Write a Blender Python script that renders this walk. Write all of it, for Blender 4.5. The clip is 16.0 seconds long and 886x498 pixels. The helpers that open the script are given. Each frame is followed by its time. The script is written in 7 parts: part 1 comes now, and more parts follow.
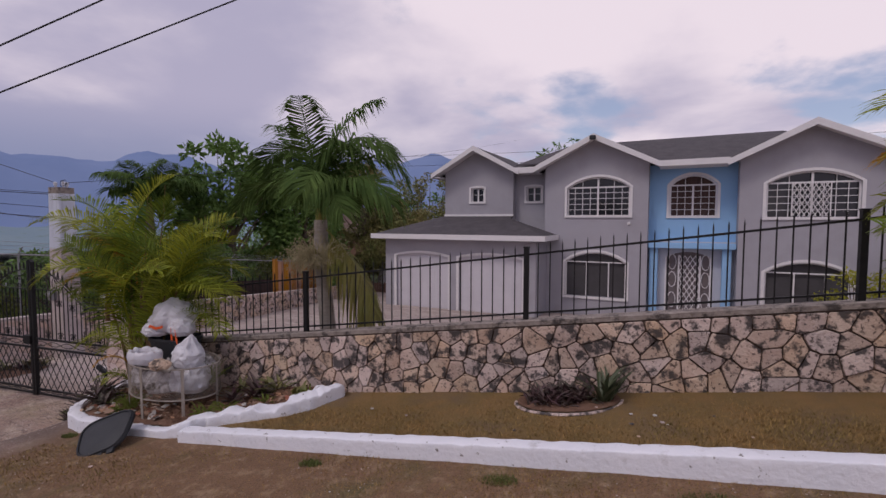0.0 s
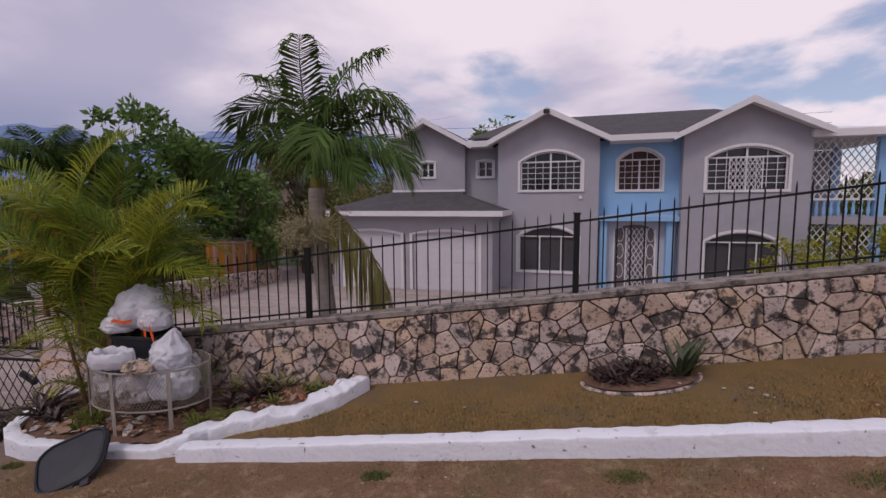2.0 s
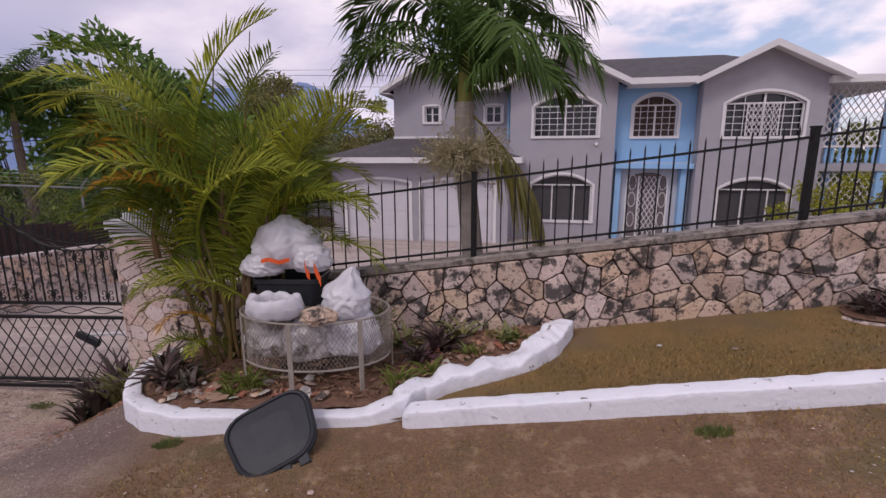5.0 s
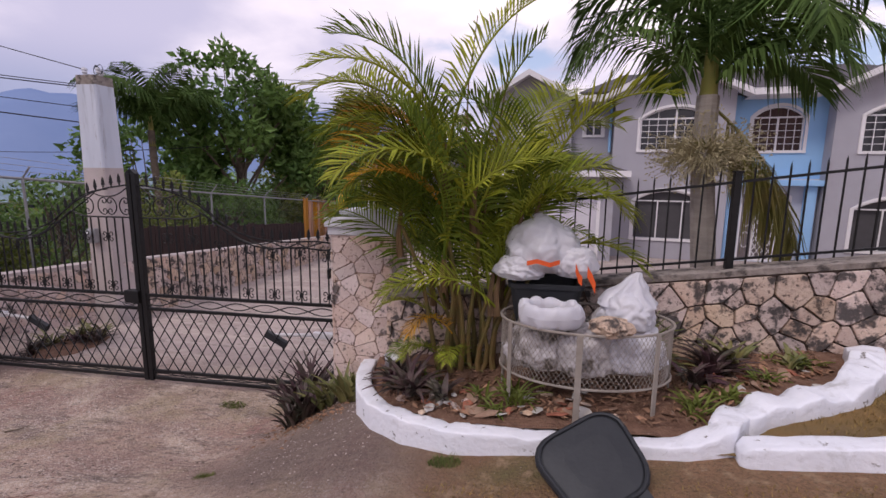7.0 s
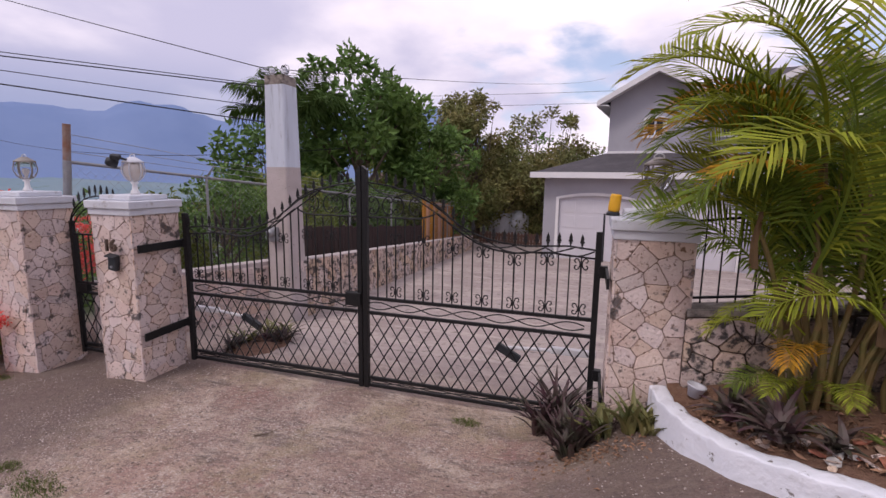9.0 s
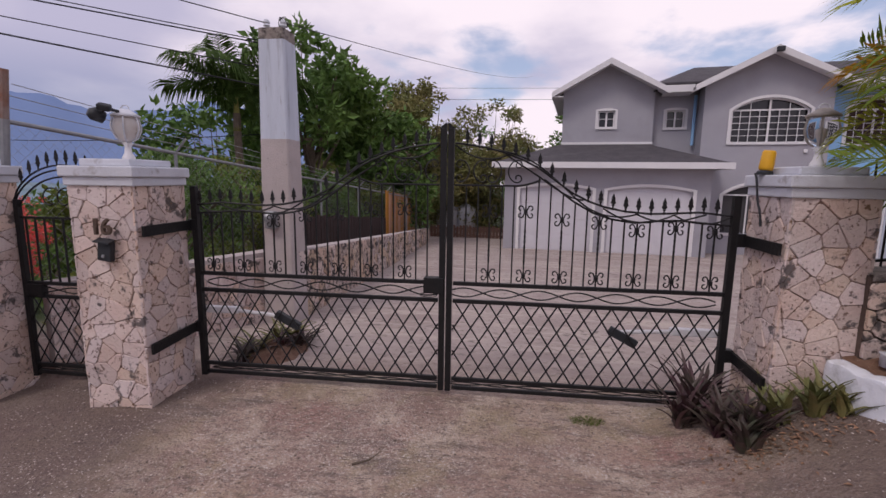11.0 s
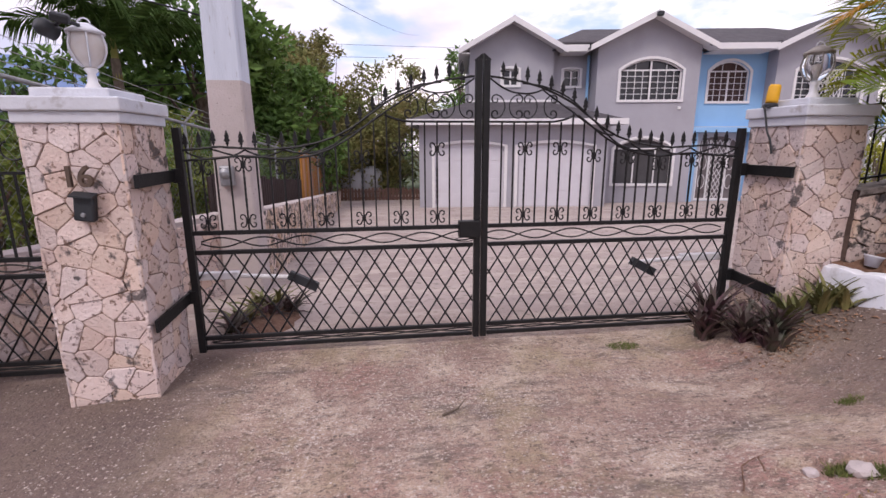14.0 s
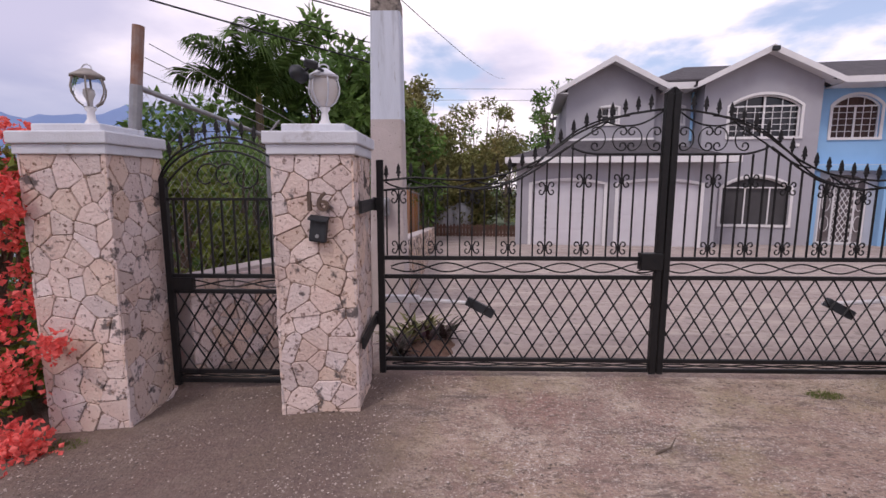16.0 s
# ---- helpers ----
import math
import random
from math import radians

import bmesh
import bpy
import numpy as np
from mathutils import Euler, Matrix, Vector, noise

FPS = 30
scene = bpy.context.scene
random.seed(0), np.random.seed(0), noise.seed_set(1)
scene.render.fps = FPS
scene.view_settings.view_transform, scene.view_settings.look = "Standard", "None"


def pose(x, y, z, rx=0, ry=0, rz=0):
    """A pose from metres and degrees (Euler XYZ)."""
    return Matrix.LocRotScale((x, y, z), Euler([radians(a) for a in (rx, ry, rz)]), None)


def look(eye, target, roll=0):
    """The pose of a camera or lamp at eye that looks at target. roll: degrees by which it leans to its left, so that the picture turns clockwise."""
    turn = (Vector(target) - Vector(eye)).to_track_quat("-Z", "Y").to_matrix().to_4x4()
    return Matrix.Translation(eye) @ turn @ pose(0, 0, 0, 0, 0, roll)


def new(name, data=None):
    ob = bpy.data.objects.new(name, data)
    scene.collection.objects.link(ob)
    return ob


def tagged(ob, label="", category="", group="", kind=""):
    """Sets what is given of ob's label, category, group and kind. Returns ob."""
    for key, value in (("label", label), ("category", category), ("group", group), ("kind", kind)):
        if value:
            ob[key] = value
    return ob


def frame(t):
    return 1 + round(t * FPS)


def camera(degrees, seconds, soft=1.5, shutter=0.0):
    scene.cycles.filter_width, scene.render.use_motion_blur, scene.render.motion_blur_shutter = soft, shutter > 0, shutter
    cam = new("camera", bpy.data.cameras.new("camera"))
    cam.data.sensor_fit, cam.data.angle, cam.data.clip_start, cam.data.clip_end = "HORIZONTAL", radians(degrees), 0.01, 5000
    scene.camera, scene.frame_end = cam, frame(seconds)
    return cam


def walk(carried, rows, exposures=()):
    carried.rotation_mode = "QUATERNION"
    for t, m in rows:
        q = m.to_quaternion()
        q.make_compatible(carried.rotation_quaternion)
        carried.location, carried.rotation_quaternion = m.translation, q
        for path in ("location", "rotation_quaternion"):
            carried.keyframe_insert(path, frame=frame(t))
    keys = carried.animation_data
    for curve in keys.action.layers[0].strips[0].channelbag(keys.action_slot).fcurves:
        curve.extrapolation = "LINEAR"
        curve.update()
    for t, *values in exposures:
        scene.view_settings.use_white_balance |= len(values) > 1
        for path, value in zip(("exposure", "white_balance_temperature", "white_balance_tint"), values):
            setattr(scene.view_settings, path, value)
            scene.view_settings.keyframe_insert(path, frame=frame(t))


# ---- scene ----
# camera and walk
cam = camera(87.2, 16.0)
PATH = [
    (0, (-0.011, 0.022, 1.563), (-0.625, 1.922, 1.445), 0.1),
    (0.5, (-0.363, 0.055, 1.526), (-0.967, 1.958, 1.404), 0.1),
    (1, (-0.621, 0.125, 1.505), (-1.154, 2.048, 1.366), 0.1),
    (1.5, (-0.881, 0.251, 1.461), (-1.291, 2.202, 1.299), -0.4),
    (2, (-1.168, 0.326, 1.436), (-1.467, 2.292, 1.229), -0.4),
    (2.5, (-1.46, 0.36, 1.4), (-1.704, 2.333, 1.184), -0.3),
    (3, (-1.824, 0.436, 1.342), (-2.089, 2.402, 1.094), -0.3),
    (5.5, (-3.6, 0.831, 1.057), (-3.68, 2.79, 0.659), -0.1),
    (6, (-3.944, 0.87, 1.019), (-4.063, 2.835, 0.662), 0.2),
    (6.5, (-4.294, 0.894, 0.977), (-4.518, 2.856, 0.661), 0.3),
    (7, (-4.73, 0.944, 0.94), (-5.054, 2.891, 0.621), 0.6),
    (7.5, (-5.175, 0.92, 0.902), (-5.618, 2.847, 0.599), 0.6),
    (8, (-5.596, 0.955, 0.88), (-6.15, 2.854, 0.582), 0.8),
    (8.5, (-6.045, 0.963, 0.841), (-6.65, 2.847, 0.545), 0.8),
    (9, (-6.452, 1.019, 0.853), (-7.049, 2.903, 0.55), 0.8),
    (11.5, (-8.372, 1.37, 0.441), (-8.459, 3.343, 0.13), 0.5),
    (12, (-8.558, 1.396, 0.385), (-8.48, 3.359, 0.01), 0.1),
    (12.5, (-8.743, 1.473, 0.324), (-8.523, 3.408, -0.133), -0.0),
    (13, (-8.867, 1.55, 0.275), (-8.571, 3.458, -0.247), -0.2),
    (13.5, (-9.051, 1.54, 0.271), (-8.77, 3.46, -0.212), -0.1),
    (14, (-9.297, 1.471, 0.314), (-9.042, 3.405, -0.127), -0.2),
    (14.5, (-9.491, 1.434, 0.301), (-9.28, 3.386, -0.082), -0.2),
    (15, (-9.77, 1.433, 0.289), (-9.61, 3.395, -0.064), -0.1),
    (15.5, (-9.967, 1.422, 0.282), (-9.903, 3.395, -0.041), 0.1),
    (16, (-10.145, 1.453, 0.258), (-10.184, 3.433, -0.023), 0.1),
]
walk(cam, [(t, look(eye, target, roll)) for t, eye, target, roll in PATH],
     [(0.0, -0.32, 6500, 19), (3.0, -0.18, 6500, 19), (5.5, 0.10, 6500, 19), (7.0, 0.22, 6500, 18), (9.0, 0.24, 6500, 18), (11.5, -0.08, 6500, 17), (12.5, 0.14, 6500, 17), (13.5, 0.45, 6500, 16), (14.5, 0.66, 6500, 17), (16.0, 0.29, 6500, 17)])

# ---- world, sun ----
world = bpy.data.worlds.new("sky")
scene.world = world
world.use_nodes = True
wt = world.node_tree
wt.nodes.clear()
SUN_EL, SUN_AZ = radians(52), radians(215)


def wnode(kind, **kw):
    n = wt.nodes.new(kind)
    for k, v in kw.items():
        n.inputs[k.replace("_", " ")].default_value = v
    return n


w_out = wt.nodes.new("ShaderNodeOutputWorld")
w_bg = wnode("ShaderNodeBackground", Strength=1.0)
w_sky = wt.nodes.new("ShaderNodeTexSky")
w_sky.sky_type, w_sky.sun_disc, w_sky.sun_elevation, w_sky.sun_rotation = "NISHITA", False, SUN_EL, SUN_AZ
w_gain = wt.nodes.new("ShaderNodeVectorMath")
w_gain.operation = "SCALE"
w_gain.inputs["Scale"].default_value = 0.11
w_co = wt.nodes.new("ShaderNodeTexCoord")
w_sep = wt.nodes.new("ShaderNodeSeparateXYZ")
L = wt.links.new
L(w_co.outputs["Generated"], w_sep.inputs[0])


def wmath(op, a, b=None):
    n = wt.nodes.new("ShaderNodeMath")
    n.operation = op
    for i, v in enumerate((a, b)):
        if isinstance(v, (int, float)):
            n.inputs[i].default_value = v
        elif v is not None:
            L(v, n.inputs[i])
    return n.outputs[0]


def wramp(v, lo, hi, smooth=True):
    n = wt.nodes.new("ShaderNodeMapRange")
    n.interpolation_type = "SMOOTHSTEP" if smooth else "LINEAR"
    n.inputs["From Min"].default_value, n.inputs["From Max"].default_value = lo, hi
    L(v, n.inputs["Value"])
    return n.outputs["Result"]


def wmix(f, a, b):
    n = wt.nodes.new("ShaderNodeMix")
    n.data_type = "RGBA"
    L(f, n.inputs["Factor"])
    for key, c in (("A", a), ("B", b)):
        if isinstance(c, tuple):
            n.inputs[key].default_value = (*c, 1)
        else:
            L(c, n.inputs[key])
    return n.outputs["Result"]


# a flat cloud deck seen in perspective: open to the blue over the house, thick over the valley
w_x, w_y, w_z = (w_sep.outputs[k] for k in "XYZ")
w_den = wmath("ADD", wmath("MAXIMUM", w_z, 0.0), 0.30)
w_deck = wt.nodes.new("ShaderNodeCombineXYZ")
L(wmath("DIVIDE", w_x, w_den), w_deck.inputs["X"])
L(wmath("DIVIDE", w_y, w_den), w_deck.inputs["Y"])
L(wmath("MULTIPLY", w_z, 1.5), w_deck.inputs["Z"])


def cloud_noise(scale, detail, rough, shift):
    mp = wt.nodes.new("ShaderNodeMapping")
    mp.inputs["Location"].default_value = shift
    L(w_deck.outputs[0], mp.inputs["Vector"])
    n = wnode("ShaderNodeTexNoise", Scale=scale, Detail=detail, Roughness=rough, Distortion=0.15)
    L(mp.outputs["Vector"], n.inputs["Vector"])
    return n.outputs["Fac"]


w_cover = wramp(wmath("SUBTRACT", cloud_noise(1.7, 8.0, 0.52, (3.1, 0.6, 0.0)), wmath("MULTIPLY", w_x, 0.17)), 0.34, 0.47)
w_tone = wmath("ADD", cloud_noise(1.3, 7.0, 0.5, (0.4, 2.2, 1.0)), wmath("MULTIPLY", w_x, 0.17))
w_cloud = wmix(wramp(w_tone, 0.28, 0.60), (0.52, 0.51, 0.66), (1.0, 0.92, 0.97))
w_murk = wmath("MULTIPLY", wramp(w_z, 0.24, 0.09), wramp(w_x, -0.15, -0.55))
w_cloud = wmix(wmath("MULTIPLY", w_murk, 0.8), w_cloud, (0.26, 0.315, 0.49))
L(w_sky.outputs["Color"], w_gain.inputs[0])
w_haze = wnode("ShaderNodeValue")
w_haze.outputs[0].default_value = 0.4
w_blue = wmix(w_haze.outputs[0], w_gain.outputs["Vector"], (0.62, 0.68, 0.90))
L(wmix(w_cover, w_blue, w_cloud), w_bg.inputs["Color"])
L(w_bg.outputs["Background"], w_out.inputs["Surface"])
sun = new("sun", bpy.data.lights.new("sun", "SUN"))
sun.data.energy, sun.data.angle, sun.data.color = 1.1, radians(14), (1.0, 0.95, 0.88)
sun.matrix_world = look((0, 0, 30), (-30 * math.cos(SUN_EL) * math.sin(SUN_AZ), -30 * math.cos(SUN_EL) * math.cos(SUN_AZ), 30 - 30 * math.sin(SUN_EL)))

# ---- materials ----
def material(name, a, b=None, rough=0.8, scale=8.0, metal=0.0, bump=0.0, bump_scale=60.0, vary=0.0, island=0.0,
             stain=None, stain_scale=3.0, stain_at=(0.56, 0.70), grime=None, grime_scale=14.0, grime_at=(0.6, 0.72), spec=0.4, trans=0.0, stretch=(1, 1, 1)):
    """Two tones mixed by noise, with stains and grime of their own shape, a bump and some change from piece to piece."""
    m = bpy.data.materials.new(name)
    m.use_nodes = True
    nt = m.node_tree
    bs = nt.nodes["Principled BSDF"]
    bs.inputs["Roughness"].default_value, bs.inputs["Metallic"].default_value = rough, metal
    bs.inputs["Specular IOR Level"].default_value = spec
    geo = nt.nodes.new("ShaderNodeNewGeometry")
    mp = nt.nodes.new("ShaderNodeMapping")
    mp.inputs["Scale"].default_value = stretch
    nt.links.new(geo.outputs["Position"], mp.inputs["Vector"])

    def noise_ramp(sc, lo, hi, detail=6.0):
        n = nt.nodes.new("ShaderNodeTexNoise")
        n.inputs["Scale"].default_value, n.inputs["Detail"].default_value, n.inputs["Roughness"].default_value = sc, detail, 0.62
        nt.links.new(mp.outputs["Vector"], n.inputs["Vector"])
        r = nt.nodes.new("ShaderNodeMapRange")
        r.inputs["From Min"].default_value, r.inputs["From Max"].default_value = lo, hi
        nt.links.new(n.outputs["Fac"], r.inputs["Value"])
        return r.outputs["Result"], n.outputs["Fac"]

    def mix(fac, c1, c2):
        x = nt.nodes.new("ShaderNodeMix")
        x.data_type = "RGBA"
        nt.links.new(fac, x.inputs["Factor"])
        for key, c in (("A", c1), ("B", c2)):
            if isinstance(c, tuple):
                x.inputs[key].default_value = (*c, 1)
            else:
                nt.links.new(c, x.inputs[key])
        return x.outputs["Result"]

    fac, raw = noise_ramp(scale, 0.3, 0.7)
    col = mix(fac, a, b or a)
    if stain:
        f, _ = noise_ramp(stain_scale, *stain_at)
        col = mix(f, col, stain)
    if grime:
        f, _ = noise_ramp(grime_scale, *grime_at)
        col = mix(f, col, grime)
    if vary or island:
        hsv = nt.nodes.new("ShaderNodeHueSaturation")
        r = nt.nodes.new("ShaderNodeMapRange")
        amount = vary or island
        r.inputs["To Min"].default_value, r.inputs["To Max"].default_value = 1 - amount, 1 + amount
        if vary:
            oi = nt.nodes.new("ShaderNodeObjectInfo")
            nt.links.new(oi.outputs["Random"], r.inputs["Value"])
        else:
            nt.links.new(geo.outputs["Random Per Island"], r.inputs["Value"])
        nt.links.new(r.outputs["Result"], hsv.inputs["Value"])
        if vary:
            fr = nt.nodes.new("ShaderNodeMath")
            fr.operation = "MULTIPLY"
            fr.inputs[1].default_value = 7.31
            nt.links.new(oi.outputs["Random"], fr.inputs[0])
            fc = nt.nodes.new("ShaderNodeMath")
            fc.operation = "FRACT"
            nt.links.new(fr.outputs[0], fc.inputs[0])
            for key, lo, hi in (("Hue", 0.487, 0.516), ("Saturation", 0.65, 1.25)):
                rr = nt.nodes.new("ShaderNodeMapRange")
                rr.inputs["To Min"].default_value, rr.inputs["To Max"].default_value = lo, hi
                nt.links.new(fc.outputs[0], rr.inputs["Value"])
                nt.links.new(rr.outputs["Result"], hsv.inputs[key])
        nt.links.new(col, hsv.inputs["Color"])
        col = hsv.outputs["Color"]
    nt.links.new(col, bs.inputs["Base Color"])
    if bump:
        bn = nt.nodes.new("ShaderNodeTexNoise")
        bn.inputs["Scale"].default_value, bn.inputs["Detail"].default_value = bump_scale, 8.0
        nt.links.new(mp.outputs["Vector"], bn.inputs["Vector"])
        bp = nt.nodes.new("ShaderNodeBump")
        bp.inputs["Strength"].default_value, bp.inputs["Distance"].default_value = bump, 0.02
        nt.links.new(bn.outputs["Fac"], bp.inputs["Height"])
        nt.links.new(bp.outputs["Normal"], bs.inputs["Normal"])
    if trans:
        bs.inputs["Subsurface Weight"].default_value = 0.0
        tr = nt.nodes.new("ShaderNodeBsdfTranslucent")
        nt.links.new(col, tr.inputs["Color"])
        ms = nt.nodes.new("ShaderNodeMixShader")
        ms.inputs["Fac"].default_value = trans
        nt.links.new(bs.outputs["BSDF"], ms.inputs[1])
        nt.links.new(tr.outputs["BSDF"], ms.inputs[2])
        nt.links.new(ms.outputs["Shader"], nt.nodes["Material Output"].inputs["Surface"])
    return m


M_STONE = material("limestone", (0.50, 0.35, 0.28), (0.60, 0.47, 0.395), 0.92, 5, bump=0.7, bump_scale=45, vary=0.2,
                   stain=(0.075, 0.062, 0.058), stain_scale=8.5, stain_at=(0.505, 0.585), grime=(0.14, 0.10, 0.085), grime_scale=30, grime_at=(0.56, 0.63))
M_STONE_P = material("pillar limestone", (0.59, 0.435, 0.39), (0.66, 0.53, 0.475), 0.92, 5, bump=0.6, bump_scale=45, vary=0.13,
                     stain=(0.13, 0.105, 0.10), stain_scale=6.0, stain_at=(0.59, 0.64), grime=(0.22, 0.14, 0.11), grime_scale=28, grime_at=(0.575, 0.64))
M_MORTAR_P = material("pillar mortar", (0.22, 0.15, 0.115), (0.32, 0.23, 0.18), 0.95, 12, bump=0.5)
M_MORTAR = material("mortar", (0.07, 0.048, 0.038), (0.13, 0.09, 0.072), 0.95, 12, bump=0.5)
M_COPING = material("weathered coping", (0.20, 0.168, 0.148), (0.36, 0.31, 0.275), 0.95, 11, bump=0.8, bump_scale=30, stain=(0.07, 0.06, 0.055), stain_scale=8, stain_at=(0.50, 0.62))
M_WHITE = material("whitewash", (0.80, 0.80, 0.84), (0.74, 0.75, 0.80), 0.75, 4, bump=0.45, bump_scale=28, stain=(0.55, 0.54, 0.55), stain_scale=6, stain_at=(0.58, 0.72), grime=(0.20, 0.18, 0.165), grime_scale=13, grime_at=(0.64, 0.69))
M_CAP = material("painted cap", (0.62, 0.63, 0.68), (0.54, 0.54, 0.58), 0.8, 5, bump=0.2, stain=(0.30, 0.27, 0.26), stain_scale=6, stain_at=(0.62, 0.76))
M_IRON = material("black iron", (0.006, 0.006, 0.007), (0.013, 0.012, 0.012), 0.5, 20, metal=0.0, bump=0.15, spec=0.3)
M_HOUSE = material("grey house paint", (0.352, 0.342, 0.378), (0.382, 0.372, 0.408), 0.9, 1.2, bump=0.12, bump_scale=90, stain=(0.31, 0.295, 0.315), stain_scale=0.8, stain_at=(0.5, 0.8))
M_BLUE = material("blue house paint", (0.25, 0.45, 0.70), (0.28, 0.49, 0.74), 0.85, 1.5, bump=0.12, bump_scale=90)
M_TRIM = material("white trim", (0.74, 0.72, 0.72), (0.68, 0.66, 0.67), 0.7, 3, bump=0.05)
M_DOOR = material("garage door white", (0.62, 0.60, 0.64), (0.57, 0.55, 0.59), 0.6, 2, bump=0.05)
M_ROOF = material("dark shingle", (0.060, 0.054, 0.060), (0.095, 0.085, 0.092), 0.95, 3, bump=0.5, bump_scale=25)
M_POLE = material("pole paint", (0.60, 0.63, 0.71), (0.50, 0.53, 0.60), 0.85, 2.5, bump=0.25, stain=(0.25, 0.25, 0.28), stain_scale=2.6, stain_at=(0.50, 0.68), grime=(0.20, 0.17, 0.16), grime_scale=9, grime_at=(0.62, 0.70), stretch=(2.2, 2.2, 0.25))
M_CONC = material("bare concrete", (0.50, 0.43, 0.42), (0.42, 0.36, 0.34), 0.9, 4, bump=0.4, grime=(0.20, 0.16, 0.15), grime_scale=25, grime_at=(0.64, 0.7))
M_SOIL = material("soil and leaf litter", (0.12, 0.062, 0.040), (0.22, 0.125, 0.082), 0.98, 14, bump=0.9, bump_scale=50, grime=(0.30, 0.23, 0.18), grime_scale=40, grime_at=(0.62, 0.68))
M_LAWN = material("dry lawn", (0.265, 0.158, 0.060), (0.185, 0.130, 0.048), 0.97, 3.2, bump=0.9, bump_scale=130, stain=(0.20, 0.13, 0.075), stain_scale=1.6, stain_at=(0.5, 0.7), grime=(0.27, 0.20, 0.13), grime_scale=60, grime_at=(0.64, 0.7))
M_GLASS = bpy.data.materials.new("dark glass")
M_GLASS.use_nodes = True
g = M_GLASS.node_tree.nodes["Principled BSDF"].inputs
g["Base Color"].default_value, g["Roughness"].default_value, g["Specular IOR Level"].default_value = (0.02, 0.02, 0.024, 1), 0.08, 0.5
M_SCREEN = material("insect screen", (0.055, 0.052, 0.055), (0.07, 0.066, 0.07), 0.8, 3)
# curtain brown taken down so its colour stands for the dark room inside
M_DIM_CURTAIN = material("brown curtain, room dark in colour", (0.055, 0.032, 0.028), (0.10, 0.06, 0.052), 0.9, 2, stretch=(6, 6, 0.4))
M_BLACK = material("black plastic", (0.018, 0.020, 0.024), (0.028, 0.030, 0.034), 0.55, 9, bump=0.1)
M_BAG = material("white plastic bag", (0.78, 0.77, 0.80), (0.68, 0.67, 0.72), 0.35, 6, bump=0.22, bump_scale=7, trans=0.25)
M_BAG2 = material("clear sack", (0.36, 0.33, 0.32), (0.60, 0.57, 0.58), 0.4, 9, bump=0.8, bump_scale=22, stain=(0.10, 0.085, 0.07), stain_scale=8, stain_at=(0.50, 0.60))
M_ORANGE = material("orange plastic", (0.80, 0.13, 0.03), (0.72, 0.10, 0.02), 0.5, 9)
M_YELLOW = material("yellow paint", (0.80, 0.42, 0.02), (0.70, 0.36, 0.02), 0.5, 9)
# lit and shaded fronds painted as two greens, brighter and deeper
M_ARECA = material("areca leaf", (0.17, 0.225, 0.023), (0.34, 0.345, 0.032), 0.6, 2.5, island=0.4, trans=0.3, spec=0.2)
M_ARECA_SHADED = material("shaded green areca leaf", (0.10, 0.165, 0.021), (0.18, 0.23, 0.029), 0.6, 2.5, island=0.35, trans=0.3, spec=0.2)
M_ARECA_DRY = material("yellowed areca leaf", (0.62, 0.38, 0.03), (0.50, 0.20, 0.03), 0.6, 3, island=0.25, trans=0.3, spec=0.2)
M_STEM = material("palm cane", (0.13, 0.125, 0.035), (0.22, 0.13, 0.05), 0.6, 5, stretch=(1, 1, 2))
M_COCO = material("coconut leaf", (0.060, 0.11, 0.030), (0.10, 0.155, 0.040), 0.8, 3, island=0.3, trans=0.18, spec=0.1)
M_COCO_OLD = material("old coconut leaf", (0.21, 0.22, 0.05), (0.27, 0.22, 0.07), 0.6, 3, island=0.25, trans=0.25, spec=0.2)
M_TRUNK = material("palm trunk", (0.42, 0.37, 0.33), (0.30, 0.265, 0.235), 0.95, 6, bump=0.7, stretch=(1, 1, 5))
M_BARK = material("bark", (0.16, 0.12, 0.09), (0.10, 0.075, 0.055), 0.95, 9, bump=0.8)
M_LEAF = material("broad leaf", (0.085, 0.165, 0.045), (0.17, 0.265, 0.065), 0.5, 0.7, island=0.4, trans=0.25, spec=0.2)
M_LEAF_B = material("hedge leaf", (0.12, 0.165, 0.035), (0.19, 0.215, 0.045), 0.55, 0.7, island=0.4, trans=0.25, spec=0.2)
M_LEAF_R = material("reddish tree leaf", (0.27, 0.215, 0.085), (0.16, 0.20, 0.07), 0.55, 0.8, island=0.4, trans=0.25, spec=0.2)
M_PURPLE = material("purple strap leaf", (0.090, 0.030, 0.048), (0.060, 0.068, 0.040), 0.55, 6, island=0.35)
M_GREENSTRAP = material("green strap leaf", (0.10, 0.13, 0.045), (0.21, 0.17, 0.06), 0.55, 6, island=0.3)
M_AGAVE = material("dark agave leaf", (0.045, 0.065, 0.035), (0.075, 0.085, 0.04), 0.5, 6, island=0.3)
M_RED = material("red bougainvillea", (0.84, 0.11, 0.11), (0.84, 0.19, 0.15), 0.6, 2, island=0.15, trans=0.3)
M_WOOD = material("weathered boards", (0.14, 0.075, 0.055), (0.085, 0.050, 0.042), 0.9, 5, bump=0.3, stretch=(3, 3, 0.5))
M_GALV = material("galvanised steel", (0.36, 0.36, 0.37), (0.27, 0.27, 0.28), 0.5, 12, metal=0.6)
M_RUST = material("rusty steel", (0.22, 0.10, 0.06), (0.30, 0.24, 0.22), 0.8, 8, bump=0.3)
M_WIRE = material("cable", (0.015, 0.015, 0.018), rough=0.6)
M_MESHW = material("basket wire", (0.34, 0.30, 0.26), (0.22, 0.185, 0.155), 0.7, 9)

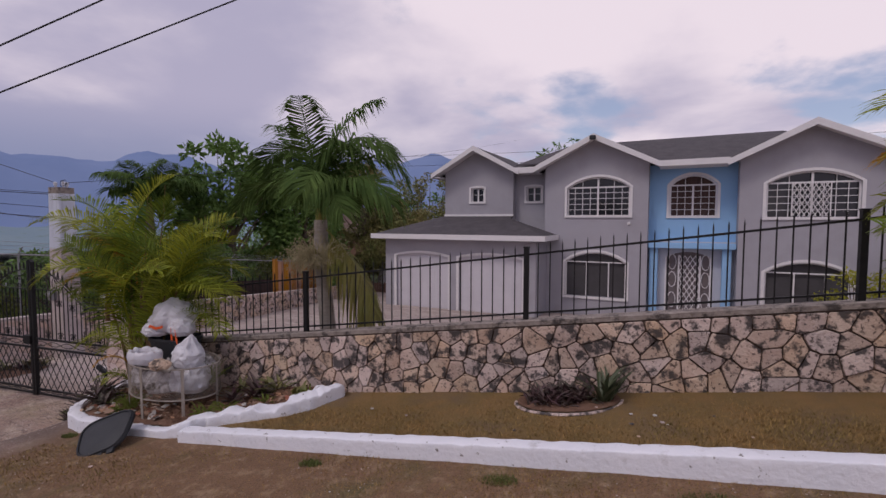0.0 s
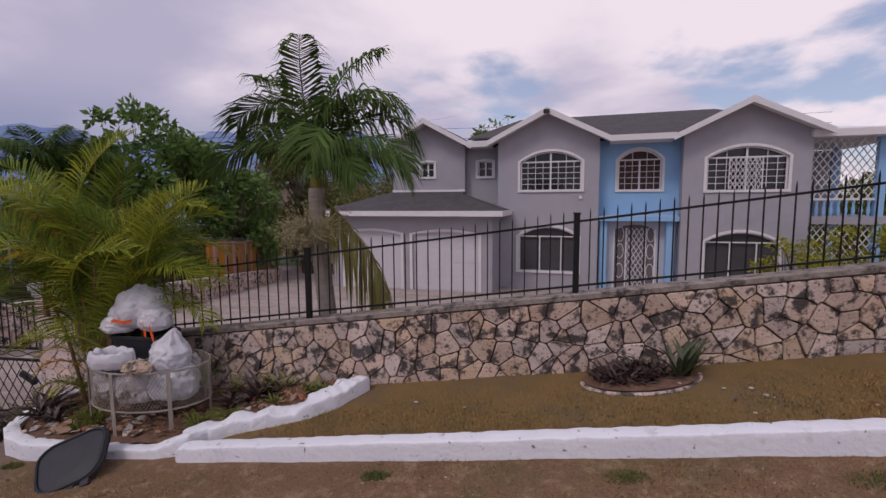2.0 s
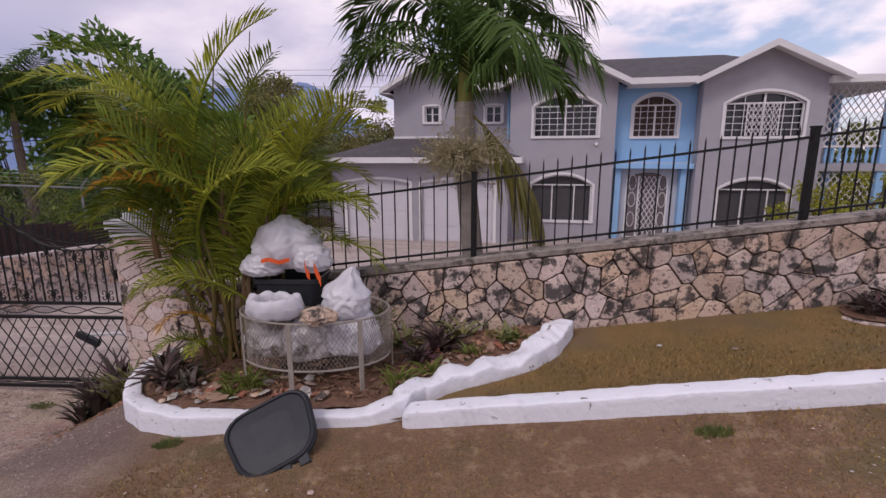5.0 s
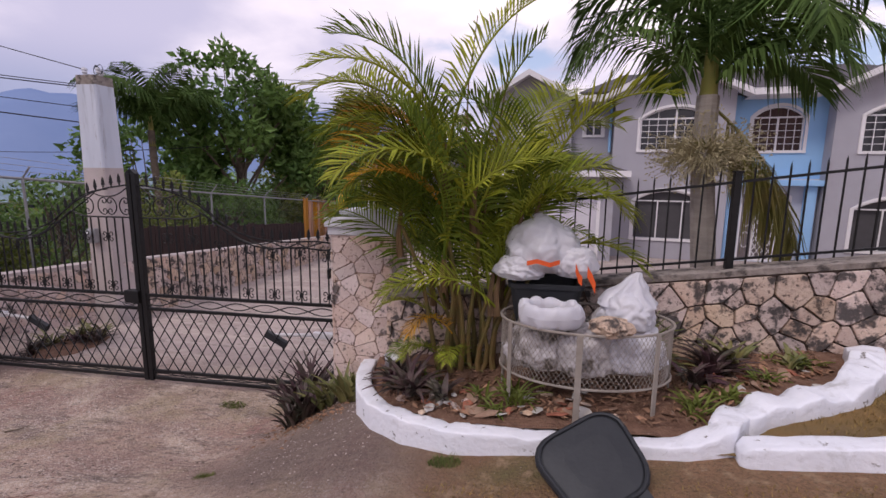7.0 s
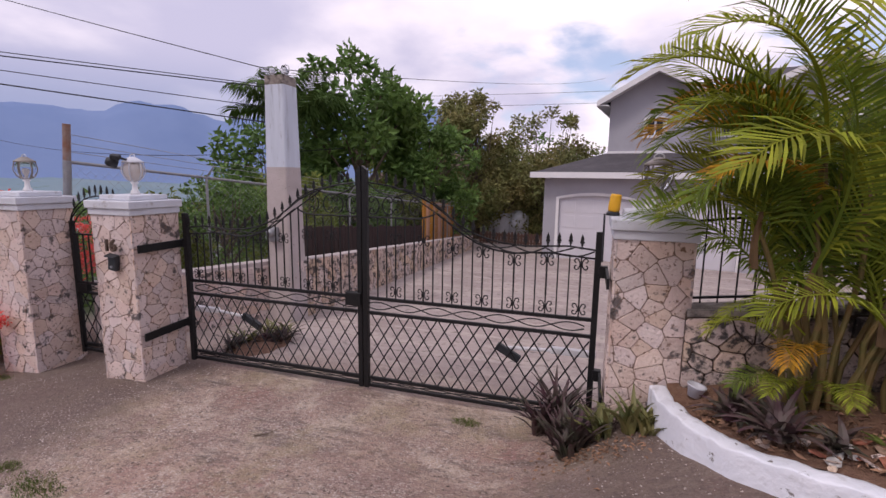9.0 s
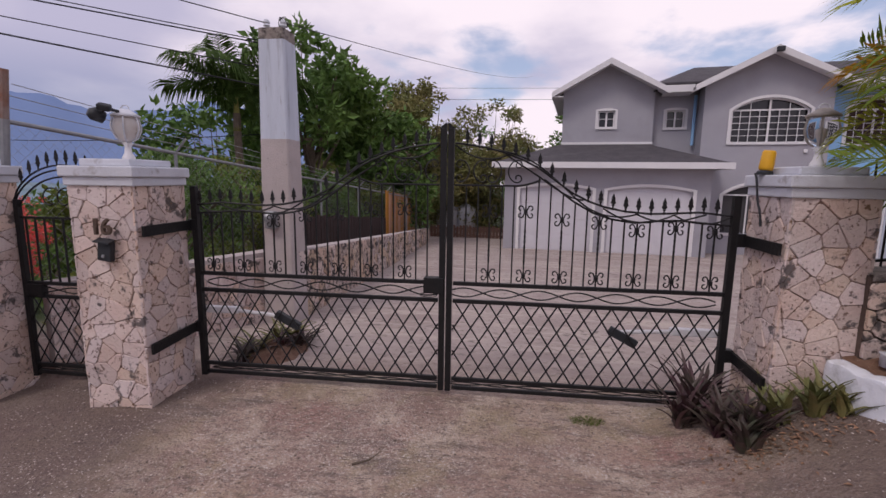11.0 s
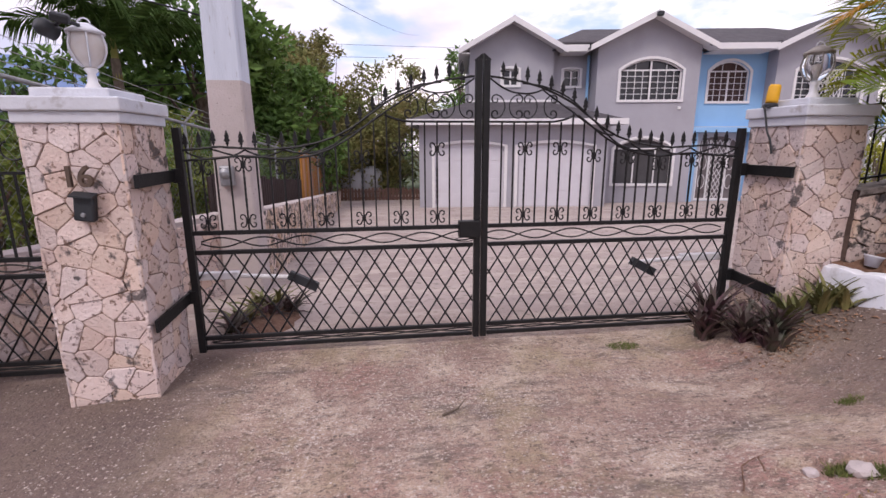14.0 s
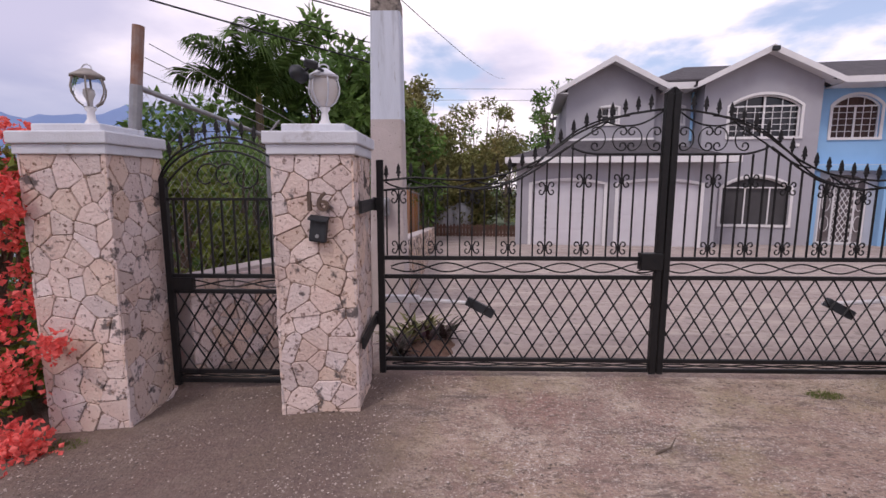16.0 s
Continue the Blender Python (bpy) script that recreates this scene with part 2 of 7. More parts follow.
# ---- building helpers ----
class Shape:
    """Collects vertices and faces for one mesh."""

    def __init__(self):
        self.v, self.f = [], []

    def box(self, x0, x1, y0, y1, z0, z1, m=None):
        n = len(self.v)
        pts = [Vector((x, y, z)) for z in (z0, z1) for y in (y0, y1) for x in (x0, x1)]
        self.v += [m @ p for p in pts] if m else pts
        self.f += [[n + i for i in q] for q in ((0, 2, 3, 1), (4, 5, 7, 6), (0, 1, 5, 4), (2, 6, 7, 3), (0, 4, 6, 2), (1, 3, 7, 5))]
        return self

    def bevel_box(self, x0, x1, y0, y1, z0, z1, r=0.01, m=None):
        bm = bmesh.new()
        bmesh.ops.create_cube(bm, size=1, matrix=Matrix.Translation(((x0 + x1) / 2, (y0 + y1) / 2, (z0 + z1) / 2)) @ Matrix.Diagonal((x1 - x0, y1 - y0, z1 - z0, 1)))
        bmesh.ops.bevel(bm, geom=bm.edges[:], offset=r, segments=2, affect="EDGES", profile=0.5)
        return self.add_bm(bm, m)

    def add_bm(self, bm, m=None):
        bm.verts.index_update()
        n = len(self.v)
        self.v += [(m @ v.co) if m else v.co.copy() for v in bm.verts]
        self.f += [[n + v.index for v in f.verts] for f in bm.faces]
        bm.free()
        return self

    def prism(self, outline, d, m=None):
        """outline: points in order; d: the vector by which it is extruded."""
        n, k = len(self.v), len(outline)
        d = Vector(d)
        pts = [Vector(p) for p in outline] + [Vector(p) + d for p in outline]
        self.v += [m @ p for p in pts] if m else pts
        self.f += [[n + i for i in range(k)][::-1], [n + k + i for i in range(k)]]
        self.f += [[n + i, n + (i + 1) % k, n + k + (i + 1) % k, n + k + i] for i in range(k)]
        return self

    def face(self, pts):
        n = len(self.v)
        self.v += [Vector(p) for p in pts]
        self.f.append(list(range(n, n + len(pts))))
        return self

    def tube(self, path, r, sides=6, r_end=None, closed=False):
        path = [Vector(p) for p in path]
        k, n = len(path), len(self.v)
        up = None
        for i, p in enumerate(path):
            t = (path[min(i + 1, k - 1)] - path[max(i - 1, 0)])
            t = t.normalized() if t.length > 1e-9 else Vector((0, 0, 1))
            if up is None:
                up = t.orthogonal().normalized()
            up = (up - t * up.dot(t)).normalized()
            side = t.cross(up)
            rr = r if r_end is None else r + (r_end - r) * i / max(1, k - 1)
            for j in range(sides):
                a = 2 * math.pi * (j + 0.5) / sides
                self.v.append(p + up * (rr * math.cos(a)) + side * (rr * math.sin(a)))
        for i in range(k - 1):
            for j in range(sides):
                a, b = n + i * sides + j, n + i * sides + (j + 1) % sides
                self.f.append([a, b, b + sides, a + sides])
        self.f.append([n + j for j in range(sides)][::-1])
        self.f.append([n + (k - 1) * sides + j for j in range(sides)])
        return self

    def lathe(self, profile, m=None, steps=16):
        n = len(self.v)
        for r, z in profile:
            for j in range(steps):
                a = 2 * math.pi * j / steps
                p = Vector((r * math.cos(a), r * math.sin(a), z))
                self.v.append(m @ p if m else p)
        for i in range(len(profile) - 1):
            for j in range(steps):
                a, b = n + i * steps + j, n + i * steps + (j + 1) % steps
                self.f.append([a, b, b + steps, a + steps])
        self.f.append([n + j for j in range(steps)][::-1])
        self.f.append([n + (len(profile) - 1) * steps + j for j in range(steps)])
        return self

    def mesh(self, name, mat, smooth=False):
        me = bpy.data.meshes.new(name)
        me.from_pydata([tuple(p) for p in self.v], [], self.f)
        if mat:
            me.materials.append(mat)
        if smooth:
            me.polygons.foreach_set("use_smooth", [True] * len(me.polygons))
        me.update()
        return me


def part(name, shape, mat, parent=None, label="", smooth=False, m=None):
    me = shape if isinstance(shape, bpy.types.Mesh) else shape.mesh(name, mat, smooth)
    ob = new(name, me)
    if parent:
        ob.parent = parent
    if m:
        ob.matrix_local = m
    if label:
        tagged(ob, label)
    return ob


def thing(name, label, category, m=None, group="", kind=""):
    ob = new(name)
    ob.empty_display_size = 0.1
    if m:
        ob.matrix_world = m
    return tagged(ob, label, category, group, kind)


def solid(name, shape, mat, label, category, group="", kind="", smooth=False):
    return tagged(part(name, shape, mat, smooth=smooth), label, category, group, kind)


def ease(a, b, x):
    t = min(max((x - a) / (b - a), 0.0), 1.0)
    return t * t * (3 - 2 * t)


def rnd(a, b):
    return random.uniform(a, b)


def curve_at(pts, x):
    """A smooth height along a row of (x, z)."""
    for (x0, z0), (x1, z1) in zip(pts, pts[1:]):
        if x <= x1:
            return z0 + (z1 - z0) * min(max((x - x0) / (x1 - x0), 0), 1)
    return pts[-1][1]


# ---- ground ----
def front_z(x, y):
    """Road verge and drive apron on the street side."""
    road = 0.125 * max(min(x, 40), -40) - 0.01
    apron = -1.29 - 0.1 * max(0, -11 - max(x, -16))
    w = ease(2.2, 4.4, y) * ease(-5.6, -7.1, x)
    return road * (1 - w) + apron * w


def yard_z(x, y):
    return -1.29 - 0.042 * (min(y, 22) - 5.0)


def wall_y(x):
    """Front face of the stone wall."""
    return 4.21 - 0.05 * x


def wall_top(x):
    return 0.73 + 0.133 * x


def lawn_z(x):
    return 0.085 + 0.135 * x


def kerb_y(x):
    return 3.02 - 0.06 * x


def ground_z(x, y):
    back = ease(wall_y(x) + 0.1, wall_y(x) + 0.25, y) if x > -5.9 else ease(4.9, 5.1, y)
    z = front_z(x, y) * (1 - back) + yard_z(x, y) * back
    # the land falls away past the property towards the valley
    z -= 26 * ease(-14.5, -75, x) * (1 if y > -30 else 0.4) + 30 * ease(27, 110, y)
    z -= 40 * ease(80, 600, math.hypot(x, y))
    return z


xs = sorted(set([round(-20 + 0.25 * i, 3) for i in range(121)] + [-7000, -4000, -2200, -1200, -700, -400, -250, -160, -110, -80, -60, -45, -34, -26, 14, 20, 30, 50, 80, 140, 300, 700, 1600, 4000, 7000]))
ys = sorted(set([round(-4 + 0.2 * i, 3) for i in range(60)] + [4.35, 4.5, 4.7, 4.9, 5.1] + [8 + i for i in range(22)] + [-7000, -4000, -1500, -600, -250, -100, -50, -25, -12, -7, 32, 38, 46, 56, 70, 90, 120, 180, 300, 600, 1200, 2400, 4500, 7000]))
sheet = Shape()
for y in ys:
    for x in xs:
        sheet.v.append(Vector((x, y, ground_z(x, y) + 0.012 * noise.noise((x * 1.7, y * 1.7, 0)))))
for j in range(len(ys) - 1):
    for i in range(len(xs) - 1):
        a = j * len(xs) + i
        sheet.f.append([a, a + 1, a + 1 + len(xs), a + len(xs)])


def ground_material():
    m = material("verge and drive", (0.25, 0.142, 0.080), (0.178, 0.10, 0.055), 0.97, 2.2, bump=1.0, bump_scale=55,
                 stain=(0.13, 0.11, 0.045), stain_scale=1.3, stain_at=(0.52, 0.70), grime=(0.36, 0.29, 0.23), grime_scale=55, grime_at=(0.655, 0.70))
    nt = m.node_tree
    bs = nt.nodes["Principled BSDF"]
    verge = bs.inputs["Base Color"].links[0].from_socket
    geo = nt.nodes.new("ShaderNodeNewGeometry")
    sep = nt.nodes.new("ShaderNodeSeparateXYZ")
    nt.links.new(geo.outputs["Position"], sep.inputs[0])

    def math_node(op, a, b=None):
        n = nt.nodes.new("ShaderNodeMath")
        n.operation = op
        for i, v in enumerate((a, b)):
            if v is None:
                continue
            if isinstance(v, (int, float)):
                n.inputs[i].default_value = v
            else:
                nt.links.new(v, n.inputs[i])
        return n.outputs[0]

    def tex(scale, detail=6.0, rough=0.6, stretch=None):
        n = nt.nodes.new("ShaderNodeTexNoise")
        n.inputs["Scale"].default_value, n.inputs["Detail"].default_value, n.inputs["Roughness"].default_value = scale, detail, rough
        if stretch:
            mp = nt.nodes.new("ShaderNodeMapping")
            mp.inputs["Scale"].default_value = stretch
            nt.links.new(geo.outputs["Position"], mp.inputs["Vector"])
            nt.links.new(mp.outputs["Vector"], n.inputs["Vector"])
        else:
            nt.links.new(geo.outputs["Position"], n.inputs["Vector"])
        return n.outputs["Fac"]

    def ramp(v, lo, hi):
        n = nt.nodes.new("ShaderNodeMapRange")
        n.inputs["From Min"].default_value, n.inputs["From Max"].default_value = lo, hi
        nt.links.new(v, n.inputs["Value"])
        return n.outputs["Result"]

    def mix(f, a, b):
        x = nt.nodes.new("ShaderNodeMix")
        x.data_type = "RGBA"
        nt.links.new(f, x.inputs["Factor"])
        for key, c in (("A", a), ("B", b)):
            if isinstance(c, tuple):
                x.inputs[key].default_value = (*c, 1)
            else:
                nt.links.new(c, x.inputs[key])
        return x.outputs["Result"]

    # drive concrete: reddish and grey patches, dark damp streaks, pale chippings
    drive = mix(ramp(tex(0.6, 6, 0.7), 0.42, 0.58), (0.46, 0.335, 0.255), (0.30, 0.20, 0.165))
    drive = mix(ramp(tex(0.9, 7, 0.7, (1.0, 0.55, 1)), 0.52, 0.64), drive, (0.335, 0.19, 0.16))
    drive = mix(ramp(tex(1.7, 8, 0.72), 0.50, 0.62), drive, (0.53, 0.415, 0.325))
    drive = mix(ramp(tex(2.6, 8, 0.75, (0.4, 1.3, 1)), 0.52, 0.63), drive, (0.165, 0.125, 0.11))
    drive = mix(ramp(tex(11, 8, 0.8, (0.6, 1.2, 1)), 0.54, 0.66), drive, (0.145, 0.105, 0.09))
    drive = mix(ramp(tex(24, 6, 0.85, (0.7, 1.1, 1)), 0.53, 0.62), drive, (0.17, 0.12, 0.10))
    drive = mix(ramp(tex(34, 5, 0.85, (0.8, 1.1, 1)), 0.555, 0.62), drive, (0.60, 0.50, 0.42))
    drive = mix(math_node("MULTIPLY", ramp(tex(1.15, 8, 0.72, (1.0, 0.8, 1)), 0.50, 0.60), 0.6), drive, (0.33, 0.26, 0.155))
    drive = mix(math_node("MULTIPLY", ramp(tex(16, 7, 0.8, (0.8, 1.3, 1)), 0.55, 0.61), 0.8), drive, (0.115, 0.085, 0.07))
    grit = ramp(tex(1.4, 5, 0.7), 0.46, 0.60)
    drive = mix(math_node("MULTIPLY", grit, ramp(tex(52, 4, 0.85), 0.55, 0.60)), drive, (0.62, 0.54, 0.48))
    drive = mix(math_node("MULTIPLY", math_node("SUBTRACT", 1.15, grit), ramp(tex(70, 4, 0.9), 0.53, 0.62)), drive, (0.21, 0.15, 0.125))
    verge = mix(ramp(tex(60, 5, 0.9), 0.48, 0.62), verge, (0.10, 0.068, 0.038))
    verge = mix(ramp(tex(7, 6, 0.75), 0.52, 0.66), verge, (0.30, 0.205, 0.125))
    wobble = math_node("MULTIPLY", math_node("SUBTRACT", tex(1.1, 5), 0.5), 1.5)
    x_side = ramp(math_node("ADD", sep.outputs["X"], wobble), -4.9, -5.5)
    shoulder = math_node("MULTIPLY", ramp(sep.outputs["X"], -7.9, -7.2), -1.25)
    y_side = ramp(math_node("ADD", math_node("ADD", sep.outputs["Y"], math_node("MULTIPLY", wobble, 0.7)), shoulder), 1.3, 1.7)
    yard = ramp(sep.outputs["Y"], 4.45, 4.55)
    mask = math_node("MAXIMUM", math_node("MULTIPLY", x_side, y_side), yard)
    wild = math_node("MAXIMUM", ramp(sep.outputs["X"], -13.2, -14.0), ramp(sep.outputs["Y"], 23.0, 24.0))
    yard_col = mix(ramp(tex(0.7), 0.35, 0.65), (0.44, 0.365, 0.335), (0.35, 0.28, 0.255))
    yard_col = mix(ramp(tex(2.2, 7, 0.7, (0.35, 1.6, 1)), 0.48, 0.62), yard_col, (0.50, 0.42, 0.37))
    yard_col = mix(ramp(tex(9, 6), 0.55, 0.7), yard_col, (0.20, 0.17, 0.155))
    drive = mix(ramp(sep.outputs["Y"], 5.0, 6.0), drive, yard_col)
    # trodden earth before the small gate and damp soil along the planter
    earth = math_node("MULTIPLY", ramp(math_node("ADD", sep.outputs["X"], math_node("MULTIPLY", wobble, 0.6)), -10.0, -10.7), ramp(math_node("ADD", sep.outputs["Y"], wobble), 2.0, 2.9))
    damp = math_node("MULTIPLY", ramp(math_node("ADD", sep.outputs["X"], math_node("MULTIPLY", wobble, 0.8)), -7.0, -6.2), ramp(math_node("ADD", sep.outputs["Y"], wobble), 2.5, 3.3))
    soil_col = mix(ramp(tex(30, 6, 0.8), 0.45, 0.65), (0.125, 0.088, 0.075), (0.19, 0.14, 0.12))
    patch = math_node("MULTIPLY", math_node("MAXIMUM", earth, damp), math_node("SUBTRACT", 1.0, ramp(sep.outputs["Y"], 5.0, 5.5)))
    drive = mix(math_node("MULTIPLY", patch, 0.85), drive, soil_col)
    col = mix(mask, verge, drive)
    col = mix(wild, col, (0.055, 0.075, 0.030))
    nt.links.new(col, bs.inputs["Base Color"])
    return m


M_GROUND = ground_material()
solid("ground", sheet, M_GROUND, "sloping verge of dry grass beside a stained concrete drive", "ground", kind="structure", smooth=True)

# lawn strip between the low kerb and the stone wall
lawn = Shape()
cols = [-3.9 + 0.12 * i for i in range(140)]
for x in cols:
    for j in range(13):
        y = kerb_y(x) + 0.06 + (wall_y(x) + 0.05 - kerb_y(x) - 0.06) * j / 12
        lawn.v.append(Vector((x, y, lawn_z(x) - 0.03 * (1 - j / 12) + 0.015 * noise.noise((x * 2.1, y * 2.1, 3)))))
for i in range(len(cols) - 1):
    for j in range(12):
        a = i * 13 + j
        lawn.f.append([a, a + 13, a + 14, a + 1])
solid("lawn", lawn, M_LAWN, "strip of dry yellowing lawn above a white kerb", "lawn", kind="structure", smooth=True)

# ---- stone facing ----
def clip(poly, a, b, c):
    """The part of poly where a x + b y <= c."""
    out = []
    for (x0, y0), (x1, y1) in zip(poly, poly[1:] + poly[:1]):
        d0, d1 = a * x0 + b * y0 - c, a * x1 + b * y1 - c
        if d0 <= 0:
            out.append((x0, y0))
        if d0 * d1 < 0:
            t = d0 / (d0 - d1)
            out.append((x0 + t * (x1 - x0), y0 + t * (y1 - y0)))
    return out


def cells(w, h, size, rng, seam):
    """Crazy-paving polygons that fill a w x h rectangle, with open seams."""
    nx, ny = max(1, round(w / size)), max(1, round(h / size))
    seeds = [((i + 0.5 + rng.uniform(-0.55, 0.55) + 0.5 * (j % 2) * (nx > 2)) * w / nx, (j + 0.5 + rng.uniform(-0.5, 0.5)) * h / ny) for j in range(ny) for i in range(-1, nx + 1)]
    out = []
    for i, (sx, sy) in enumerate(seeds):
        poly = [(0.0, 0.0), (w, 0.0), (w, h), (0.0, h)]
        for k, (tx, ty) in enumerate(seeds):
            if k != i and abs(tx - sx) + abs(ty - sy) < 5 * size:
                dx, dy = tx - sx, ty - sy
                n = math.hypot(dx, dy)
                poly = clip(poly, dx / n, dy / n, (dx * (sx + tx) + dy * (sy + ty)) / 2 / n - seam)
                if len(poly) < 3:
                    break
        area = abs(sum(a[0] * b[1] - a[1] * b[0] for a, b in zip(poly, poly[1:] + poly[:1]))) / 2
        if len(poly) >= 3 and area > 0.0012:
            out.append(poly)
    return out


def stones(parent, w, h, size, place, mat, seed, seam=0.007, proud=0.016):
    """Stones on a face; place(s, t, d) gives the point at s along, t up and d out."""
    rng = random.Random(seed)
    for poly in cells(w, h, size, rng, seam):
        cx, cy = sum(p[0] for p in poly) / len(poly), sum(p[1] for p in poly) / len(poly)
        d = proud * rng.uniform(0.6, 1.5)
        tilt = (rng.uniform(-0.05, 0.05), rng.uniform(-0.05, 0.05))
        # cut each corner so that the outline is worn
        soft = []
        for a, b, c in zip(poly[-1:] + poly[:-1], poly, poly[1:] + poly[:1]):
            k1, k2 = rng.uniform(0.05, 0.14), rng.uniform(0.05, 0.14)
            soft += [(b[0] + (a[0] - b[0]) * k1, b[1] + (a[1] - b[1]) * k1), (b[0] + (c[0] - b[0]) * k2, b[1] + (c[1] - b[1]) * k2)]
        k = len(soft)
        s = Shape()
        base = Vector(place(cx, cy, 0))
        for f, dd in ((1.0, -0.004), (1.0, d * 0.7), (0.945, d)):
            for x, y in soft:
                lift = dd + ((x - cx) * tilt[0] + (y - cy) * tilt[1]) * (dd > 0)
                s.v.append(Vector(place(cx + (x - cx) * f, cy + (y - cy) * f, lift)) - base)
        for r in range(2):
            for i in range(k):
                s.f.append([r * k + i, r * k + (i + 1) % k, (r + 1) * k + (i + 1) % k, (r + 1) * k + i])
        s.f.append([2 * k + i for i in range(k)])
        part("stone", s, mat, parent, m=Matrix.Translation(base))


X0, X1 = -5.78, 6.5


def wall_core():
    s = Shape()
    xsw = [X0 + (X1 - X0) * i / 40 for i in range(41)]
    for x in xsw:
        y, t = wall_y(x), wall_top(x)
        for p in ((y, lawn_z(x) - 0.45), (y + 0.012, t), (y + 0.42, t - 0.07), (y + 0.5, -1.75)):
            s.v.append(Vector((x, *p)))
    for i in range(40):
        for j in range(4):
            a, b = i * 4 + j, i * 4 + (j + 1) % 4
            s.f.append([a, b, b + 4, a + 4])
    s.f += [[3, 2, 1, 0], [160, 161, 162, 163]]
    return s


stone_wall = tagged(part("wall_street", wall_core(), M_MORTAR), "low boundary wall faced with pale pink limestone crazy paving, blotched with black mould", "wall", kind="structure")
cope = Shape()
xsw = [X0 + (X1 - X0) * i / 60 for i in range(61)]
for i, x in enumerate(xsw):
    y, t = wall_y(x), wall_top(x)
    w = 0.006 * noise.noise((x * 5, 0, 0))
    for p in ((y - 0.008 + w, t - 0.035), (y - 0.012 + w, t + 0.006 + w), (y + 0.03, t + 0.014 + w), (y + 0.20, t - 0.035 + w), (y + 0.43, t - 0.045)):
        cope.v.append(Vector((x, *p)))
for i in range(60):
    for j in range(4):
        a = i * 5 + j
        cope.f.append([a, a + 1, a + 6, a + 5])
part("coping", cope, M_COPING, stone_wall, "dark weathered cement coping")


def on_wall(s, t, d):
    x = X0 + s
    base = lawn_z(x) - 0.06 if x > -3.7 else max(-0.62, lawn_z(x) - 0.1)
    z = base + (wall_top(x) - 0.05 - base) * t / 0.66
    return (x, wall_y(x) - d, z)


def kerb_strip(line, top, height, width, wobble, seed, z_of, ragged=0.0):
    """A low wall that follows line, a list of (x, y); rough, rounded top."""
    s = Shape()
    pts = [Vector((*p, 0)) for p in line]
    dense = []
    for a, b in zip(pts, pts[1:]):
        n = max(1, int((b - a).length / 0.018))
        dense += [a.lerp(b, i / n) for i in range(n)]
    dense.append(pts[-1])
    k = len(dense)
    prof = 13
    for i, p in enumerate(dense):
        rough = 1.0 if p.x > -3.75 else 0.35
        t = (dense[min(i + 1, k - 1)] - dense[max(i - 1, 0)]).normalized()
        side = Vector((-t.y, t.x, 0))
        w = width(i / (k - 1)) / 2
        zt, zb = top(p.x, p.y, i / (k - 1)), z_of(p.x, p.y) - 0.08
        n1 = rough * wobble * (noise.noise((p.x * 7, p.y * 7, seed)) + 0.5 * noise.noise((p.x * 21, p.y * 21, seed)))
        n2 = rough * wobble * (noise.noise((p.x * 7, p.y * 7, seed + 9)) + 0.5 * noise.noise((p.x * 21, p.y * 21, seed + 9)))
        end = min(1, (i + 0.6) / 2.5, (k - 0.4 - i) / 2.5)
        zt = zb + 0.08 + (zt - zb - 0.08) * (0.55 + 0.45 * end)
        chip = [rough * ragged * max(0.0, noise.noise((p.x * 10, p.y * 10, seed + q))) ** 0.7 for q in (2, 3)]
        for dx, z in ((-1.0, zb), (-0.99, zb * 0.4 + zt * 0.6), (-0.98, zt - 0.03), (-0.97, zt - 0.006), (-0.93, zt), (-0.7, zt + 0.002), (0.0, zt + 0.004), (0.7, zt + 0.002), (0.93, zt), (0.97, zt - 0.006), (0.98, zt - 0.03), (0.99, zb * 0.4 + zt * 0.6), (1.0, zb)):
            s.v.append(p + side * (dx * w * end ** 0.3 + (n1 if dx < 0 else n2) * 0.6) + Vector((0, 0, z - (chip[0 if dx < 0 else 1] if 0.5 < abs(dx) < 0.985 else 0) + rough * wobble * 0.8 * noise.noise((p.x * 9 + dx, p.y * 9, seed + 4)))))
    for i in range(k - 1):
        for j in range(prof - 1):
            a = i * prof + j
            s.f.append([a, a + prof, a + prof + 1, a + 1])
    s.f += [list(range(prof)), [(k - 1) * prof + j for j in range(prof)][::-1]]
    return s


straight = [(-3.62 + 0.3 * i, kerb_y(-3.62 + 0.3 * i) + 0.05) for i in range(36)]
solid("kerb", kerb_strip(straight, lambda x, y, f: lawn_z(x) + 0.044, 0, lambda f: 0.13, 0.010, 1, lambda x, y: front_z(x, y), 0.006), M_WHITE, "low straight concrete kerb with chipped white paint along the lawn", "kerb", kind="structure", smooth=True)
CURB = [(-5.93, 4.52), (-5.90, 4.25), (-5.80, 3.96), (-5.62, 3.70), (-5.38, 3.52), (-5.08, 3.42), (-4.65, 3.40), (-4.2, 3.36), (-3.85, 3.34), (-3.66, 3.38), (-3.55, 3.52), (-3.35, 3.62), (-3.05, 3.70), (-2.82, 3.80), (-2.66, 3.95), (-2.56, 4.12), (-2.50, 4.26)]


def curb_top(x, y, f):
    return curve_at([(-6.0, -0.60), (-5.75, -0.57), (-5.4, -0.52), (-5.05, -0.505), (-4.6, -0.485), (-3.9, -0.43), (-3.62, -0.32), (-3.3, -0.27), (-3.0, -0.24), (-2.75, -0.18), (-2.6, -0.12), (-2.4, -0.10)], x) + (0.035 * noise.noise((x * 7, y * 5, 2)) + 0.012 * noise.noise((x * 23, y * 19, 4))) * (1 if x > -3.6 else 0.25)


